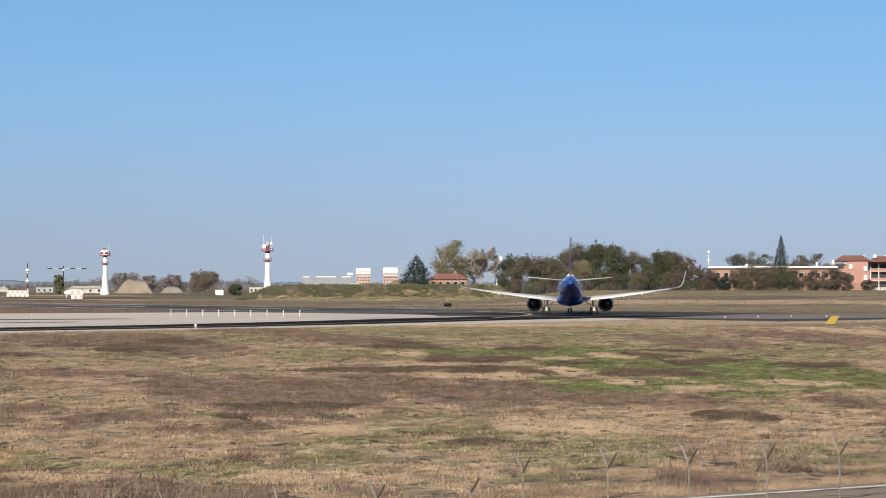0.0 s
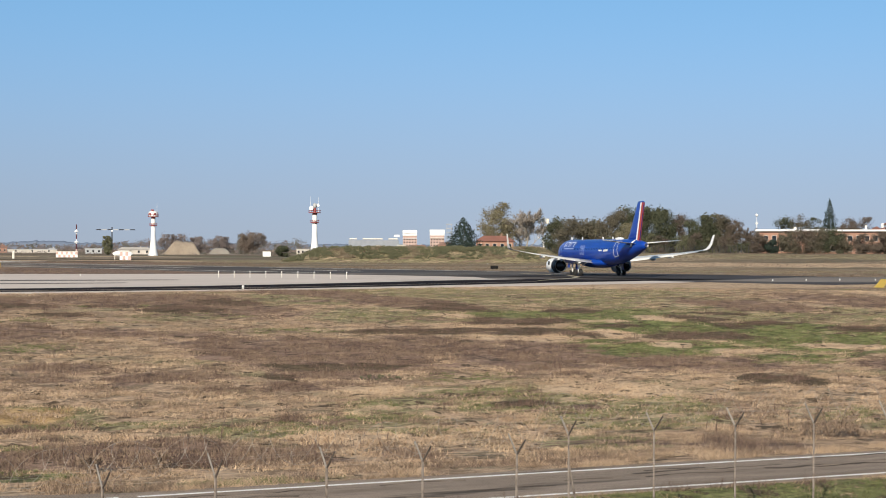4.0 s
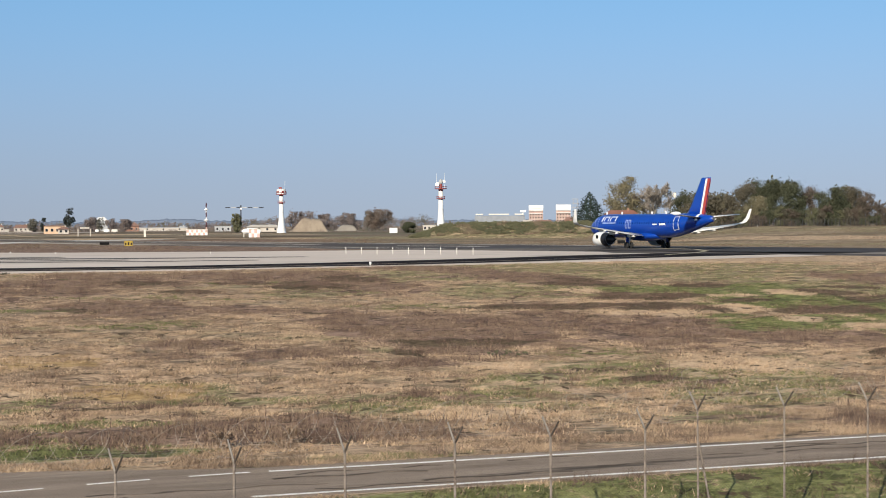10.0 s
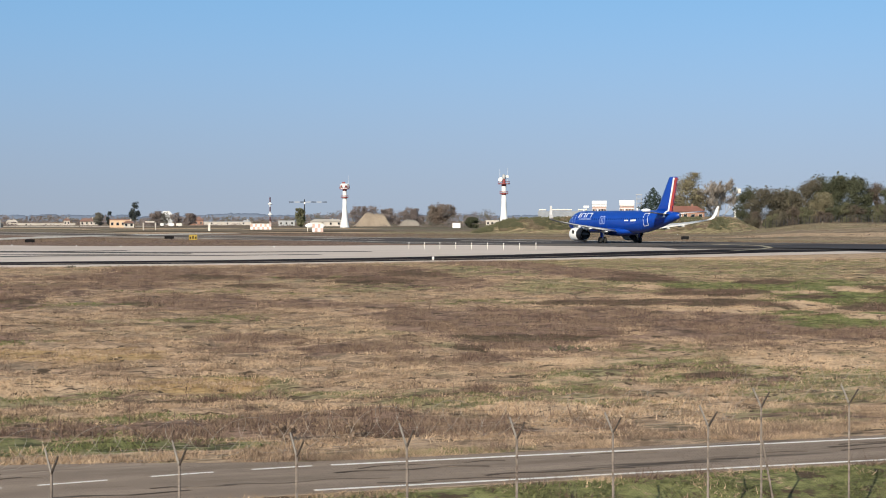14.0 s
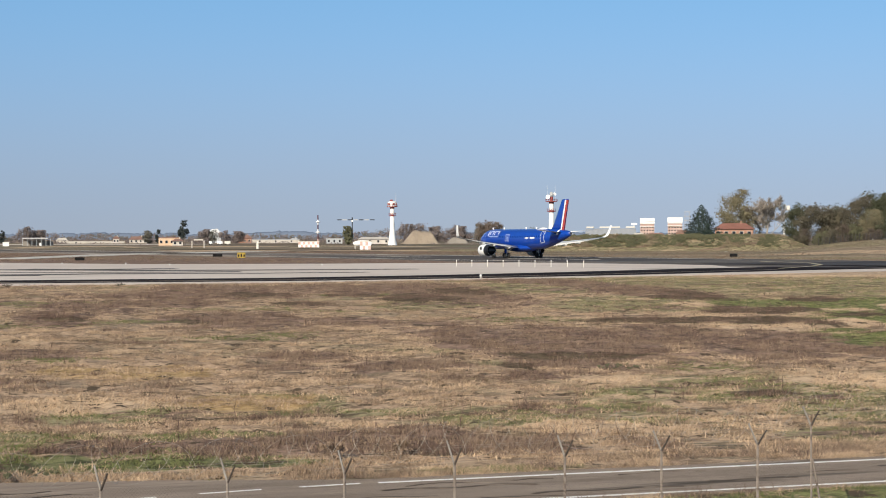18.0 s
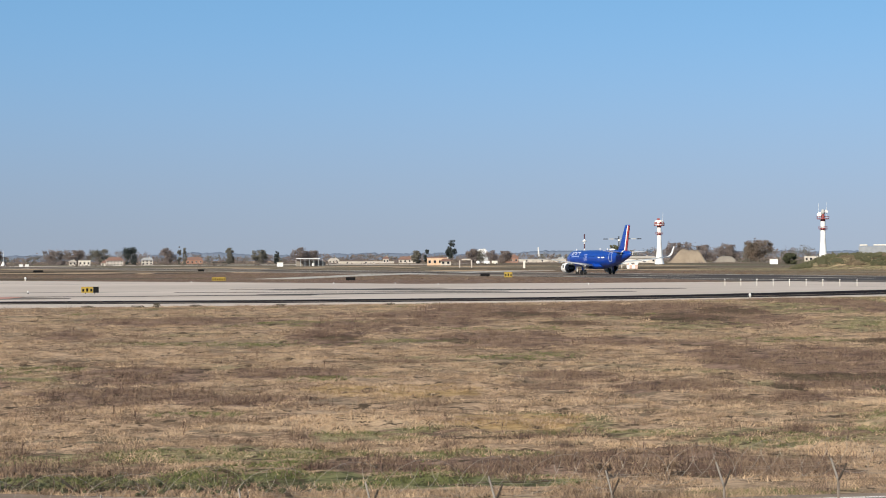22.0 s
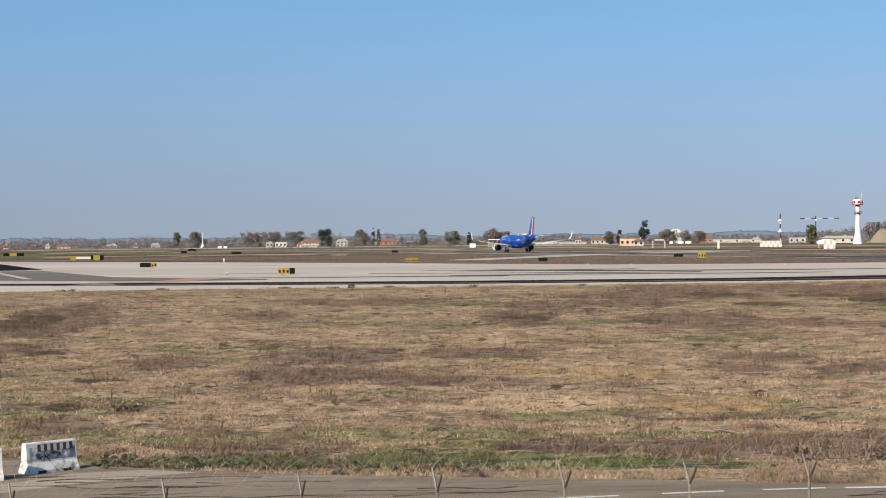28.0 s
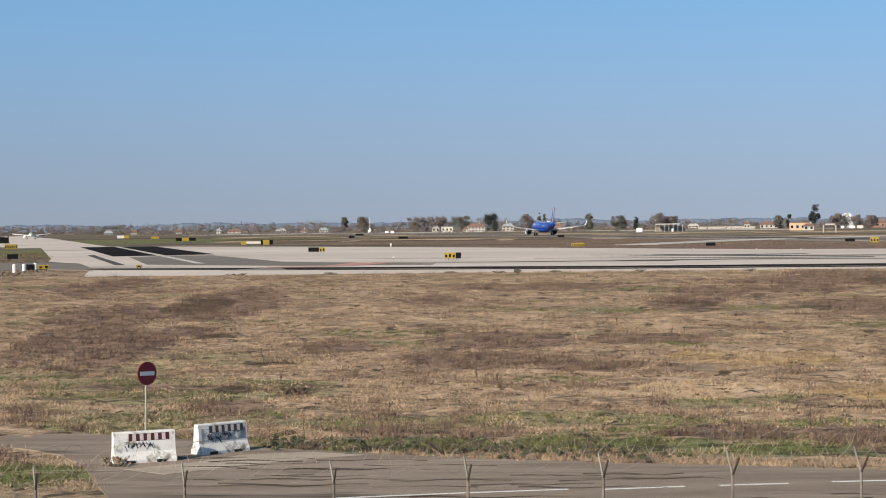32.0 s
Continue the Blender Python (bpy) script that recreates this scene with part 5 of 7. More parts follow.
def radar_tower(az, r, h, label, twin):
    """A white flared tower with red bands, two red galleries and aerials."""
    t = facing("radar_tower", az, r, label, "tower")
    k = h / 26.0
    part("base", turned([(2.6, -0.5), (2.5, 0.0), (1.9, 3.0), (1.45, 7.0), (1.18, 11.0), (1.10, 15.2)], 16), WHITE, t, "white flared tower shaft", m=Matrix.Diagonal((k, k, k, 1)), smooth=True)
    for z0, z1, mat in ((15.2, 16.1, TOWER_RED), (16.1, 19.1, WHITE), (19.1, 20.0, TOWER_RED)):
        part("band", turned([(1.10, z0), (1.10, z1)], 16), mat, t, "red band" if mat is TOWER_RED else "white band", m=Matrix.Diagonal((k, k, k, 1)))
    for z, w in ((15.5, 1.9), (20.0, 2.7)):
        gal = part("gallery", turned([(1.0, z), (w, z), (w, z + 0.35), (1.0, z + 0.35)], 16), TOWER_RED, t, "red gallery", m=Matrix.Diagonal((k, k, k, 1)))
        part("railing", turned([(w, z + 1.1), (w + 0.08, z + 1.1), (w + 0.08, z + 1.25), (w, z + 1.25)], 16, cap=False), TOWER_RED, gal)
        bm = bmesh.new()
        for i in range(12):
            a = math.pi * i / 6
            rod((w * math.cos(a), w * math.sin(a), z + 0.3), (w * math.cos(a), w * math.sin(a), z + 1.2), 0.06, seg=4, bm=bm)
        part("baluster", bm, TOWER_RED, gal)
    if twin:
        part("cabin", turned([(0.75, 20.3), (0.75, 22.2), (0.6, 22.4)], 12), TOWER_RED, t, "red cabin", m=Matrix.Diagonal((k, k, k, 1)))
        part("dish", turned([(0.1, 0), (0.9, 0.25), (1.15, 0.7)], 12), WHITE, t, "white dish", m=pose(-1.4 * k, -0.6 * k, 22.0 * k, 70, 0, -20))
        part("dish", turned([(0.1, 0), (0.7, 0.2), (0.9, 0.5)], 12), WHITE, t, "white dish", m=pose(1.3 * k, -0.5 * k, 23.4 * k, 70, 0, 30))
        part("dome", turned([(0.8, 22.3), (0.95, 23.2), (0.7, 24.2), (0.1, 24.6)], 12), GREY_WALL, t, "grey radar dome", m=Matrix.Diagonal((k, k, k, 1)), smooth=True)
        for x in (-1.9, 1.7):
            part("aerial", rod((x * k, 0, 20 * k), (x * k, 0, 27.4 * k), 0.08, 0.04, 6), WHITE, t)
    else:
        part("cabin", turned([(2.3, 20.3), (2.4, 22.6), (1.6, 23.0)], 12), WHITE, t, "white round cabin", m=Matrix.Diagonal((k, k, k, 1)))
        for i in range(6):
            a = math.pi * i / 3
            part("panel", box(1.1, 0.12, 1.1, (0, -2.42, 20.9)), TOWER_RED, t, "red square panel", m=Matrix.Diagonal((k, k, k, 1)) @ Matrix.Rotation(a + 0.3, 4, "Z"))
        part("radar_head", box(1.6, 0.6, 0.9, (-0.5, 0, 23.0), 0.1), TOWER_RED, t, m=Matrix.Diagonal((k, k, k, 1)))
        part("aerial", rod((1.9 * k, 0, 20 * k), (1.9 * k, 0, 27.2 * k), 0.08, 0.04, 6), WHITE, t)
    return t


radar_tower(16.19, 1000, 28.2, "white flared radar tower with red bands and cabin", False)
radar_tower(21.38, 900, 29.2, "white flared radio tower with red galleries and aerials", True)


def banded_mast(az, r, h):
    t = facing("instrument_mast", az, r, "red and white banded mast with white dishes", "mast")
    for i in range(6):
        part("segment", rod((0, 0, h * i / 6), (0, 0, h * (i + 1) / 6), 0.42, 0.40, 8), MAROON if i % 2 else FADED_RED if i == 0 else WHITE, t)
    for z in (h * 0.38, h * 0.74):
        part("dish", turned([(1.5, z), (1.7, z + 0.3), (0.9, z + 1.1), (0.4, z + 1.4)], 12), WHITE, t, "white dish")


banded_mast(13.77, 1250, 20.5)


def hut(az, r, w, h, d, rows, cols, label):
    """A small equipment hut in a red and white chequer."""
    t = facing("equipment_hut", az, r, label, "hut")
    part("wall", box(w, d, h), WHITE, t)
    part("roof", box(w + 0.3, d + 0.3, 0.18, (0, 0, h), 0.03), CREAM, t)
    for i in range(rows):
        for j in range(cols):
            if (i + j) % 2:
                part("red_square", box(w / cols * 0.98, 0.05, h / rows * 0.98, (-w / 2 + w / cols * (j + 0.5), -d / 2 - 0.02, h / rows * i)), FADED_RED, t)


hut(13.47, 800, 9.4, 2.5, 4, 2, 9, "long low hut in red and white chequer")
hut(15.31, 640, 4.0, 2.9, 3.5, 2, 4, "small hut in red and white chequer")
t = facing("shelter", 15.22, 660, "white curved shelter roof behind a hut", "shelter")
part("roof", turned([(3.2, -3.6), (3.2, 3.6)], 20, "X"), WHITE, t, "white curved roof", m=pose(0, 0, 2.2, 0, 0, 90) @ Matrix.Diagonal((0.7, 1.15, 0.36, 1)), smooth=True)
for x in (-2.8, 2.8):
    part("post", box(0.25, 0.25, 2.4, (x, -2.4, 0)), CREAM, t)
hut(19.83, 930, 4.2, 2.5, 3, 1, 1, "small plain white equipment hut")
hut(3.86, 1000, 3.4, 2.2, 3, 1, 1, "small plain white equipment hut")


def crane():
    t = facing("tower_crane", 15.06, 2300, "distant tower crane with a banded jib", "crane")
    part("mast", box(1.4, 1.4, 31, (-7, 0, 0)), DARK, t)
    for i in range(7):
        part("jib", box(6.2, 0.9, 1.2, (-24 + i * 7.2, 0, 27)), GREY_WALL if i % 2 else DARK, t)
    part("cab", box(2, 2, 2.2, (-7, 0, 25)), WHITE, t)


crane()
t = facing("floodlight_mast", 28.84, 705, "white mast carrying a cluster of panels", "mast")
part("pole", rod((0, 0, 0), (0, 0, 15.4), 0.35, 0.22, 8), WHITE, t)
for i in range(3):
    part("panel", box(1.3, 0.3, 2.0, (-1.5 + 1.5 * i, -0.4, 14.2 + 0.5 * (i % 2)), 0.05), CREAM, t)
for sgn in (-1, 1):
    part("strut", rod((0, 0, 6.8), (sgn * 3.0, 0, 9.6), 0.16, 0.1, 6), WHITE, t)
t = facing("radio_mast", 35.69, 640, "thin pale mast with a white ball on top", "mast")
part("pole", rod((0, 0, 0), (0, 0, 12.8), 0.16, 0.10, 6), WHITE, t)
part("ball", turned([(0.05, 13.0), (0.45, 13.25), (0.55, 13.6), (0.45, 13.95), (0.05, 14.2)], 12), WHITE, t, "white ball", smooth=True)
part("bracket", box(0.9, 0.2, 0.5, (0, 0, 10.4)), CREAM, t)
t = facing("lattice_mast", 25.76, 1450, "white lattice tower with platforms", "mast")
for x in (-2.2, 2.2):
    for y in (-2.2, 2.2):
        part("leg", rod((x, y, 0), (x * 0.8, y * 0.8, 25), 0.26, 0.2, 5), GREY_WALL, t)
for z in (14, 17.5, 21, 24.5):
    part("platform", box(5.4, 5.4, 0.5, (0, 0, z)), GREY_WALL, t)
t = facing("antenna", -4.9, 1500, "slim white far antenna on the horizon", "antenna")
part("pole", rod((0, 0, 0), (0, 0, 12.5), 0.35, 0.15, 6), WHITE, t)
part("skirt", turned([(2.0, 0), (0.5, 3.5)], 8), WHITE, t)


# ---- buildings ----
def windows(t, xs, zs, w, h, y, shut=False):
    for z in zs:
        for x in xs:
            o = part("window", box(w + 0.24, 0.10, h + 0.24, (x, y - 0.03, z - 0.12)), PALE_WALL, t)
            part("pane", box(w, 0.06, h, (x, y - 0.09, z)), GLASS, o)


def house(az, r, w, d, h, wall, roof, label, cols=4, storeys=2, dz=0.0, flat=False, turn=0.0, pitch=0.32, name="house"):
    t = facing(name, az, r, label, "building", dz=dz, turn=turn)
    # past 900 m tiled roofs take a more muted tile colour
    if roof is TILE and r > 900:
        roof = TILE_FAR
    part("wall", box(w, d, h + 0.4, (0, 0, -0.4)), wall, t)
    if flat:
        part("roof", box(w + 0.6, d + 0.6, 0.45, (0, 0, h), 0.05), roof, t)
    else:
        e, rise = 0.7, d * pitch
        bm = bmesh.new()
        a = [bm.verts.new(p) for p in ((-w / 2 - e, -d / 2 - e, h - 0.05), (w / 2 + e, -d / 2 - e, h - 0.05), (w / 2 + e, d / 2 + e, h - 0.05), (-w / 2 - e, d / 2 + e, h - 0.05), (-w / 2 + d * 0.25, 0, h + rise), (w / 2 - d * 0.25, 0, h + rise))]
        for f in ((0, 1, 5, 4), (2, 3, 4, 5), (1, 2, 5), (3, 0, 4), (3, 2, 1, 0)):
            bm.faces.new([a[i] for i in f])
        rf = part("roof", bm, roof, t, "tiled hip roof" if roof is TILE else "")
        part("chimney", box(0.7, 0.7, 1.3, (w * 0.18, 0, h + rise - 0.5)), wall, rf)
    sh = h / storeys
    windows(t, [-w / 2 + w * (i + 0.5) / cols for i in range(cols)], [sh * k + sh * 0.32 for k in range(storeys)], min(1.3, w / cols * 0.45), min(1.5, sh * 0.5), -d / 2)
    return t


house(27.25, 690, 14.5, 11, 7.4, BRICK, TILE, "brick house with a red tiled hip roof", 5, 2, pitch=0.2)
for a, w, top in ((24.48, 14.2, 23.5), (25.37, 14.6, 24.0)):
    t = facing("apartment_block", a, 1800, "distant pink apartment block with white top storeys", "building")
    part("wall", box(w, 14, top - 5.2, (0, 0, 0)), PINK_HAZED, t)
    part("upper_wall", box(w + 0.5, 14.5, 5.2, (0, 0, top - 5.2)), WHITE, t, "white top storeys")
    for i in range(3):
        part("balcony", box(w + 0.6, 1.0, 0.5, (0, -7.6, top - 8.6 + i * 2.6)), WHITE, t)
    windows(t, [-w / 2 + w * (i + 0.5) / 5 for i in range(5)], [3 * k + 1.2 for k in range(1, 5)], 1.4, 1.5, -7.0)
house(24.2, 1700, 8, 8, 8, PALE_WALL, GREY_WALL, "small white distant building on the horizon", 3, 2, flat=True)
house(24.75, 1650, 16, 8, 5.5, PALE_WALL, TILE, "low white distant house on the horizon", 4, 1)
house(25.4, 1600, 22, 8, 4.2, PALE_WALL, PALE_WALL, "long low white distant building", 6, 1, flat=True)
house(25.62, 1620, 12, 8, 8.0, BRICK, TILE, "distant brick house on the horizon", 4, 2)
t = facing("grandstand", 23.3, 1900, "distant hall with haze-coloured wall and white roof trusses", "building")
part("wall", box(54, 20, 13.5), HAZY_WALL, t)
for x, w in ((-22, 8), (-1, 22), (21, 10)):
    part("roof_truss", box(w, 18, 1.4, (x, 0, 14.2), 0.3), CREAM, t)
part("gantry", box(6, 4, 2.2, (25, 0, 17.2)), WHITE, t)
part("gantry_post", rod((25, 0, 13), (25, 0, 17.4), 0.5), WHITE, t)

# the long building and the flats on the rise
t = facing("long_building", 37.7, 572, "long low brick building with a white flat roof", "building", dz=-0.4)
part("wall", box(38, 12, 7.4), BRICK, t)
part("roof", box(40.5, 14, 0.6, (0, 0, 7.4), 0.1), WHITE, t, "white flat roof edge")
part("roof_vent", box(0.9, 0.9, 0.8, (-8, 0, 8.0)), CREAM, t)
part("roof_vent", box(0.6, 0.6, 1.4, (14, 0, 8.0)), CREAM, t)
windows(t, [-17 + 2.6 * i for i in range(14)], [1.2, 4.4], 1.3, 1.6, -6)
t = facing("block_of_flats", 40.55, 575, "pink rendered flats with red roofs and white balconies", "building", dz=-0.4)


def shutters(x, y, z, w=0.9, h=1.35):
    """A window with closed white shutters on a pale sill."""
    o = part("window", box(w + 0.2, 0.12, h + 0.2, (x, y - 0.05, z - 0.1)), PALE_WALL, t)
    for sgn in (-1, 1):
        part("shutter", box(w * 0.48, 0.08, h, (x + sgn * w * 0.25, y - 0.14, z), 0.02), WHITE, o, "white closed shutter")
    part("sill", box(w + 0.4, 0.25, 0.08, (x, y - 0.16, z - 0.18)), PALE_WALL, o)


part("wall", box(6.6, 12, 9.7, (-1.95, 0, 0)), PINK_WALL, t, "tall pink gable wall")
for x, z in ((-3.9, 7.2), (-3.9, 4.2), (0.6, 6.6), (0.6, 3.8), (0.6, 1.0)):
    shutters(x, -6, z)
part("wall", box(4.5, 10, 8.9, (-7.5, 0.4, 0)), PINK_WALL, t)
for z in (3.0, 6.2):
    # flat dark panel paints the shade inside the balcony
    part("recess", box(2.6, 0.1, 2.0, (-7.4, -4.66, z + 0.5)), DARK, t, "dark panel in place of a shaded balcony opening")
    bal = part("balcony", box(3.8, 1.3, 0.2, (-7.4, -5.2, z)), PALE_WALL, t, "pale balcony slab")
    part("railing", box(3.8, 0.1, 0.8, (-7.4, -5.8, z + 0.2), 0.02), PINK_WALL, bal)
for x in (-9.3, -5.6):
    part("parapet", turned([(0.5, 8.6), (0.55, 9.6), (0.4, 10.0), (0.05, 10.1)], 12), WHITE, t, "white rounded parapet corner", m=pose(x, -4.9, 0), smooth=True)
part("parapet", box(3.0, 0.4, 0.45, (-7.45, -4.9, 9.3), 0.1), PALE_WALL, t, "pale parapet")
part("wall", box(9.0, 8, 9.3, (6.0, 2.6, 0)), PINK_WALL, t)
for z in (0.3, 3.3, 6.3):
    # dark sheet on the wall stands for the recess's shade
    part("recess", box(4.6, 0.1, 2.1, (4.6, -1.46, z + 0.3)), DARK, t, "dark panel in place of a shaded balcony opening")
    bal = part("balcony", box(5.4, 1.8, 0.25, (4.6, -2.3, z)), PALE_WALL, t, "pale balcony slab")
    part("railing", box(5.4, 0.1, 0.8, (4.6, -3.1, z + 0.25), 0.02), PINK_WALL if z > 3 else PALE_WALL, bal)
for x in (2.2, 4.7, 7.2):
    part("column", rod((x, -3.0, 0), (x, -3.0, 9.0), 0.16, 0.16, 10), WHITE, t, "white round column")
for x0, x1, h, rise in ((-13.6, -8.9, 7.7, 1.5), (-9.0, 2.2, 9.75, 1.8), (1.4, 11.5, 9.35, 1.9)):
    bm = bmesh.new()
    a = [bm.verts.new(p) for p in ((x0, -6.6, h), (x1, -6.6, h), (x1, 7, h), (x0, 7, h), (x0 + 2.4, 0.5, h + rise), (x1 - 2.4, 0.5, h + rise))]
    for f in ((0, 1, 5, 4), (2, 3, 4, 5), (1, 2, 5), (3, 0, 4), (3, 2, 1, 0)):
        bm.faces.new([a[i] for i in f])
    part("roof", bm, TILE, t, "low red tiled roof")
part("wall", box(4.2, 10, 7.7, (-11.2, 0.6, 0)), PINK_WALL, t)
part("satellite_dish", turned([(0.05, 0), (0.45, 0.12), (0.6, 0.3)], 12), WHITE, t, "white round dish", m=pose(3.5, -4, 11.2, 90, 0, 0))
for x in (-6.5, 0, 7):
    part("chimney", box(0.8, 0.8, 1.2, (x, 2, 10.4)), CREAM, t)

# far houses and sheds along the horizon
house(8.98, 1034, 12.2, 8, 4.3, YELLOW_WALL, TILE, "ochre farmhouse in front of a tall pine", 4, 1, flat=True)
house(9.25, 1030, 6, 7, 2.6, PALE_WALL, TILE, "small pale lean-to beside the farmhouse", 2, 1, pitch=0.2)
house(10.44, 1500, 10, 10, 8.6, GREY_WALL, WHITE, "far barn with a white pitched roof", 1, 1)
tree("far_tree", on(10.35, 1400), 10.5, 9, HAZED_OLIVE, "far olive tree before a white roof", 700, 0.6, 10, 0.05)
tree("far_tree", on(10.75, 1400), 10, 9, HAZED_LEAF, "far brown tree beside a white roof", 700, 0.6, 10, 0.05)
house(6.65, 1480, 47, 5, 1.5, PALE_WALL, PALE_WALL, "long low pale far wall of sheds", 3, 1, flat=True, name="shed_row")
house(8.0, 1500, 15, 8, 3.2, PALE_WALL, TILE, "far pale house with red roof", 4, 1)
house(7.3, 1480, 5, 6, 4.0, PALE_WALL, TILE, "small far pale house on the horizon", 2, 1)
house(11.4, 1450, 11, 8, 4.0, BRICK, TILE, "far low brick house on the horizon", 3, 1)
house(12.4, 1500, 40, 7, 2.5, PALE_WALL, GREY_WALL, "far long low pale shed", 3, 1, flat=True, name="shed_row")
house(14.3, 1300, 12, 7, 3.4, GREY_WALL, GREY_WALL, "far low grey shed on the horizon", 3, 1, flat=True)
house(15.6, 1200, 22, 10, 3.2, PALE_WALL, PALE_WALL, "far pale hangar behind a hut", 4, 1, pitch=0.15, name="hangar")
house(21.0, 1250, 9, 8, 3.6, PALE_WALL, PALE_WALL, "low pale far building behind a bush", 3, 1, flat=True)
house(-2.75, 1450, 6, 7, 3.0, PALE_WALL, PALE_WALL, "far small pale shed on the horizon", 2, 1, pitch=0.2)
house(-2.38, 1440, 9.5, 7, 3.8, CREAM, PALE_WALL, "far cream house on the horizon", 3, 1, flat=True)
house(-1.43, 1330, 12.5, 8, 3.9, PALE_WALL, TILE, "far white house with a brown roof", 5, 2)
house(-1.75, 1340, 5, 6, 2.0, CREAM, TILE, "far low cream outbuilding", 2, 1)
house(-0.4, 1480, 9.5, 7, 4.0, PALE_WALL, GREY_WALL, "far white gabled house on the horizon", 3, 2)
house(1.1, 1700, 16, 8, 4.0, BRICK, TILE, "far red brick barn on the horizon", 4, 1)
for a, r, w, h, wall_m, roof_m, tint in (
        (-6.4, 1640, 11, 3.6, PALE_WALL, GREY_WALL, "pale"), (-7.05, 1600, 6, 2.6, CREAM, TILE, "cream"),
        (-7.8, 1660, 13, 3.2, GREY_WALL, PALE_WALL, "grey"), (-9.3, 1650, 16, 3.0, PALE_WALL, TILE, "pale"),
        (-9.8, 1600, 6, 4.0, CREAM, GREY_WALL, "cream"), (-12.5, 1640, 7, 3.4, PALE_WALL, TILE, "pale"),
        (-13.3, 1620, 10, 2.8, GREY_WALL, GREY_WALL, "grey"), (-11.1, 1660, 9, 3.0, CREAM, TILE, "cream"),
        (5.6, 1600, 13, 4.0, PALE_WALL, PALE_WALL, "pale"), (13.0, 1600, 10, 3.2, PALE_WALL, GREY_WALL, "pale")):
    house(a, r, w * 0.75, 7, h * 0.6, wall_m, roof_m, "tiny far " + tint + " house among trees", 3, 2)
t = facing("open_shed", 4.85, 1028, "open shed with a white roof on posts", "shed")
part("roof", box(14, 7, 0.45, (-1.5, 0, 4.2), 0.1), WHITE, t, "white flat roof")
for i in range(7):
    part("post", box(0.28, 0.28, 4.2, (-8.5 + 2.6 * i, -3, 0)), GREY_WALL, t)
part("back_wall", box(17, 0.3, 3.0, (0, 3, 0)), GREY_DIRT, t, "dull earth-grey back wall")
part("tank", box(1.4, 1.4, 1.8, (1.5, -1.5, 0), 0.2), WHITE, t)
t = facing("gantry", 9.9, 770, "white portal gantry on the airfield", "gantry")
for x in (-2.6, 2.6):
    part("post", box(0.5, 0.5, 3.2, (x, 0, 0), 0.1), PALE_WALL, t)
part("beam", box(4.0, 0.6, 0.7, (0.2, 0, 3.2), 0.1), PALE_WALL, t)
t = facing("kiosk", 11.81, 700, "slim white equipment kiosk", "kiosk")
part("cabinet", box(0.9, 0.9, 2.4, (0, 0, 0), 0.1), CREAM, t)
part("cap", box(0.5, 0.5, 0.5, (0, 0, 2.4), 0.1), WHITE, t)
for a, w, mat in ((10.6, 3.6, WHITE), (10.85, 3.8, CREAM), (10.3, 2.2, WHITE)):
    t = facing("van", a, 1120, "far parked van beside trees", "vehicle")
    part("body", box(w, 1.9, 1.9, (0, 0, 0.4), 0.3), mat, t)
    for x in (-w * 0.3, w * 0.3):
        part("wheel", rod((x, -1.0, 0.4), (x, -0.8, 0.4), 0.4, seg=10), RUBBER, t)
for a in (-4.35, -4.17):
    t = facing("container", a, 1250, "small white far container on the horizon", "container")
    part("body", box(2.6, 2.2, 1.7, (0, 0, 0), 0.1), WHITE, t)
t = facing("marker_post", 23.45, 640, "white marker post on the bank's foot", "marker")
part("board", box(1.2, 0.2, 3.4, (0, 0, 2.2), 0.05), WHITE, t)
part("pole", rod((0, 0, 0), (0, 0, 2.4), 0.12), WHITE, t)


# ---- a second aircraft far down the taxiway ----
def far_jet():
    p = on(-15.72, 950)
    t = empty("far_airliner", p, "distant white and green jet facing down the taxiway", "aircraft", turn=-90 + 15.72)
    t.matrix_basis = t.matrix_basis @ Matrix.Diagonal((0.74, 0.74, 0.74, 1))
    mint = paint("mint_paint", (0.62, 0.78, 0.72), 0.4)
    body = part("fuselage", loft([ring(x, w, w, z, 16) for x, w, z in ((15, 0.1, 2.6), (14, 0.9, 2.8), (12, 1.5, 3.1), (-8, 1.55, 3.2), (-15, 0.4, 4.0))]), mint, t, "pale green fuselage", smooth=True)
    part("cockpit_window", box(0.3, 1.6, 0.5, (13.6, 0, 3.6)), GLASS, body)
    part("tail_fin", loft(fin_sections([(-10, -14.5, 3.5, 0.2), (-13, -15.5, 9.5, 0.1)])), WHITE, t, smooth=True)
    for s in (1, -1):
        part("wing", loft(wing_sections([(3, -2, s * 1.0, 2.5, 0.6), (-1.5, -3.2, s * 13.2, 3.7, 0.25)])), WHITE, t, smooth=True)
        part("slat", rod((3.0, s * 1.4, 2.6), (-1.4, s * 13.0, 3.75), 0.34, 0.22, 8), WHITE, t, "white wing edge")
        part("engine", turned([(0.85, 4.6), (0.95, 4.2), (0.95, 2.4), (0.6, 1.4)], 16, "X"), WHITE, t, m=pose(0, s * 4.6, 1.7), smooth=True)
        part("main_gear", rod((0, s * 2.8, 2.4), (0, s * 2.8, 0.4), 0.14), WHITE, t)
        part("wheel", rod((0, s * 2.8 - 0.4, 0.5), (0, s * 2.8 + 0.4, 0.5), 0.5, seg=12), RUBBER, t)
    part("nose_gear", rod((11, 0, 2.0), (11, 0, 0.3), 0.12), WHITE, t)


far_jet()


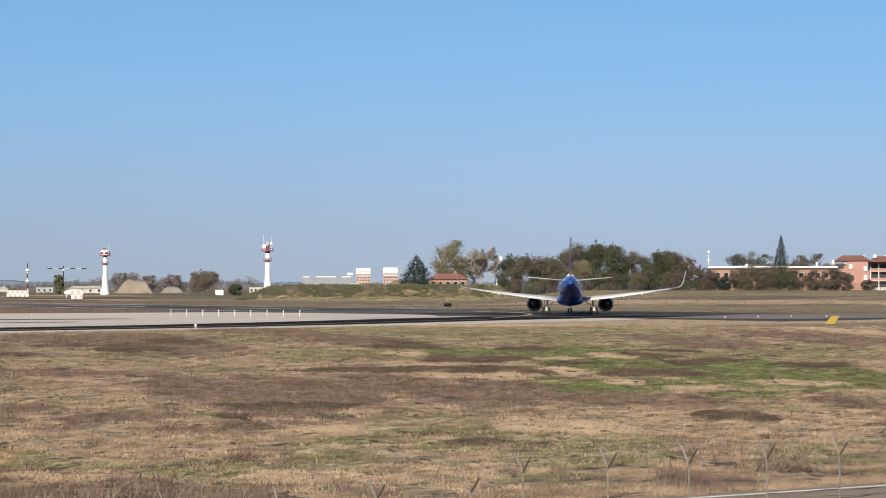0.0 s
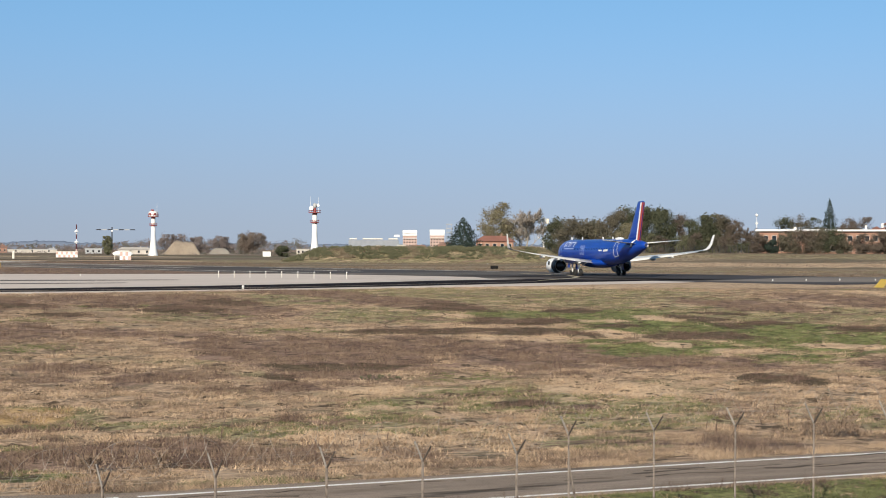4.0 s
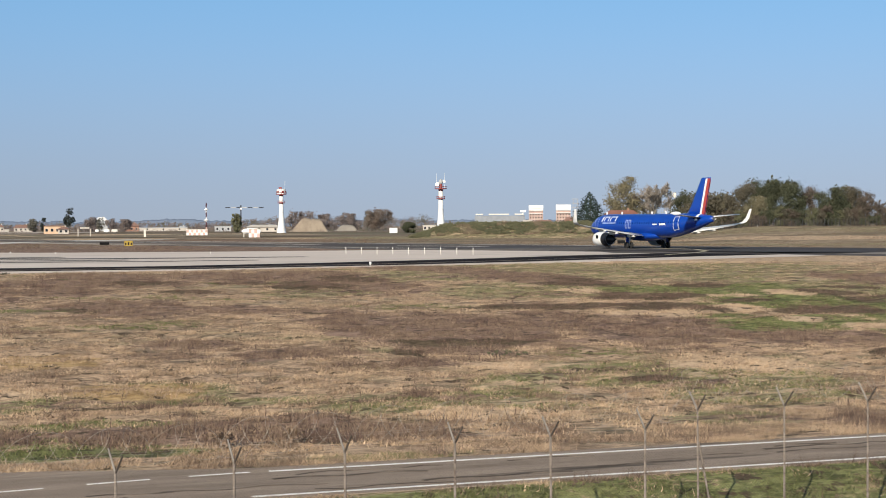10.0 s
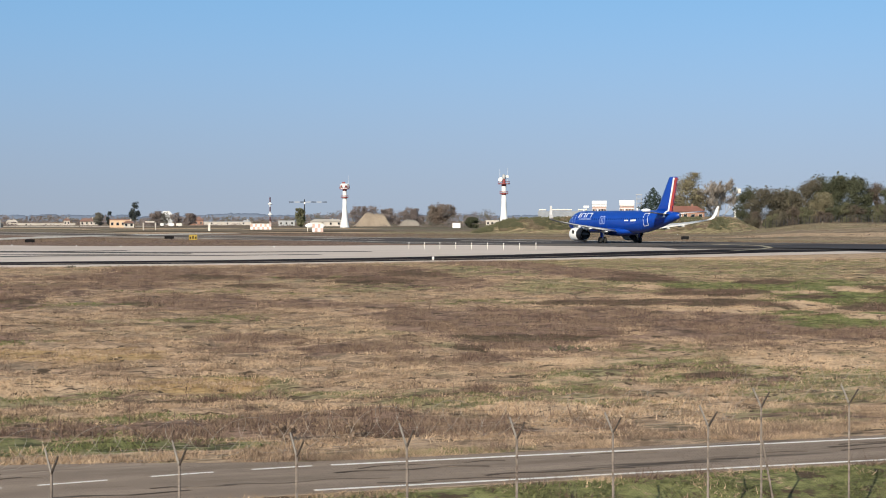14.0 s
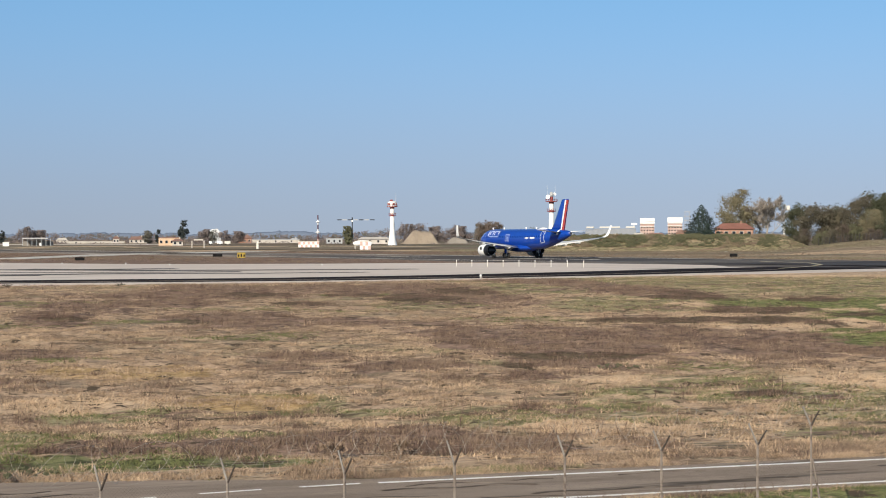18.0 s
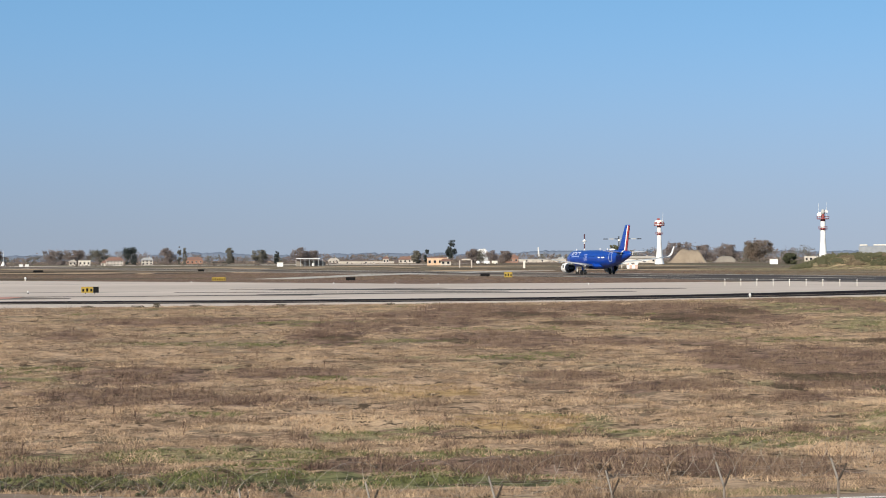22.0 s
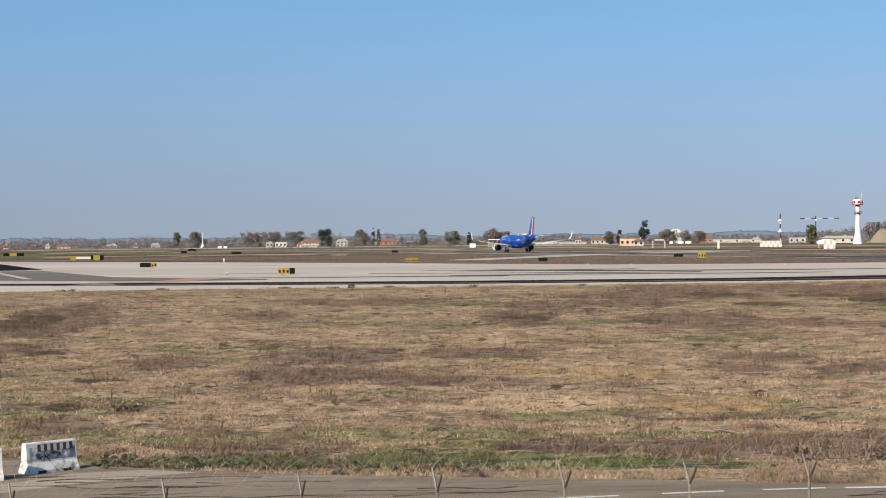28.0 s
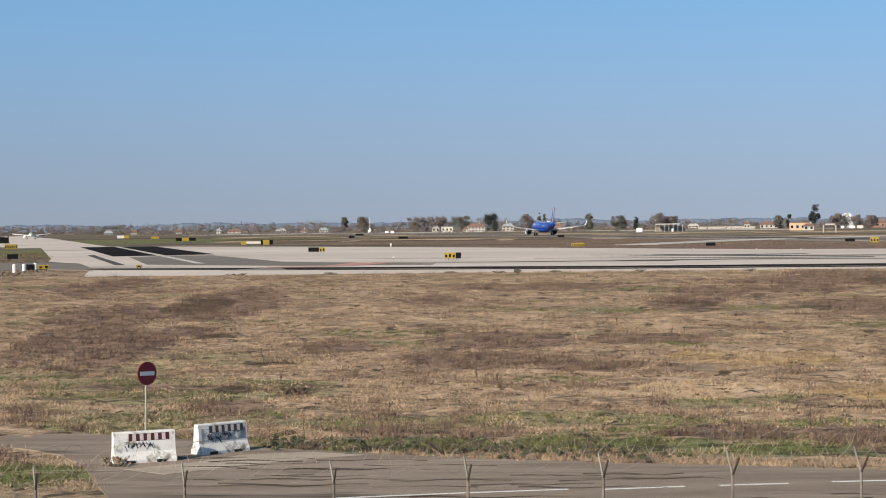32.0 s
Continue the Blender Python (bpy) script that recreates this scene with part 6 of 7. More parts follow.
# ---- airfield signs and lights ----
def taxi_sign(az, r, w, h, panels, label, legs=2, turn=0.0):
    """A boxed airfield sign; panels are (width share, colour)."""
    t = facing("airfield_sign", az, r, label, "sign", "airfield signs", turn=turn)
    foot = 0.18
    x = -w / 2
    for share, mat in panels:
        pw = w * share
        p = part("panel", box(pw - 0.01, 0.3, h - foot, (x + pw / 2, 0, foot), 0.03), mat, t)
        ink = YELLOW if mat is BLACK else BLACK
        n = max(1, int(pw / 0.45))
        if r < 420 and mat is YELLOW:
            for i in range(n):
                part("mark_bar", box(pw / n * 0.5, 0.02, (h - foot) * (0.42 + 0.1 * (i % 2)), (x + pw * (i + 0.5) / n, -0.16, foot + (h - foot) * 0.22)), ink, p)
        x += pw
    for i in range(legs):
        part("leg", rod((-w / 2 + w * (i + 0.5) / legs, 0, -0.05), (-w / 2 + w * (i + 0.5) / legs, 0, foot + 0.02), 0.05, seg=6), DARK, t)


Y, K = YELLOW, BLACK
for az, r, w, h, pn, lb in (
        (-2.21, 229, 2.2, 0.95, ((0.68, Y), (0.32, K)), "yellow and black airfield sign on the taxiway edge"), (-6.64, 308, 2.9, 0.95, ((0.65, K), (0.35, Y)), "black and yellow airfield sign by concrete"),
        (1.88, 346, 2.7, 0.85, ((1, Y),), "long yellow airfield sign"), (6.15, 338, 1.8, 0.75, ((1, K),), "black airfield sign seen from behind"), (10.53, 394, 2.1, 0.8, ((1, K),), "black airfield sign seen from behind"),
        (11.29, 368, 1.7, 1.3, ((1, Y),), "tall yellow airfield sign"), (27.24, 371, 1.6, 0.85, ((1, K),), "black airfield sign beside the runway"), (-10.85, 640, 7.1, 1.3, ((0.3, K), (0.35, Y), (0.35, K)), "far black and yellow airfield sign")):
    taxi_sign(az, r, w, h, pn, lb)
for az, r, w, h, pn, lb in (
        (-9.0, 455, 1.4, 1.2, ((1, Y),), "yellow airfield sign by the taxiway"), (-8.25, 452, 3.2, 1.4, ((0.2, K), (0.5, Y), (0.3, K)), "yellow and black airfield sign"), (-12.85, 881, 5.7, 1.6, ((0.6, CREAM), (0.4, Y)), "far pale and yellow airfield sign"),
        (-11.84, 808, 3.6, 1.2, ((1, Y),), "far yellow airfield sign"), (1.32, 625, 2.2, 0.9, ((1, K),), "far black airfield sign in grass"), (-3.82, 627, 3.4, 0.9, ((1, K),), "far black airfield sign in grass"), (-5.5, 700, 2.3, 1.1, ((1, K),), "far black airfield sign in grass"),
        (-5.24, 900, 4.2, 1.2, ((1, K),), "far black airfield sign in grass"), (-16.34, 418, 2.9, 1.3, ((1, Y),), "yellow airfield sign by the taxiway"), (-16.3, 271, 1.6, 0.9, ((1, K),), "black airfield sign by the taxiway"), (-16.55, 640, 3.2, 2.2, ((1, K),), "far dark airfield sign"),
        (-15.75, 194, 0.9, 0.75, ((1, K),), "black airfield sign by the taxiway"), (-15.35, 196, 1.2, 0.65, ((1, Y),), "yellow airfield sign by the taxiway"), (-12.35, 198, 0.65, 0.45, ((1, Y),), "small yellow airfield sign")):
    taxi_sign(az, r, w, h, pn, lb)
t = facing("road_barrier", -8.65, 470, "long cream and orange barrier beam", "barrier")
part("beam", box(4.6, 0.4, 0.6, (0, 0, 0.3), 0.05), CREAM, t)
part("foot", box(0.4, 0.8, 0.3, (-1.8, 0, 0)), DARK, t)
part("foot", box(0.4, 0.8, 0.3, (1.8, 0, 0)), DARK, t)


def light(az, r, h, mat, cap, label):
    t = facing("edge_light", az, r, label, "light", "airfield edge lights")
    part("stem", rod((0, 0, 0), (0, 0, h * 0.45), h * 0.22, h * 0.2, 8), cap, t)
    part("head", turned([(h * 0.28, h * 0.45), (h * 0.32, h * 0.7), (h * 0.2, h * 0.95), (0.01, h)], 10), mat, t, "pale lamp head")


light(19.07, 187, 0.44, WHITE, CREAM, "white edge light on the strip")
light(-4.22, 390, 0.8, WHITE, CREAM, "white edge light in the grass")
light(-4.14, 235, 0.38, WHITE, BLACK, "white and black edge light")
for a, r, h in ((-15.95, 192, 0.85), (-16.25, 186, 0.95), (-15.6, 200, 0.8)):
    t = facing("marker_cylinder", a, r, "white marker cylinder by the taxiway", "marker", "airfield marker cylinders")
    part("body", turned([(0.20, 0.0), (0.20, h * 0.9), (0.15, h)], 14), WHITE, t)
    part("foot", turned([(0.27, 0.0), (0.27, 0.06), (0.2, 0.06)], 14), DARK, t, "dark foot")
for a, r in ((36.2, 247), (37.25, 252), (38.3, 256), (39.4, 258), (5.6, 300), (7.6, 292), (13.9, 274), (12.0, 560), (20.6, 741), (31.6, 560), (27.0, 500), (1.0, 330), (9.0, 282)):
    light(a, r, 0.3, WHITE, CREAM, "small white edge light")

# a row of thin white marker stakes
for i in range(9):
    a = 18.28 + 0.502 * i + 0.002 * i * i
    r = 262 - 1.35 * i
    t = facing("marker_stake", a, r, "thin plain pale marker stake", "stake", "row of marker stakes")
    part("stake", box(0.09, 0.09, 0.92, (0, 0, 0), 0.02), CREAM, t)
    part("cap", box(0.12, 0.12, 0.12, (0, 0, 0.88)), WHITE, t)

# ---- ground paint on the airfield ----
BOLD_YELLOW = paint("bold_yellow", (0.80, 0.52, 0.03), 0.6)
TAXI_YELLOW = material("taxi_yellow", (0.34, 0.30, 0.21), (0.48, 0.43, 0.32), 0.85, 0.3, 3.0, spec=0.05)
WORN_PAINT = material("worn_paint", (0.085, 0.078, 0.074), (0.17, 0.158, 0.148), 0.9, 0.15, 1.5, stretch=(0.3, 1, 1), spec=0.05)
PALE_PAINT = material("pale_paint", (0.42, 0.39, 0.34), (0.58, 0.55, 0.50), 0.8, 0.1, 2.0)
RUST_STAIN = material("rust_stain", (0.44, 0.19, 0.14), (0.52, 0.33, 0.27), 0.9, 0.05, 0.6)
SKID = material("skid_marks", (0.045, 0.042, 0.042), (0.16, 0.15, 0.14), 0.85, 0.05, 0.5, stretch=(0.15, 1, 1), spec=0.08)
paved("taxi_line", ribbon([(116.2, 212.1), (128.7, 225.5), (137.5, 238.4), (144.9, 254.9), (145.4, 271.5)], 0.3, 0.45, 0.08, 0.02), TAXI_YELLOW, "faded yellow guide line curving onto the runway")
paved("taxi_line", ribbon([(-40, 218), (-60, 290), (-101, 437)], 0.5, 0.5, 0.08, 0.02), PALE_PAINT, "pale line between fresh asphalt patches")
paved("taxi_line", ribbon([(-49, 213), (-71, 289), (-74, 300)], 0.6, 0.6, 0.08, 0.02), SKID, "dark joint on the taxiway")
paved("pavement", slab([(138, 204), (152, 190), (190, 196), (205, 222), (170, 226)], 0.055), OLD_ASPHALT, "grey worn asphalt pad at the runway's end")
paved("taxi_line", slab([(133.0, 162.2), (133.8, 161.4), (172.0, 206.4), (171.2, 207.2)], 0.085, 0.02), BOLD_YELLOW, "bold yellow painted bar at the runway's end")
paved("pavement", ribbon([(18, 250), (36, 234), (54, 230), (70, 229)], 4.5, 1.5, 0.06, 0.02), SKID, "dark tyre marks on the concrete")
paved("pavement", ribbon([(12, 212), (28, 215), (44, 210), (58, 211)], 2.4, 1.0, 0.062, 0.02), SKID, "dark tyre marks on the concrete")
for pts in ([(2, 232), (20, 226), (34, 222), (44, 221)], [(-18, 214), (-4, 210), (8, 211), (18, 208)], [(10, 252), (26, 246), (40, 247)]):
    paved("tyre_mark", ribbon(pts, 0.6, 2.2, 0.064, 0.02), SKID, "dark tyre marks on the concrete")
paved("pavement", ribbon([(-28, 193.6), (-23.5, 193.8), (-20.5, 197), (-19, 204), (-18, 213)], 1.5, 2.4, 0.068, 0.02), RUST_STAIN, "reddish stain on the concrete")
paved("taxiway", ribbon([(-240, 1270), (-60, 1330), (60, 1330), (200, 1180)], 55, 40, 0.05, 0.1), CONCRETE, "far pale taxiway across the airfield")
paved("taxiway", ribbon([(120, 560), (60, 470), (25, 380)], 8, 5, 0.05, 0.1), PALE_PAINT, "pale exit taxiway in the grass")
for off in (-22.0, 22.0):
    paved("runway_line", slab([along(45, off - 0.5), along(1500, off - 0.5), along(1500, off + 0.5), along(45, off + 0.5)], 0.06, 0.02), PALE_PAINT, "pale stripe along the runway edge")
for k in range(12):
    s = 60 + k * 60
    paved("runway_line", slab([along(s, -0.45), along(s + 30, -0.45), along(s + 30, 0.45), along(s, 0.45)], 0.06, 0.02), PALE_PAINT, "white runway centre line dash")
for k in range(8):
    off = -18 + k * 5.1
    paved("runway_line", slab([along(10, off - 0.9), along(40, off - 0.9), along(40, off + 0.9), along(10, off + 0.9)], 0.06, 0.02), WORN_PAINT, "faded runway threshold bar")


paved("pavement", ribbon([(-30, 184.2), (10, 176.2), (41, 175.8), (62, 181.0), (80, 188.6), (96, 197.2), (112, 205.6)], 0.22, 0.3, 0.07, 0.02), OLD_ASPHALT, "pale joint within the dark asphalt strip")


def on_road(x, y):
    if not 44 < y < 76:
        return False
    inside = False
    for (ax, ay), (bx, by) in zip(ROAD_EDGE, ROAD_EDGE[1:] + ROAD_EDGE[:1]):
        if (ay > y) != (by > y) and x < (bx - ax) * (y - ay) / (by - ay) + ax:
            inside = not inside
    return inside


TAR = material("tar_seam", (0.045, 0.036, 0.032), (0.105, 0.085, 0.072), 0.9, 0.6, 4.0, stretch=(0.3, 1, 1), spot=(0.22, 0.178, 0.145), spot_scale=1.6, spot_at=0.50, spec=0.05)
DUSTY = material("dusty_asphalt", (0.34, 0.285, 0.232), (0.50, 0.43, 0.355), 0.95, 0.7, 6.0, stretch=(0.3, 1, 1), spec=0.05)
paved("road_patch", slab([(-12.4, 54.2), (-10.6, 55.6), (-9.2, 57.6), (-7.0, 58.2), (-5.2, 57.4), (-7.4, 56.2), (-9.2, 54.6), (-10.9, 53.0)], -3.112, 0.02), DUSTY, "pale dusty asphalt at the junction")
seams = random.Random(12)
for i in range(48):
    x, y = seams.uniform(-11, 42), seams.uniform(47.2, 51.2)
    if x < 6:
        y += seams.uniform(0, 4.2) * (6 - x) / 14
    if i >= 28:
        x, y = seams.uniform(-12, 2), seams.uniform(50.5, 57.0)
        if not on_road(x, y) or not on_road(x + 4, y + 0.4):
            continue
    pts = [(x + 0.6 * k, y + 0.16 * math.sin(k * 1.3 + i) + seams.uniform(-0.09, 0.09)) for k in range(seams.randint(4, 9))]
    paved("tar_seam", ribbon(pts, seams.uniform(0.02, 0.13), seams.uniform(0.01, 0.08), -3.108, 0.02), TAR, "dark tar seam across the worn road")


# ---- perimeter fence ----
FENCE_Y = 41.0


def fence_top(x):
    return -1.08 + 0.018 * x + 0.12 * smooth01((x - 8) / 8) if x < 22.6 else -0.12


def fence():
    base = height(5, FENCE_Y)
    t = empty("perimeter_fence", (0, FENCE_Y, 0), "rusty mesh fence on concrete posts with coiled razor wire", "fence")
    xs = [-29.2, -25.6, -22.1, -18.6, -15.05, -11.5, -7.97, -4.45, -1.3, 1.88, 4.87, 7.85, 10.68, 13.5, 16.4, 19.07, 21.78, 23.38, 26.05, 28.73, 31.46, 34.14, 36.85, 39.55]
    rng = random.Random(3)
    for x in xs:
        top = fence_top(x) - 0.47
        thin = x > 22.6
        w = 0.056 if thin else 0.066
        lean = rng.uniform(-0.02, 0.02)
        bm = rod((x, 0, base - 0.3), (x + lean, 0, top), w * 0.62, w * 0.5, 6)
        post = part("post", bm, POST_CONCRETE, t)
        for sgn in (-1, 1):
            d = Vector((sgn * rng.uniform(0.08, 0.12), -sgn * 0.26, rng.uniform(0.46, 0.54) if sgn < 0 else rng.uniform(0.36, 0.42)))
            # the right arm's shade is painted as a darker colour
            part("arm", rod((x + lean, 0, top - 0.03), Vector((x + lean, 0, top)) + d, 0.030, 0.024, 5), ARM_SHADED if sgn > 0 else PALE_POST, post, "dark arm, shade in its colour" if sgn > 0 else "pale arm")
        if thin and abs(x - 23.38) < 0.1:
            part("brace", rod((x + 0.02, 0, top - 0.9), (x + 0.55, 0, base - 0.1), 0.03, 0.03, 5), POST_CONCRETE, post)
    # line wires and razor coils
    x0, x1 = xs[0], xs[-1]
    for dy, dz in ((-0.2, -0.05), (0.2, -0.05), (0, -0.42), (0, -1.6)):
        bm = bmesh.new()
        for a, b in zip(xs, xs[1:]):
            n = 3
            for i in range(n):
                u, v = i / n, (i + 1) / n
                za = fence_top(a + (b - a) * u) + dz - 0.05 * math.sin(math.pi * u)
                zb = fence_top(a + (b - a) * v) + dz - 0.05 * math.sin(math.pi * v)
                rod((a + (b - a) * u, dy, za), (a + (b - a) * v, dy, zb), 0.002, seg=3, bm=bm)
        part("strand", bm, WIRE, t)
    for k in range(3):
        pts, n = [], int((x1 - x0) / 1.7 * 26)
        for i in range(n):
            u = i / n
            a = 2 * math.pi * i / 26 * (1 if k else -1) + k * 1.9
            x = x0 + (x1 - x0) * u
            wob = 0.12 * noise.noise((x * 0.5, k, 0))
            pts.append(Vector((x + 0.50 * math.cos(a) + wob, 0.40 * math.cos(a), fence_top(x) + 0.10 + (0.46 + wob) * math.sin(a))))
        verts, faces = [], []
        for i, p in enumerate(pts):
            d = (pts[min(i + 1, n - 1)] - pts[max(i - 1, 0)]).normalized()
            s = d.cross(Vector((0, 0, 1))).normalized() * 0.0028
            q = d.cross(s).normalized() * 0.0028
            verts += [p + s + q, p - s + q, p - q * 1.4]
            if i:
                b = 3 * i
                faces += [(b - 3, b - 2, b + 1, b), (b - 2, b - 1, b + 2, b + 1), (b - 1, b - 3, b, b + 2)]
        part("razor_coil", mesh_of("razor_coil", verts, faces, WIRE), WIRE, t, "coiled razor wire")
    # woven mesh, panel by panel
    pitch = 0.085
    for a, b in zip(xs, xs[1:]):
        verts, faces = [], []
        z0, z1 = base + 0.05, min(fence_top(a), fence_top(b)) - 0.45
        h, w = z1 - z0, b - a
        n = int((w + h) / pitch)
        for sgn in (1, -1):
            for i in range(n):
                s = i * pitch
                p0 = (s, 0.0) if s < w else (w, s - w)
                p1 = (0.0, s) if s < h else (s - h, h)
                ends = [p0, p1] if sgn > 0 else [(w - p0[0], p0[1]), (w - p1[0], p1[1])]
                (ax, az_), (bx, bz) = ends
                k = len(verts)
                e = 0.0028
                verts += [(a + ax - e, 0, z0 + az_), (a + ax + e, 0, z0 + az_), (a + bx + e, 0, z0 + bz), (a + bx - e, 0, z0 + bz)]
                faces.append((k, k + 1, k + 2, k + 3))
        part("mesh_panel", mesh_of("mesh_panel", verts, faces, MESH_WIRE), MESH_WIRE, t)


fence()


# ---- barriers and the road sign ----
def jersey(at, to, z, label, worn):
    a, b = Vector((*at, z)), Vector((*to, z))
    d = b - a
    L = d.length
    t = empty("concrete_barrier", (a + b) / 2, label, "barrier", "barriers across the side road", math.degrees(math.atan2(d.y, d.x)))
    prof = [(0.33, 0), (0.33, 0.10), (0.18, 0.36), (0.125, 0.97), (0.095, 1.0), (-0.095, 1.0), (-0.125, 0.97), (-0.18, 0.36), (-0.33, 0.10), (-0.33, 0)]
    end = [(-L / 2, -y, zz) for y, zz in prof]
    mid = [(-L / 2 + 0.05, -y, zz) for y, zz in prof]
    body = loft([end, mid, [(L / 2 - 0.05, p[1], p[2]) for p in end], [(L / 2, p[1], p[2]) for p in end]])
    part("body", body, BARRIER_WHITE, t, "chipped white painted concrete")
    n = 5
    u0, u1 = (0.24, 0.90) if not worn else (0.22, 0.92)
    ends = Vector((-L / 2, 0, 0))

    def face_patch(x0, x1, z0, z1, off, lean=0.0):
        bm = bmesh.new()
        v = []
        for zz in (z0, z1):
            y = -(0.18 - 0.065 * (zz - 0.36) / 0.66) - off
            dx = lean * (zz - z0)
            v.append([bm.verts.new((x0 + dx, y, zz)), bm.verts.new((x1 + dx, y, zz)), bm.verts.new((x1 + dx, y + 0.03, zz)), bm.verts.new((x0 + dx, y + 0.03, zz))])
        A, B = v
        for f in ((A[0], A[1], B[1], B[0]), (A[1], A[2], B[2], B[1]), (A[3], A[0], B[0], B[3]), (B[0], B[1], B[2], B[3]), (A[0], A[3], A[2], A[1]), (A[2], A[3], B[3], B[2])):
            bm.faces.new(f)
        return bm

    if worn:
        part("band", face_patch(-L / 2 + 0.12, L / 2 - 0.05, 0.42, 0.95, 0.004), material("band_grey", (0.10, 0.12, 0.17), (0.30, 0.335, 0.40), 0.8, 2.0, 12.0, spot=(0.72, 0.71, 0.69), spot_scale=3.2, spot_at=0.50), t, "flaking grey-blue band")
    stripe = MAROON if not worn else material("stripe_black", (0.02, 0.02, 0.025), (0.07, 0.07, 0.08), 0.8, 3.0, 20.0)
    back = part("stripe_field", face_patch(-L / 2 + L * u0, -L / 2 + L * u1, 0.70, 0.93, 0.008), DARK, t, "dark warning band")
    for i in range(2 * n + 1):
        if i % 2:
            w = L * (u1 - u0) / (2 * n + 1)
            x = -L / 2 + L * u0 + w * i
            part("stripe", face_patch(x, x + w, 0.71, 0.92, 0.013), PINKISH, back, "pinkish faded stripe")
        else:
            w = L * (u1 - u0) / (2 * n + 1)
            x = -L / 2 + L * u0 + w * i
            part("stripe", face_patch(x, x + w, 0.71, 0.92, 0.013), stripe, back, "dark red stripe" if not worn else "black stripe")
    r = random.Random(5 if worn else 8)
    for i in range(26):
        x, w = -L / 2 + L * (0.19 + 0.0185 * i), L * r.uniform(0.007, 0.020)
        top = r.uniform(0.54, 0.69)
        part("graffiti_bar", face_patch(x, x + w, top - r.uniform(0.04, 0.20), top, 0.012, r.uniform(-0.7, 0.7)), DARK, t, "dark scrawl")
    part("lifting_slot", box(0.3, 0.02, 0.10, (-L * 0.25, -0.335, 0.0)), DARK, t)
    part("lifting_slot", box(0.3, 0.02, 0.10, (L * 0.25, -0.335, 0.0)), DARK, t)


jersey((-13.1, 55.6), (-11.3, 56.5), -3.13, "white concrete barrier with red and white stripes", False)
jersey((-10.8, 57.7), (-9.4, 59.0), -3.13, "white concrete barrier with black stripes and flaking paint", True)


def no_entry():
    p = place(-12.2, 60)
    t = empty("no_entry_sign", (p.x, p.y, height(p.x, p.y)), "round red no-entry sign on a leaning grey pole", "sign", turn=50)
    t.matrix_basis = t.matrix_basis @ Matrix.Rotation(radians(1.6), 4, "Y")
    part("pole", rod((0, 0.05, -0.2), (0, 0.05, 2.95), 0.032, seg=10), POLE_GREY, t, "pale grey steel pole")
    disk = part("disc", rod((0, 0.012, 2.65), (0, -0.012, 2.65), 0.38, seg=36), SIGN_RED, t, "dark red disc")
    part("rim", turned([(0.375, -0.018), (0.395, -0.018), (0.395, 0.018), (0.375, 0.018), (0.375, -0.018)], 36, cap=False), SIGN_RED, disk, m=Matrix.Translation((0, 0, 2.65)) @ Matrix.Rotation(radians(90), 4, "X"))
    part("bar", box(0.60, 0.012, 0.14, (0, -0.020, 2.58)), WHITE, disk, "white bar")


no_entry()


# ---- grass, weeds and bushes of the field ----
def spot_kind(x, y):
    """Which of the field's patches a point lies in, if any."""
    for cx, cy, rx, ry, c in reversed(FIELD_SPOTS):
        if ((x - cx) / rx) ** 2 + ((y - cy) / ry) ** 2 + 0.5 * noise.noise((x * 0.16, y * 0.16, 7)) < 0.9:
            return c
    return ""


def blades(base, h, w, rng, lean=0.25):
    n = len(base)
    a = rng.uniform(0, 2 * np.pi, n)
    side = np.stack([np.cos(a), np.sin(a), np.zeros(n)], 1) * (w / 2)[:, None]
    tip = base + np.stack([rng.normal(0, lean, n) * h, rng.normal(0, lean, n) * h, h], 1)
    return np.stack([base - side, base + side, tip], 1).reshape(-1, 3)


EDGE_X, EDGE_Y = (-41, 10, 40, 54, 71, 92, 112, 128), (163, 165, 166.5, 170.5, 174, 181, 188.5, 195)


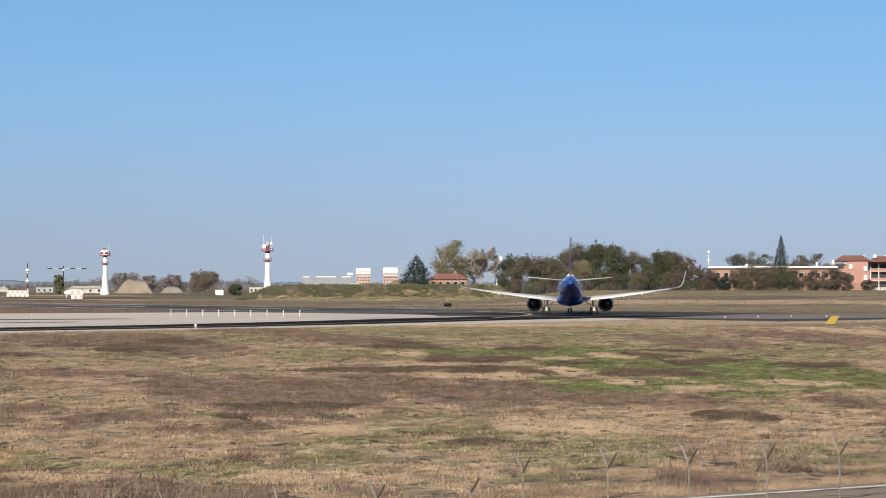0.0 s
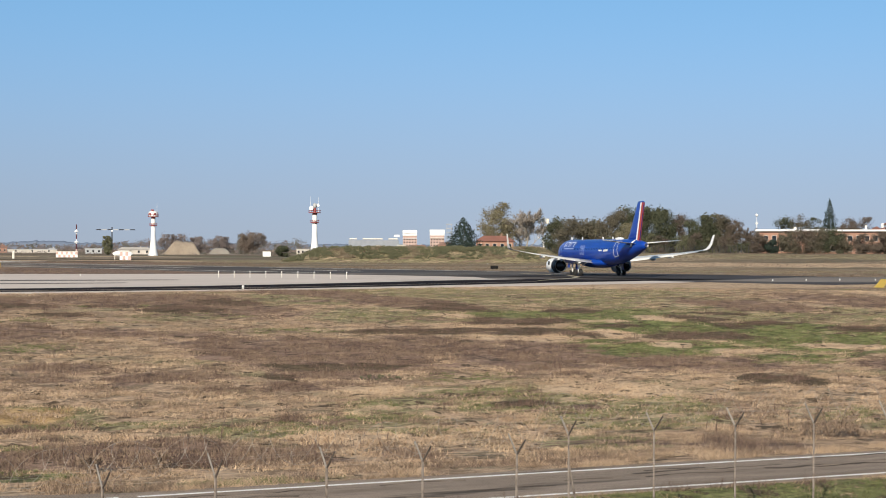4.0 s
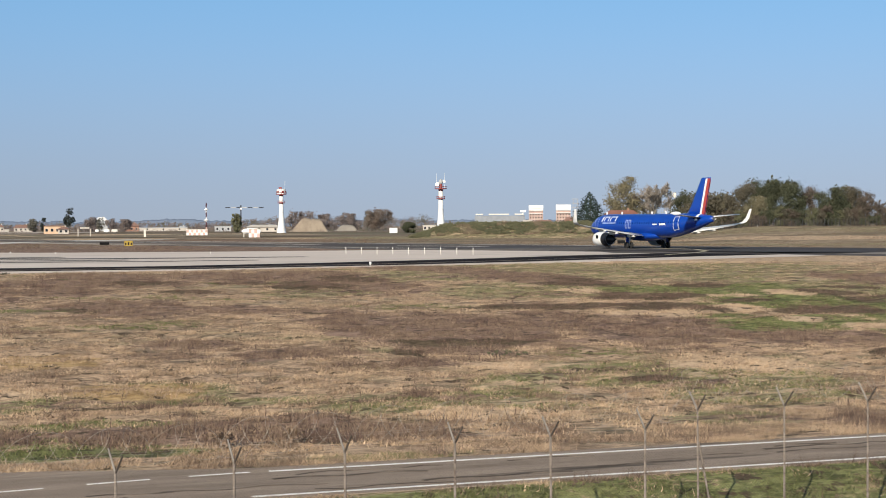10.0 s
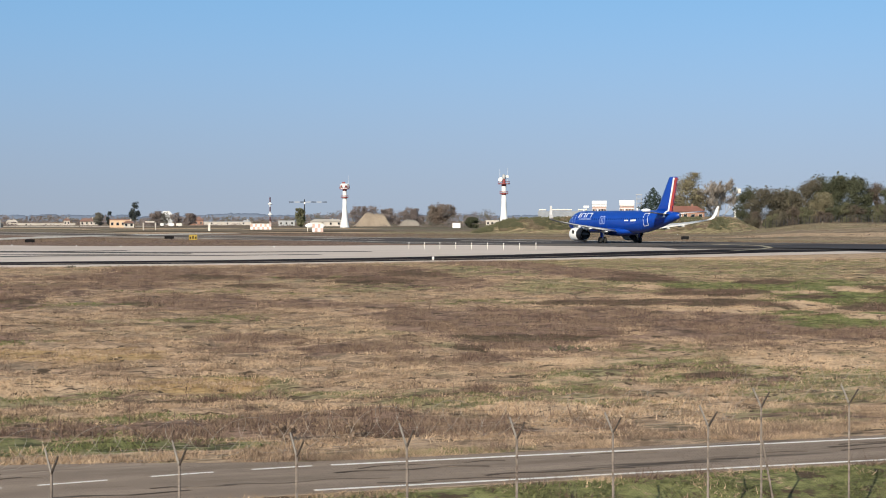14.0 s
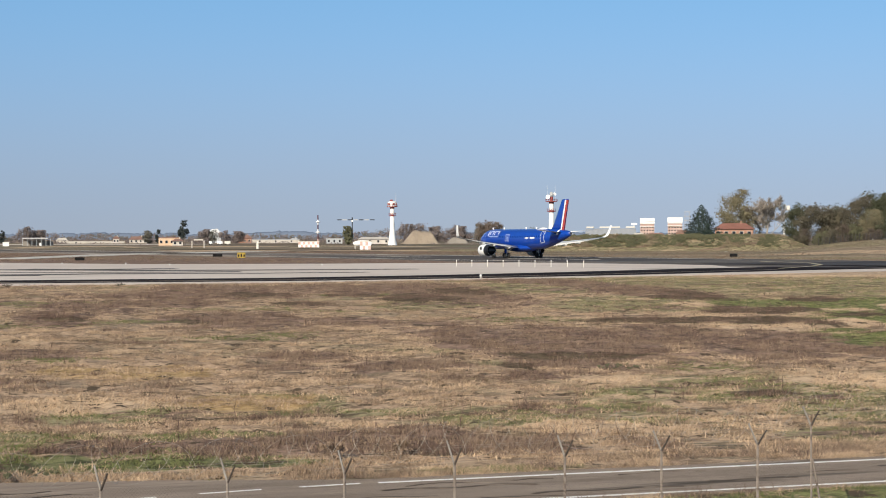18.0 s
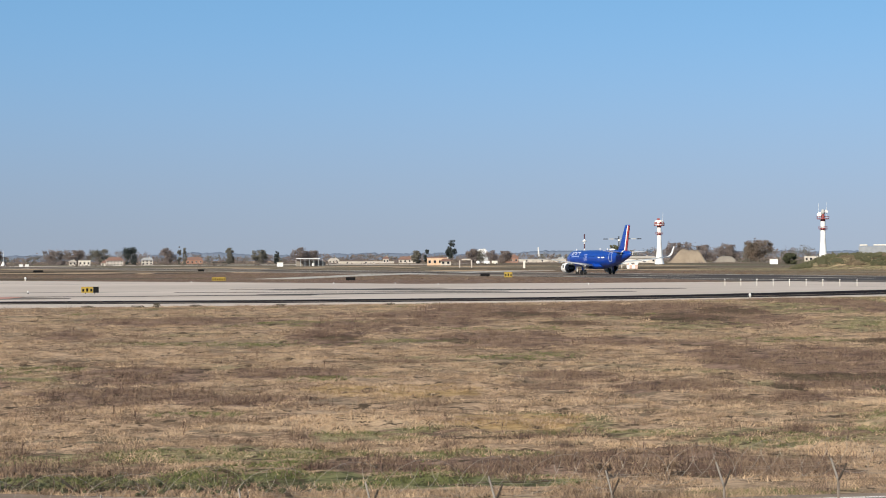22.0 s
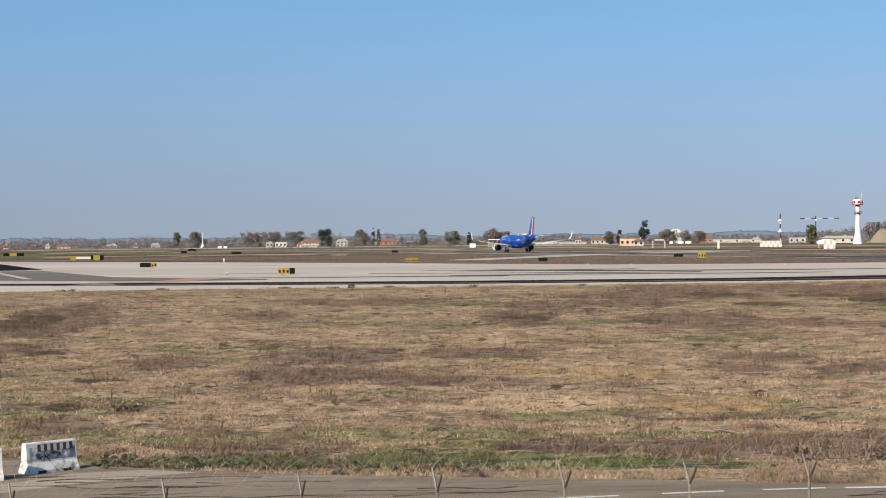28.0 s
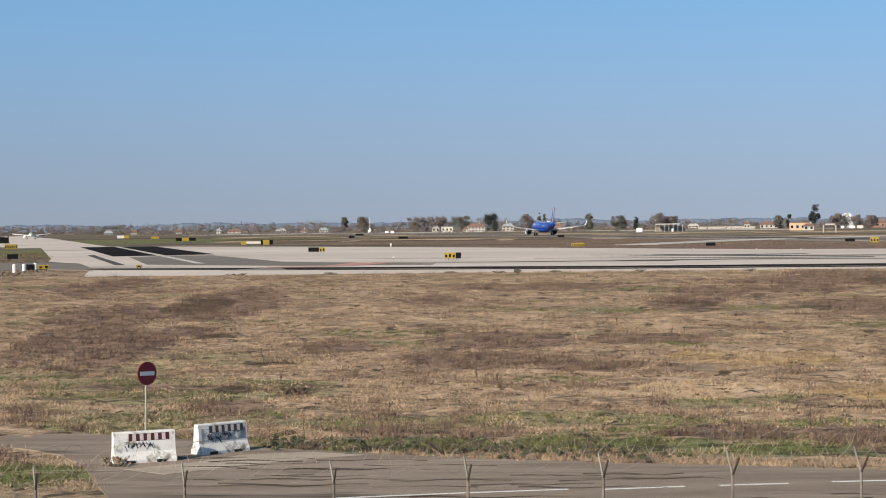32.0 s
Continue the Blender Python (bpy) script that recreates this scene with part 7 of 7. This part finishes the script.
def field_grass():
    rng = np.random.default_rng(77)
    flat = {"straw": [], "pale": [], "green": [], "weed": [], "dark": []}
    tall = {"straw": [], "pale": [], "green": [], "weed": [], "dark": []}
    tries = 130000
    az = rng.uniform(-17.5, 43, tries)
    u = rng.uniform(0, 1, tries)
    r = 42 * (200 / 42) ** (u ** 0.75)
    for a, rr in zip(az, r):
        x, y = rr * math.sin(radians(a)), rr * math.cos(radians(a))
        edge = np.interp(x, EDGE_X, EDGE_Y) + 0.7 * noise.noise((x * 0.5, 0, 90))
        if y > edge or on_road(x, y) or y < 42.2:
            continue
        k = spot_kind(x, y)
        c = noise.noise((x * 0.12, y * 0.25, 2)) + 0.5 * noise.noise((x * 0.6, y * 0.9, 4))
        g = noise.noise((x * 0.06, y * 0.17, 12))
        lane = noise.noise((x * 0.4, y * 0.5, 20)) + 0.6 * noise.noise((x * 1.3, y * 1.0, 23))
        stand = noise.noise((x * 0.10, y * 0.16, 50)) + 0.5 * noise.noise((x * 0.5, y * 0.5, 53))
        if lane < -0.12:
            continue
        if k in ("g", "v", "o") or (k == "" and g > 0.34):
            kind = "green" if rng.uniform() < (0.6 if k == "o" else 0.93) else "straw"
        elif k in ("b", "k") or (k == "" and c > 0.26):
            kind = "dark" if rng.uniform() < (0.9 if k == "k" else 0.25) else "weed"
        else:
            kind = "straw" if rng.uniform() < 0.90 else "weed"
        clump = noise.noise((x * 0.75, y * 0.8, 61)) + 0.45 * noise.noise((x * 2.1, y * 2.0, 64))
        if kind == "straw" and (clump > 0.18 or k == "s"):
            kind = "pale"
        elif kind == "straw" and clump < -0.38:
            kind = "weed"
        elif kind == "weed" and clump > 0.35 and k != "k":
            kind = "straw"
        elif clump < -0.38 and rng.uniform() < 0.8:
            kind = "dark"
        p = (x, y, height(x, y))
        flat[kind].append(p)
        if rng.uniform() < 0.2:
            tall[kind] += [p, (x + 0.12, y + 0.05, p[2]), (x - 0.12, y + 0.05, p[2])]
        if on_road(x, y - 1.5):
            tall[kind].append((x, y, p[2] + 0.02))
            tall["straw"].append((x + 0.2, y + 0.1, p[2]))
        if (kind in ("dark", "weed") and rng.uniform() < (0.75 if k == "b" else 0.25)) or stand > 0.34 and rng.uniform() < 0.5:
            tall[kind].append(p)
    spec = {"straw": (STRAW, 0.10, 0.22), "pale": (PALE_BLADE, 0.12, 0.26), "green": (GREEN_BLADE, 0.05, 0.12), "weed": (WEED, 0.14, 0.34), "dark": (WEED_DARK, 0.22, 0.52)}
    names = {"straw": ("dry_grass", "dry straw-coloured matted grass", "grass"), "pale": ("pale_grass", "bleached pale straw tussocks", "grass"), "green": ("green_grass", "short green tufts of grass", "grass"), "weed": ("dry_weeds", "dry brown weeds", "weeds"), "dark": ("purple_weeds", "tall purple-brown withered weeds", "weeds")}
    for key, pts in flat.items():
        mat, h0, h1 = spec[key]
        p = np.repeat(np.array(pts), 8, 0)
        n = len(p)
        p[:, :2] += rng.normal(0, 1, (n, 2)) * np.array([0.30, 0.18])
        p[:, 2] -= 0.02
        tris = blades(p, rng.uniform(0.05, 0.15, n), rng.uniform(0.025, 0.07, n), rng, 1.2)
        p = np.repeat(np.array(tall[key]), 5, 0)
        n = len(p)
        p[:, :2] += rng.normal(0, 1, (n, 2)) * np.array([0.28, 0.12])
        p[:, 2] -= 0.02
        h = rng.uniform(h0, h1, n) * rng.uniform(0.6, 1.25, n)
        up = blades(p, h, rng.uniform(0.5, 1.3, n) * 0.026, rng, 0.45)
        ob = new(names[key][0], quick_mesh(names[key][0], np.concatenate([tris, up]), 3, mat))
        tagged(ob, names[key][1], names[key][2], kind="stuff")


field_grass()


def far_grass():
    """Longer pale grass beyond the runway and round the airfield."""
    rng = np.random.default_rng(9)
    pts, weeds = [], []
    for _ in range(30000):
        a = rng.uniform(-18, 43)
        rr = rng.uniform(300, 560)
        x, y = rr * math.sin(radians(a)), rr * math.cos(radians(a))
        s = (x - RUN0.x) * AXIS.x + (y - RUN0.y) * AXIS.y
        off = (x - RUN0.x) * AXIS.y - (y - RUN0.y) * AXIS.x
        if off > 0 and (off < 30 or s < -40) or abs(off) < 29 and s > -72 or (a < 33 and off < 0 and x + y < 372 + max(0, -x) * 0.35) or (a < -8 and abs(off + 215) < 60):
            continue
        if off < 0 and x > 78 and y < 350:
            continue
        lane = noise.noise((x * 0.05, y * 0.06, 30)) + 0.5 * noise.noise((x * 0.2, y * 0.25, 33))
        if lane < 0.0:
            continue
        (pts if rng.uniform() < 0.7 else weeds).append((x, y, height(x, y)))
    for _ in range(9000):
        x, y = rng.uniform(-125, -44), rng.uniform(163, 340)
        if not (y < 186 and x > -80 or y > 236 and x < np.interp(y, (236, 268, 474), (-64, -73, -132))):
            continue
        if noise.noise((x * 0.2, y * 0.1, 37)) > -0.1:
            (pts if rng.uniform() < 0.6 else weeds).append((x, y, height(x, y)))
    for name, arr, mat, lb in (("far_straw", pts, FAR_STRAW, "pale long grass beyond the runway"), ("far_weeds", weeds, WEED_DARK, "brown weeds beyond the runway")):
        p = np.repeat(np.array(arr), 3, 0)
        n = len(p)
        p[:, :2] += rng.normal(0, 0.6, (n, 2))
        ob = new(name, quick_mesh(name, blades(p, rng.uniform(0.08, 0.22, n), rng.uniform(0.10, 0.30, n), rng, 0.9), 3, mat))
        tagged(ob, lb, "grass", kind="stuff")


far_grass()


def stalks():
    """Single tall withered stalks that stand out of the field."""
    rng = np.random.default_rng(31)
    verts = []
    for _ in range(900):
        a = rng.uniform(-17, 43)
        rr = 57 * (160 / 57) ** rng.uniform(0, 1)
        x, y = rr * math.sin(radians(a)), rr * math.cos(radians(a))
        if on_road(x, y) or y > 158 or y < 56 or spot_kind(x, y) not in ("b", "k") and rng.uniform() < 0.9:
            continue
        z, h = height(x, y), rng.uniform(0.35, 0.9)
        base = np.repeat(np.array([[x, y, z]]), 9, 0)
        base[1:, 2] += rng.uniform(0.25, 0.9, 8) * h
        hh = np.concatenate([[h], rng.uniform(0.12, 0.3, 8)])
        verts.append(blades(base, hh, np.full(9, 0.035), rng, 0.35))
    ob = new("weed_stalks", quick_mesh("weed_stalks", np.concatenate(verts), 3, WEED_DARK))
    tagged(ob, "tall withered weed stalks in the field", "weeds", kind="stuff")


stalks()


def bush(x, y, w, h, leaf, label, n=900, size=0.07):
    rng = np.random.default_rng(int(abs(x * 13 + y * 7)))
    t = empty("bush", (x, y, height(x, y)), label, "bush")
    bm = bmesh.new()
    for i in range(16):
        a, s = rng.uniform(0, 6.28), rng.uniform(0.3, 1.0)
        rod((0.1 * math.cos(a), 0.1 * math.sin(a), -0.05), (w / 2 * s * math.cos(a), w / 2 * s * math.sin(a), h * rng.uniform(0.6, 1.05)), 0.018, 0.008, 4, bm)
    part("stem", bm, WEED if leaf is WEED else BARK, t)
    part("leaves", quick_mesh("leaves", crown_leaves(0.05, h * 0.85, w, rng, 12, n, "round", size), 4, leaf), leaf, t)


bush(44.6, 57.0, 2.3, 1.5, WEED, "bushy brown shrub beside the road", 1500, 0.05)
bush(14.6, 57.5, 1.0, 0.8, WEED, "withered reddish shrub beside the road", 300, 0.06)
bush(17.2, 58.0, 0.7, 0.7, WEED, "withered thin shrub beside the road", 200, 0.06)
for x, y, w, h in ((-7.6, 59.6, 2.4, 0.5), (-5.0, 58.7, 3.0, 0.5), (-2.5, 57.9, 3.2, 0.5), (-0.2, 57.1, 2.6, 0.42), (1.9, 56.6, 2.8, 0.42), (4.2, 56.2, 2.2, 0.32)):
    bush(x, y, w, h, SCRUB, "low green weeds along the road's edge", 2600, 0.032)
bush(-12.9, 55.0, 1.0, 0.35, STRAW, "dry tuft at the barrier's foot", 700, 0.03)
bush(36.5, 84, 2.0, 0.28, SCRUB, "low green clump in the field", 420, 0.05)
bush(-9.7, 75, 1.8, 0.35, WEED_DARK, "dark flat clump in the field", 700, 0.045)
for x, w, h in ((-2.0, 1.2, 0.25), (-0.3, 0.7, 0.45), (3.2, 1.0, 0.25), (-6.4, 1.1, 0.28), (-17.5, 1.4, 0.3), (-26, 2.2, 0.3), (11, 1.0, 0.3), (21, 0.8, 0.25)):
    bush(x, 161.2 if x > -8 else 160.5, w, h, LEAF_OLIVE, "small dark shrub at the concrete's edge", 220, 0.05)

motions()
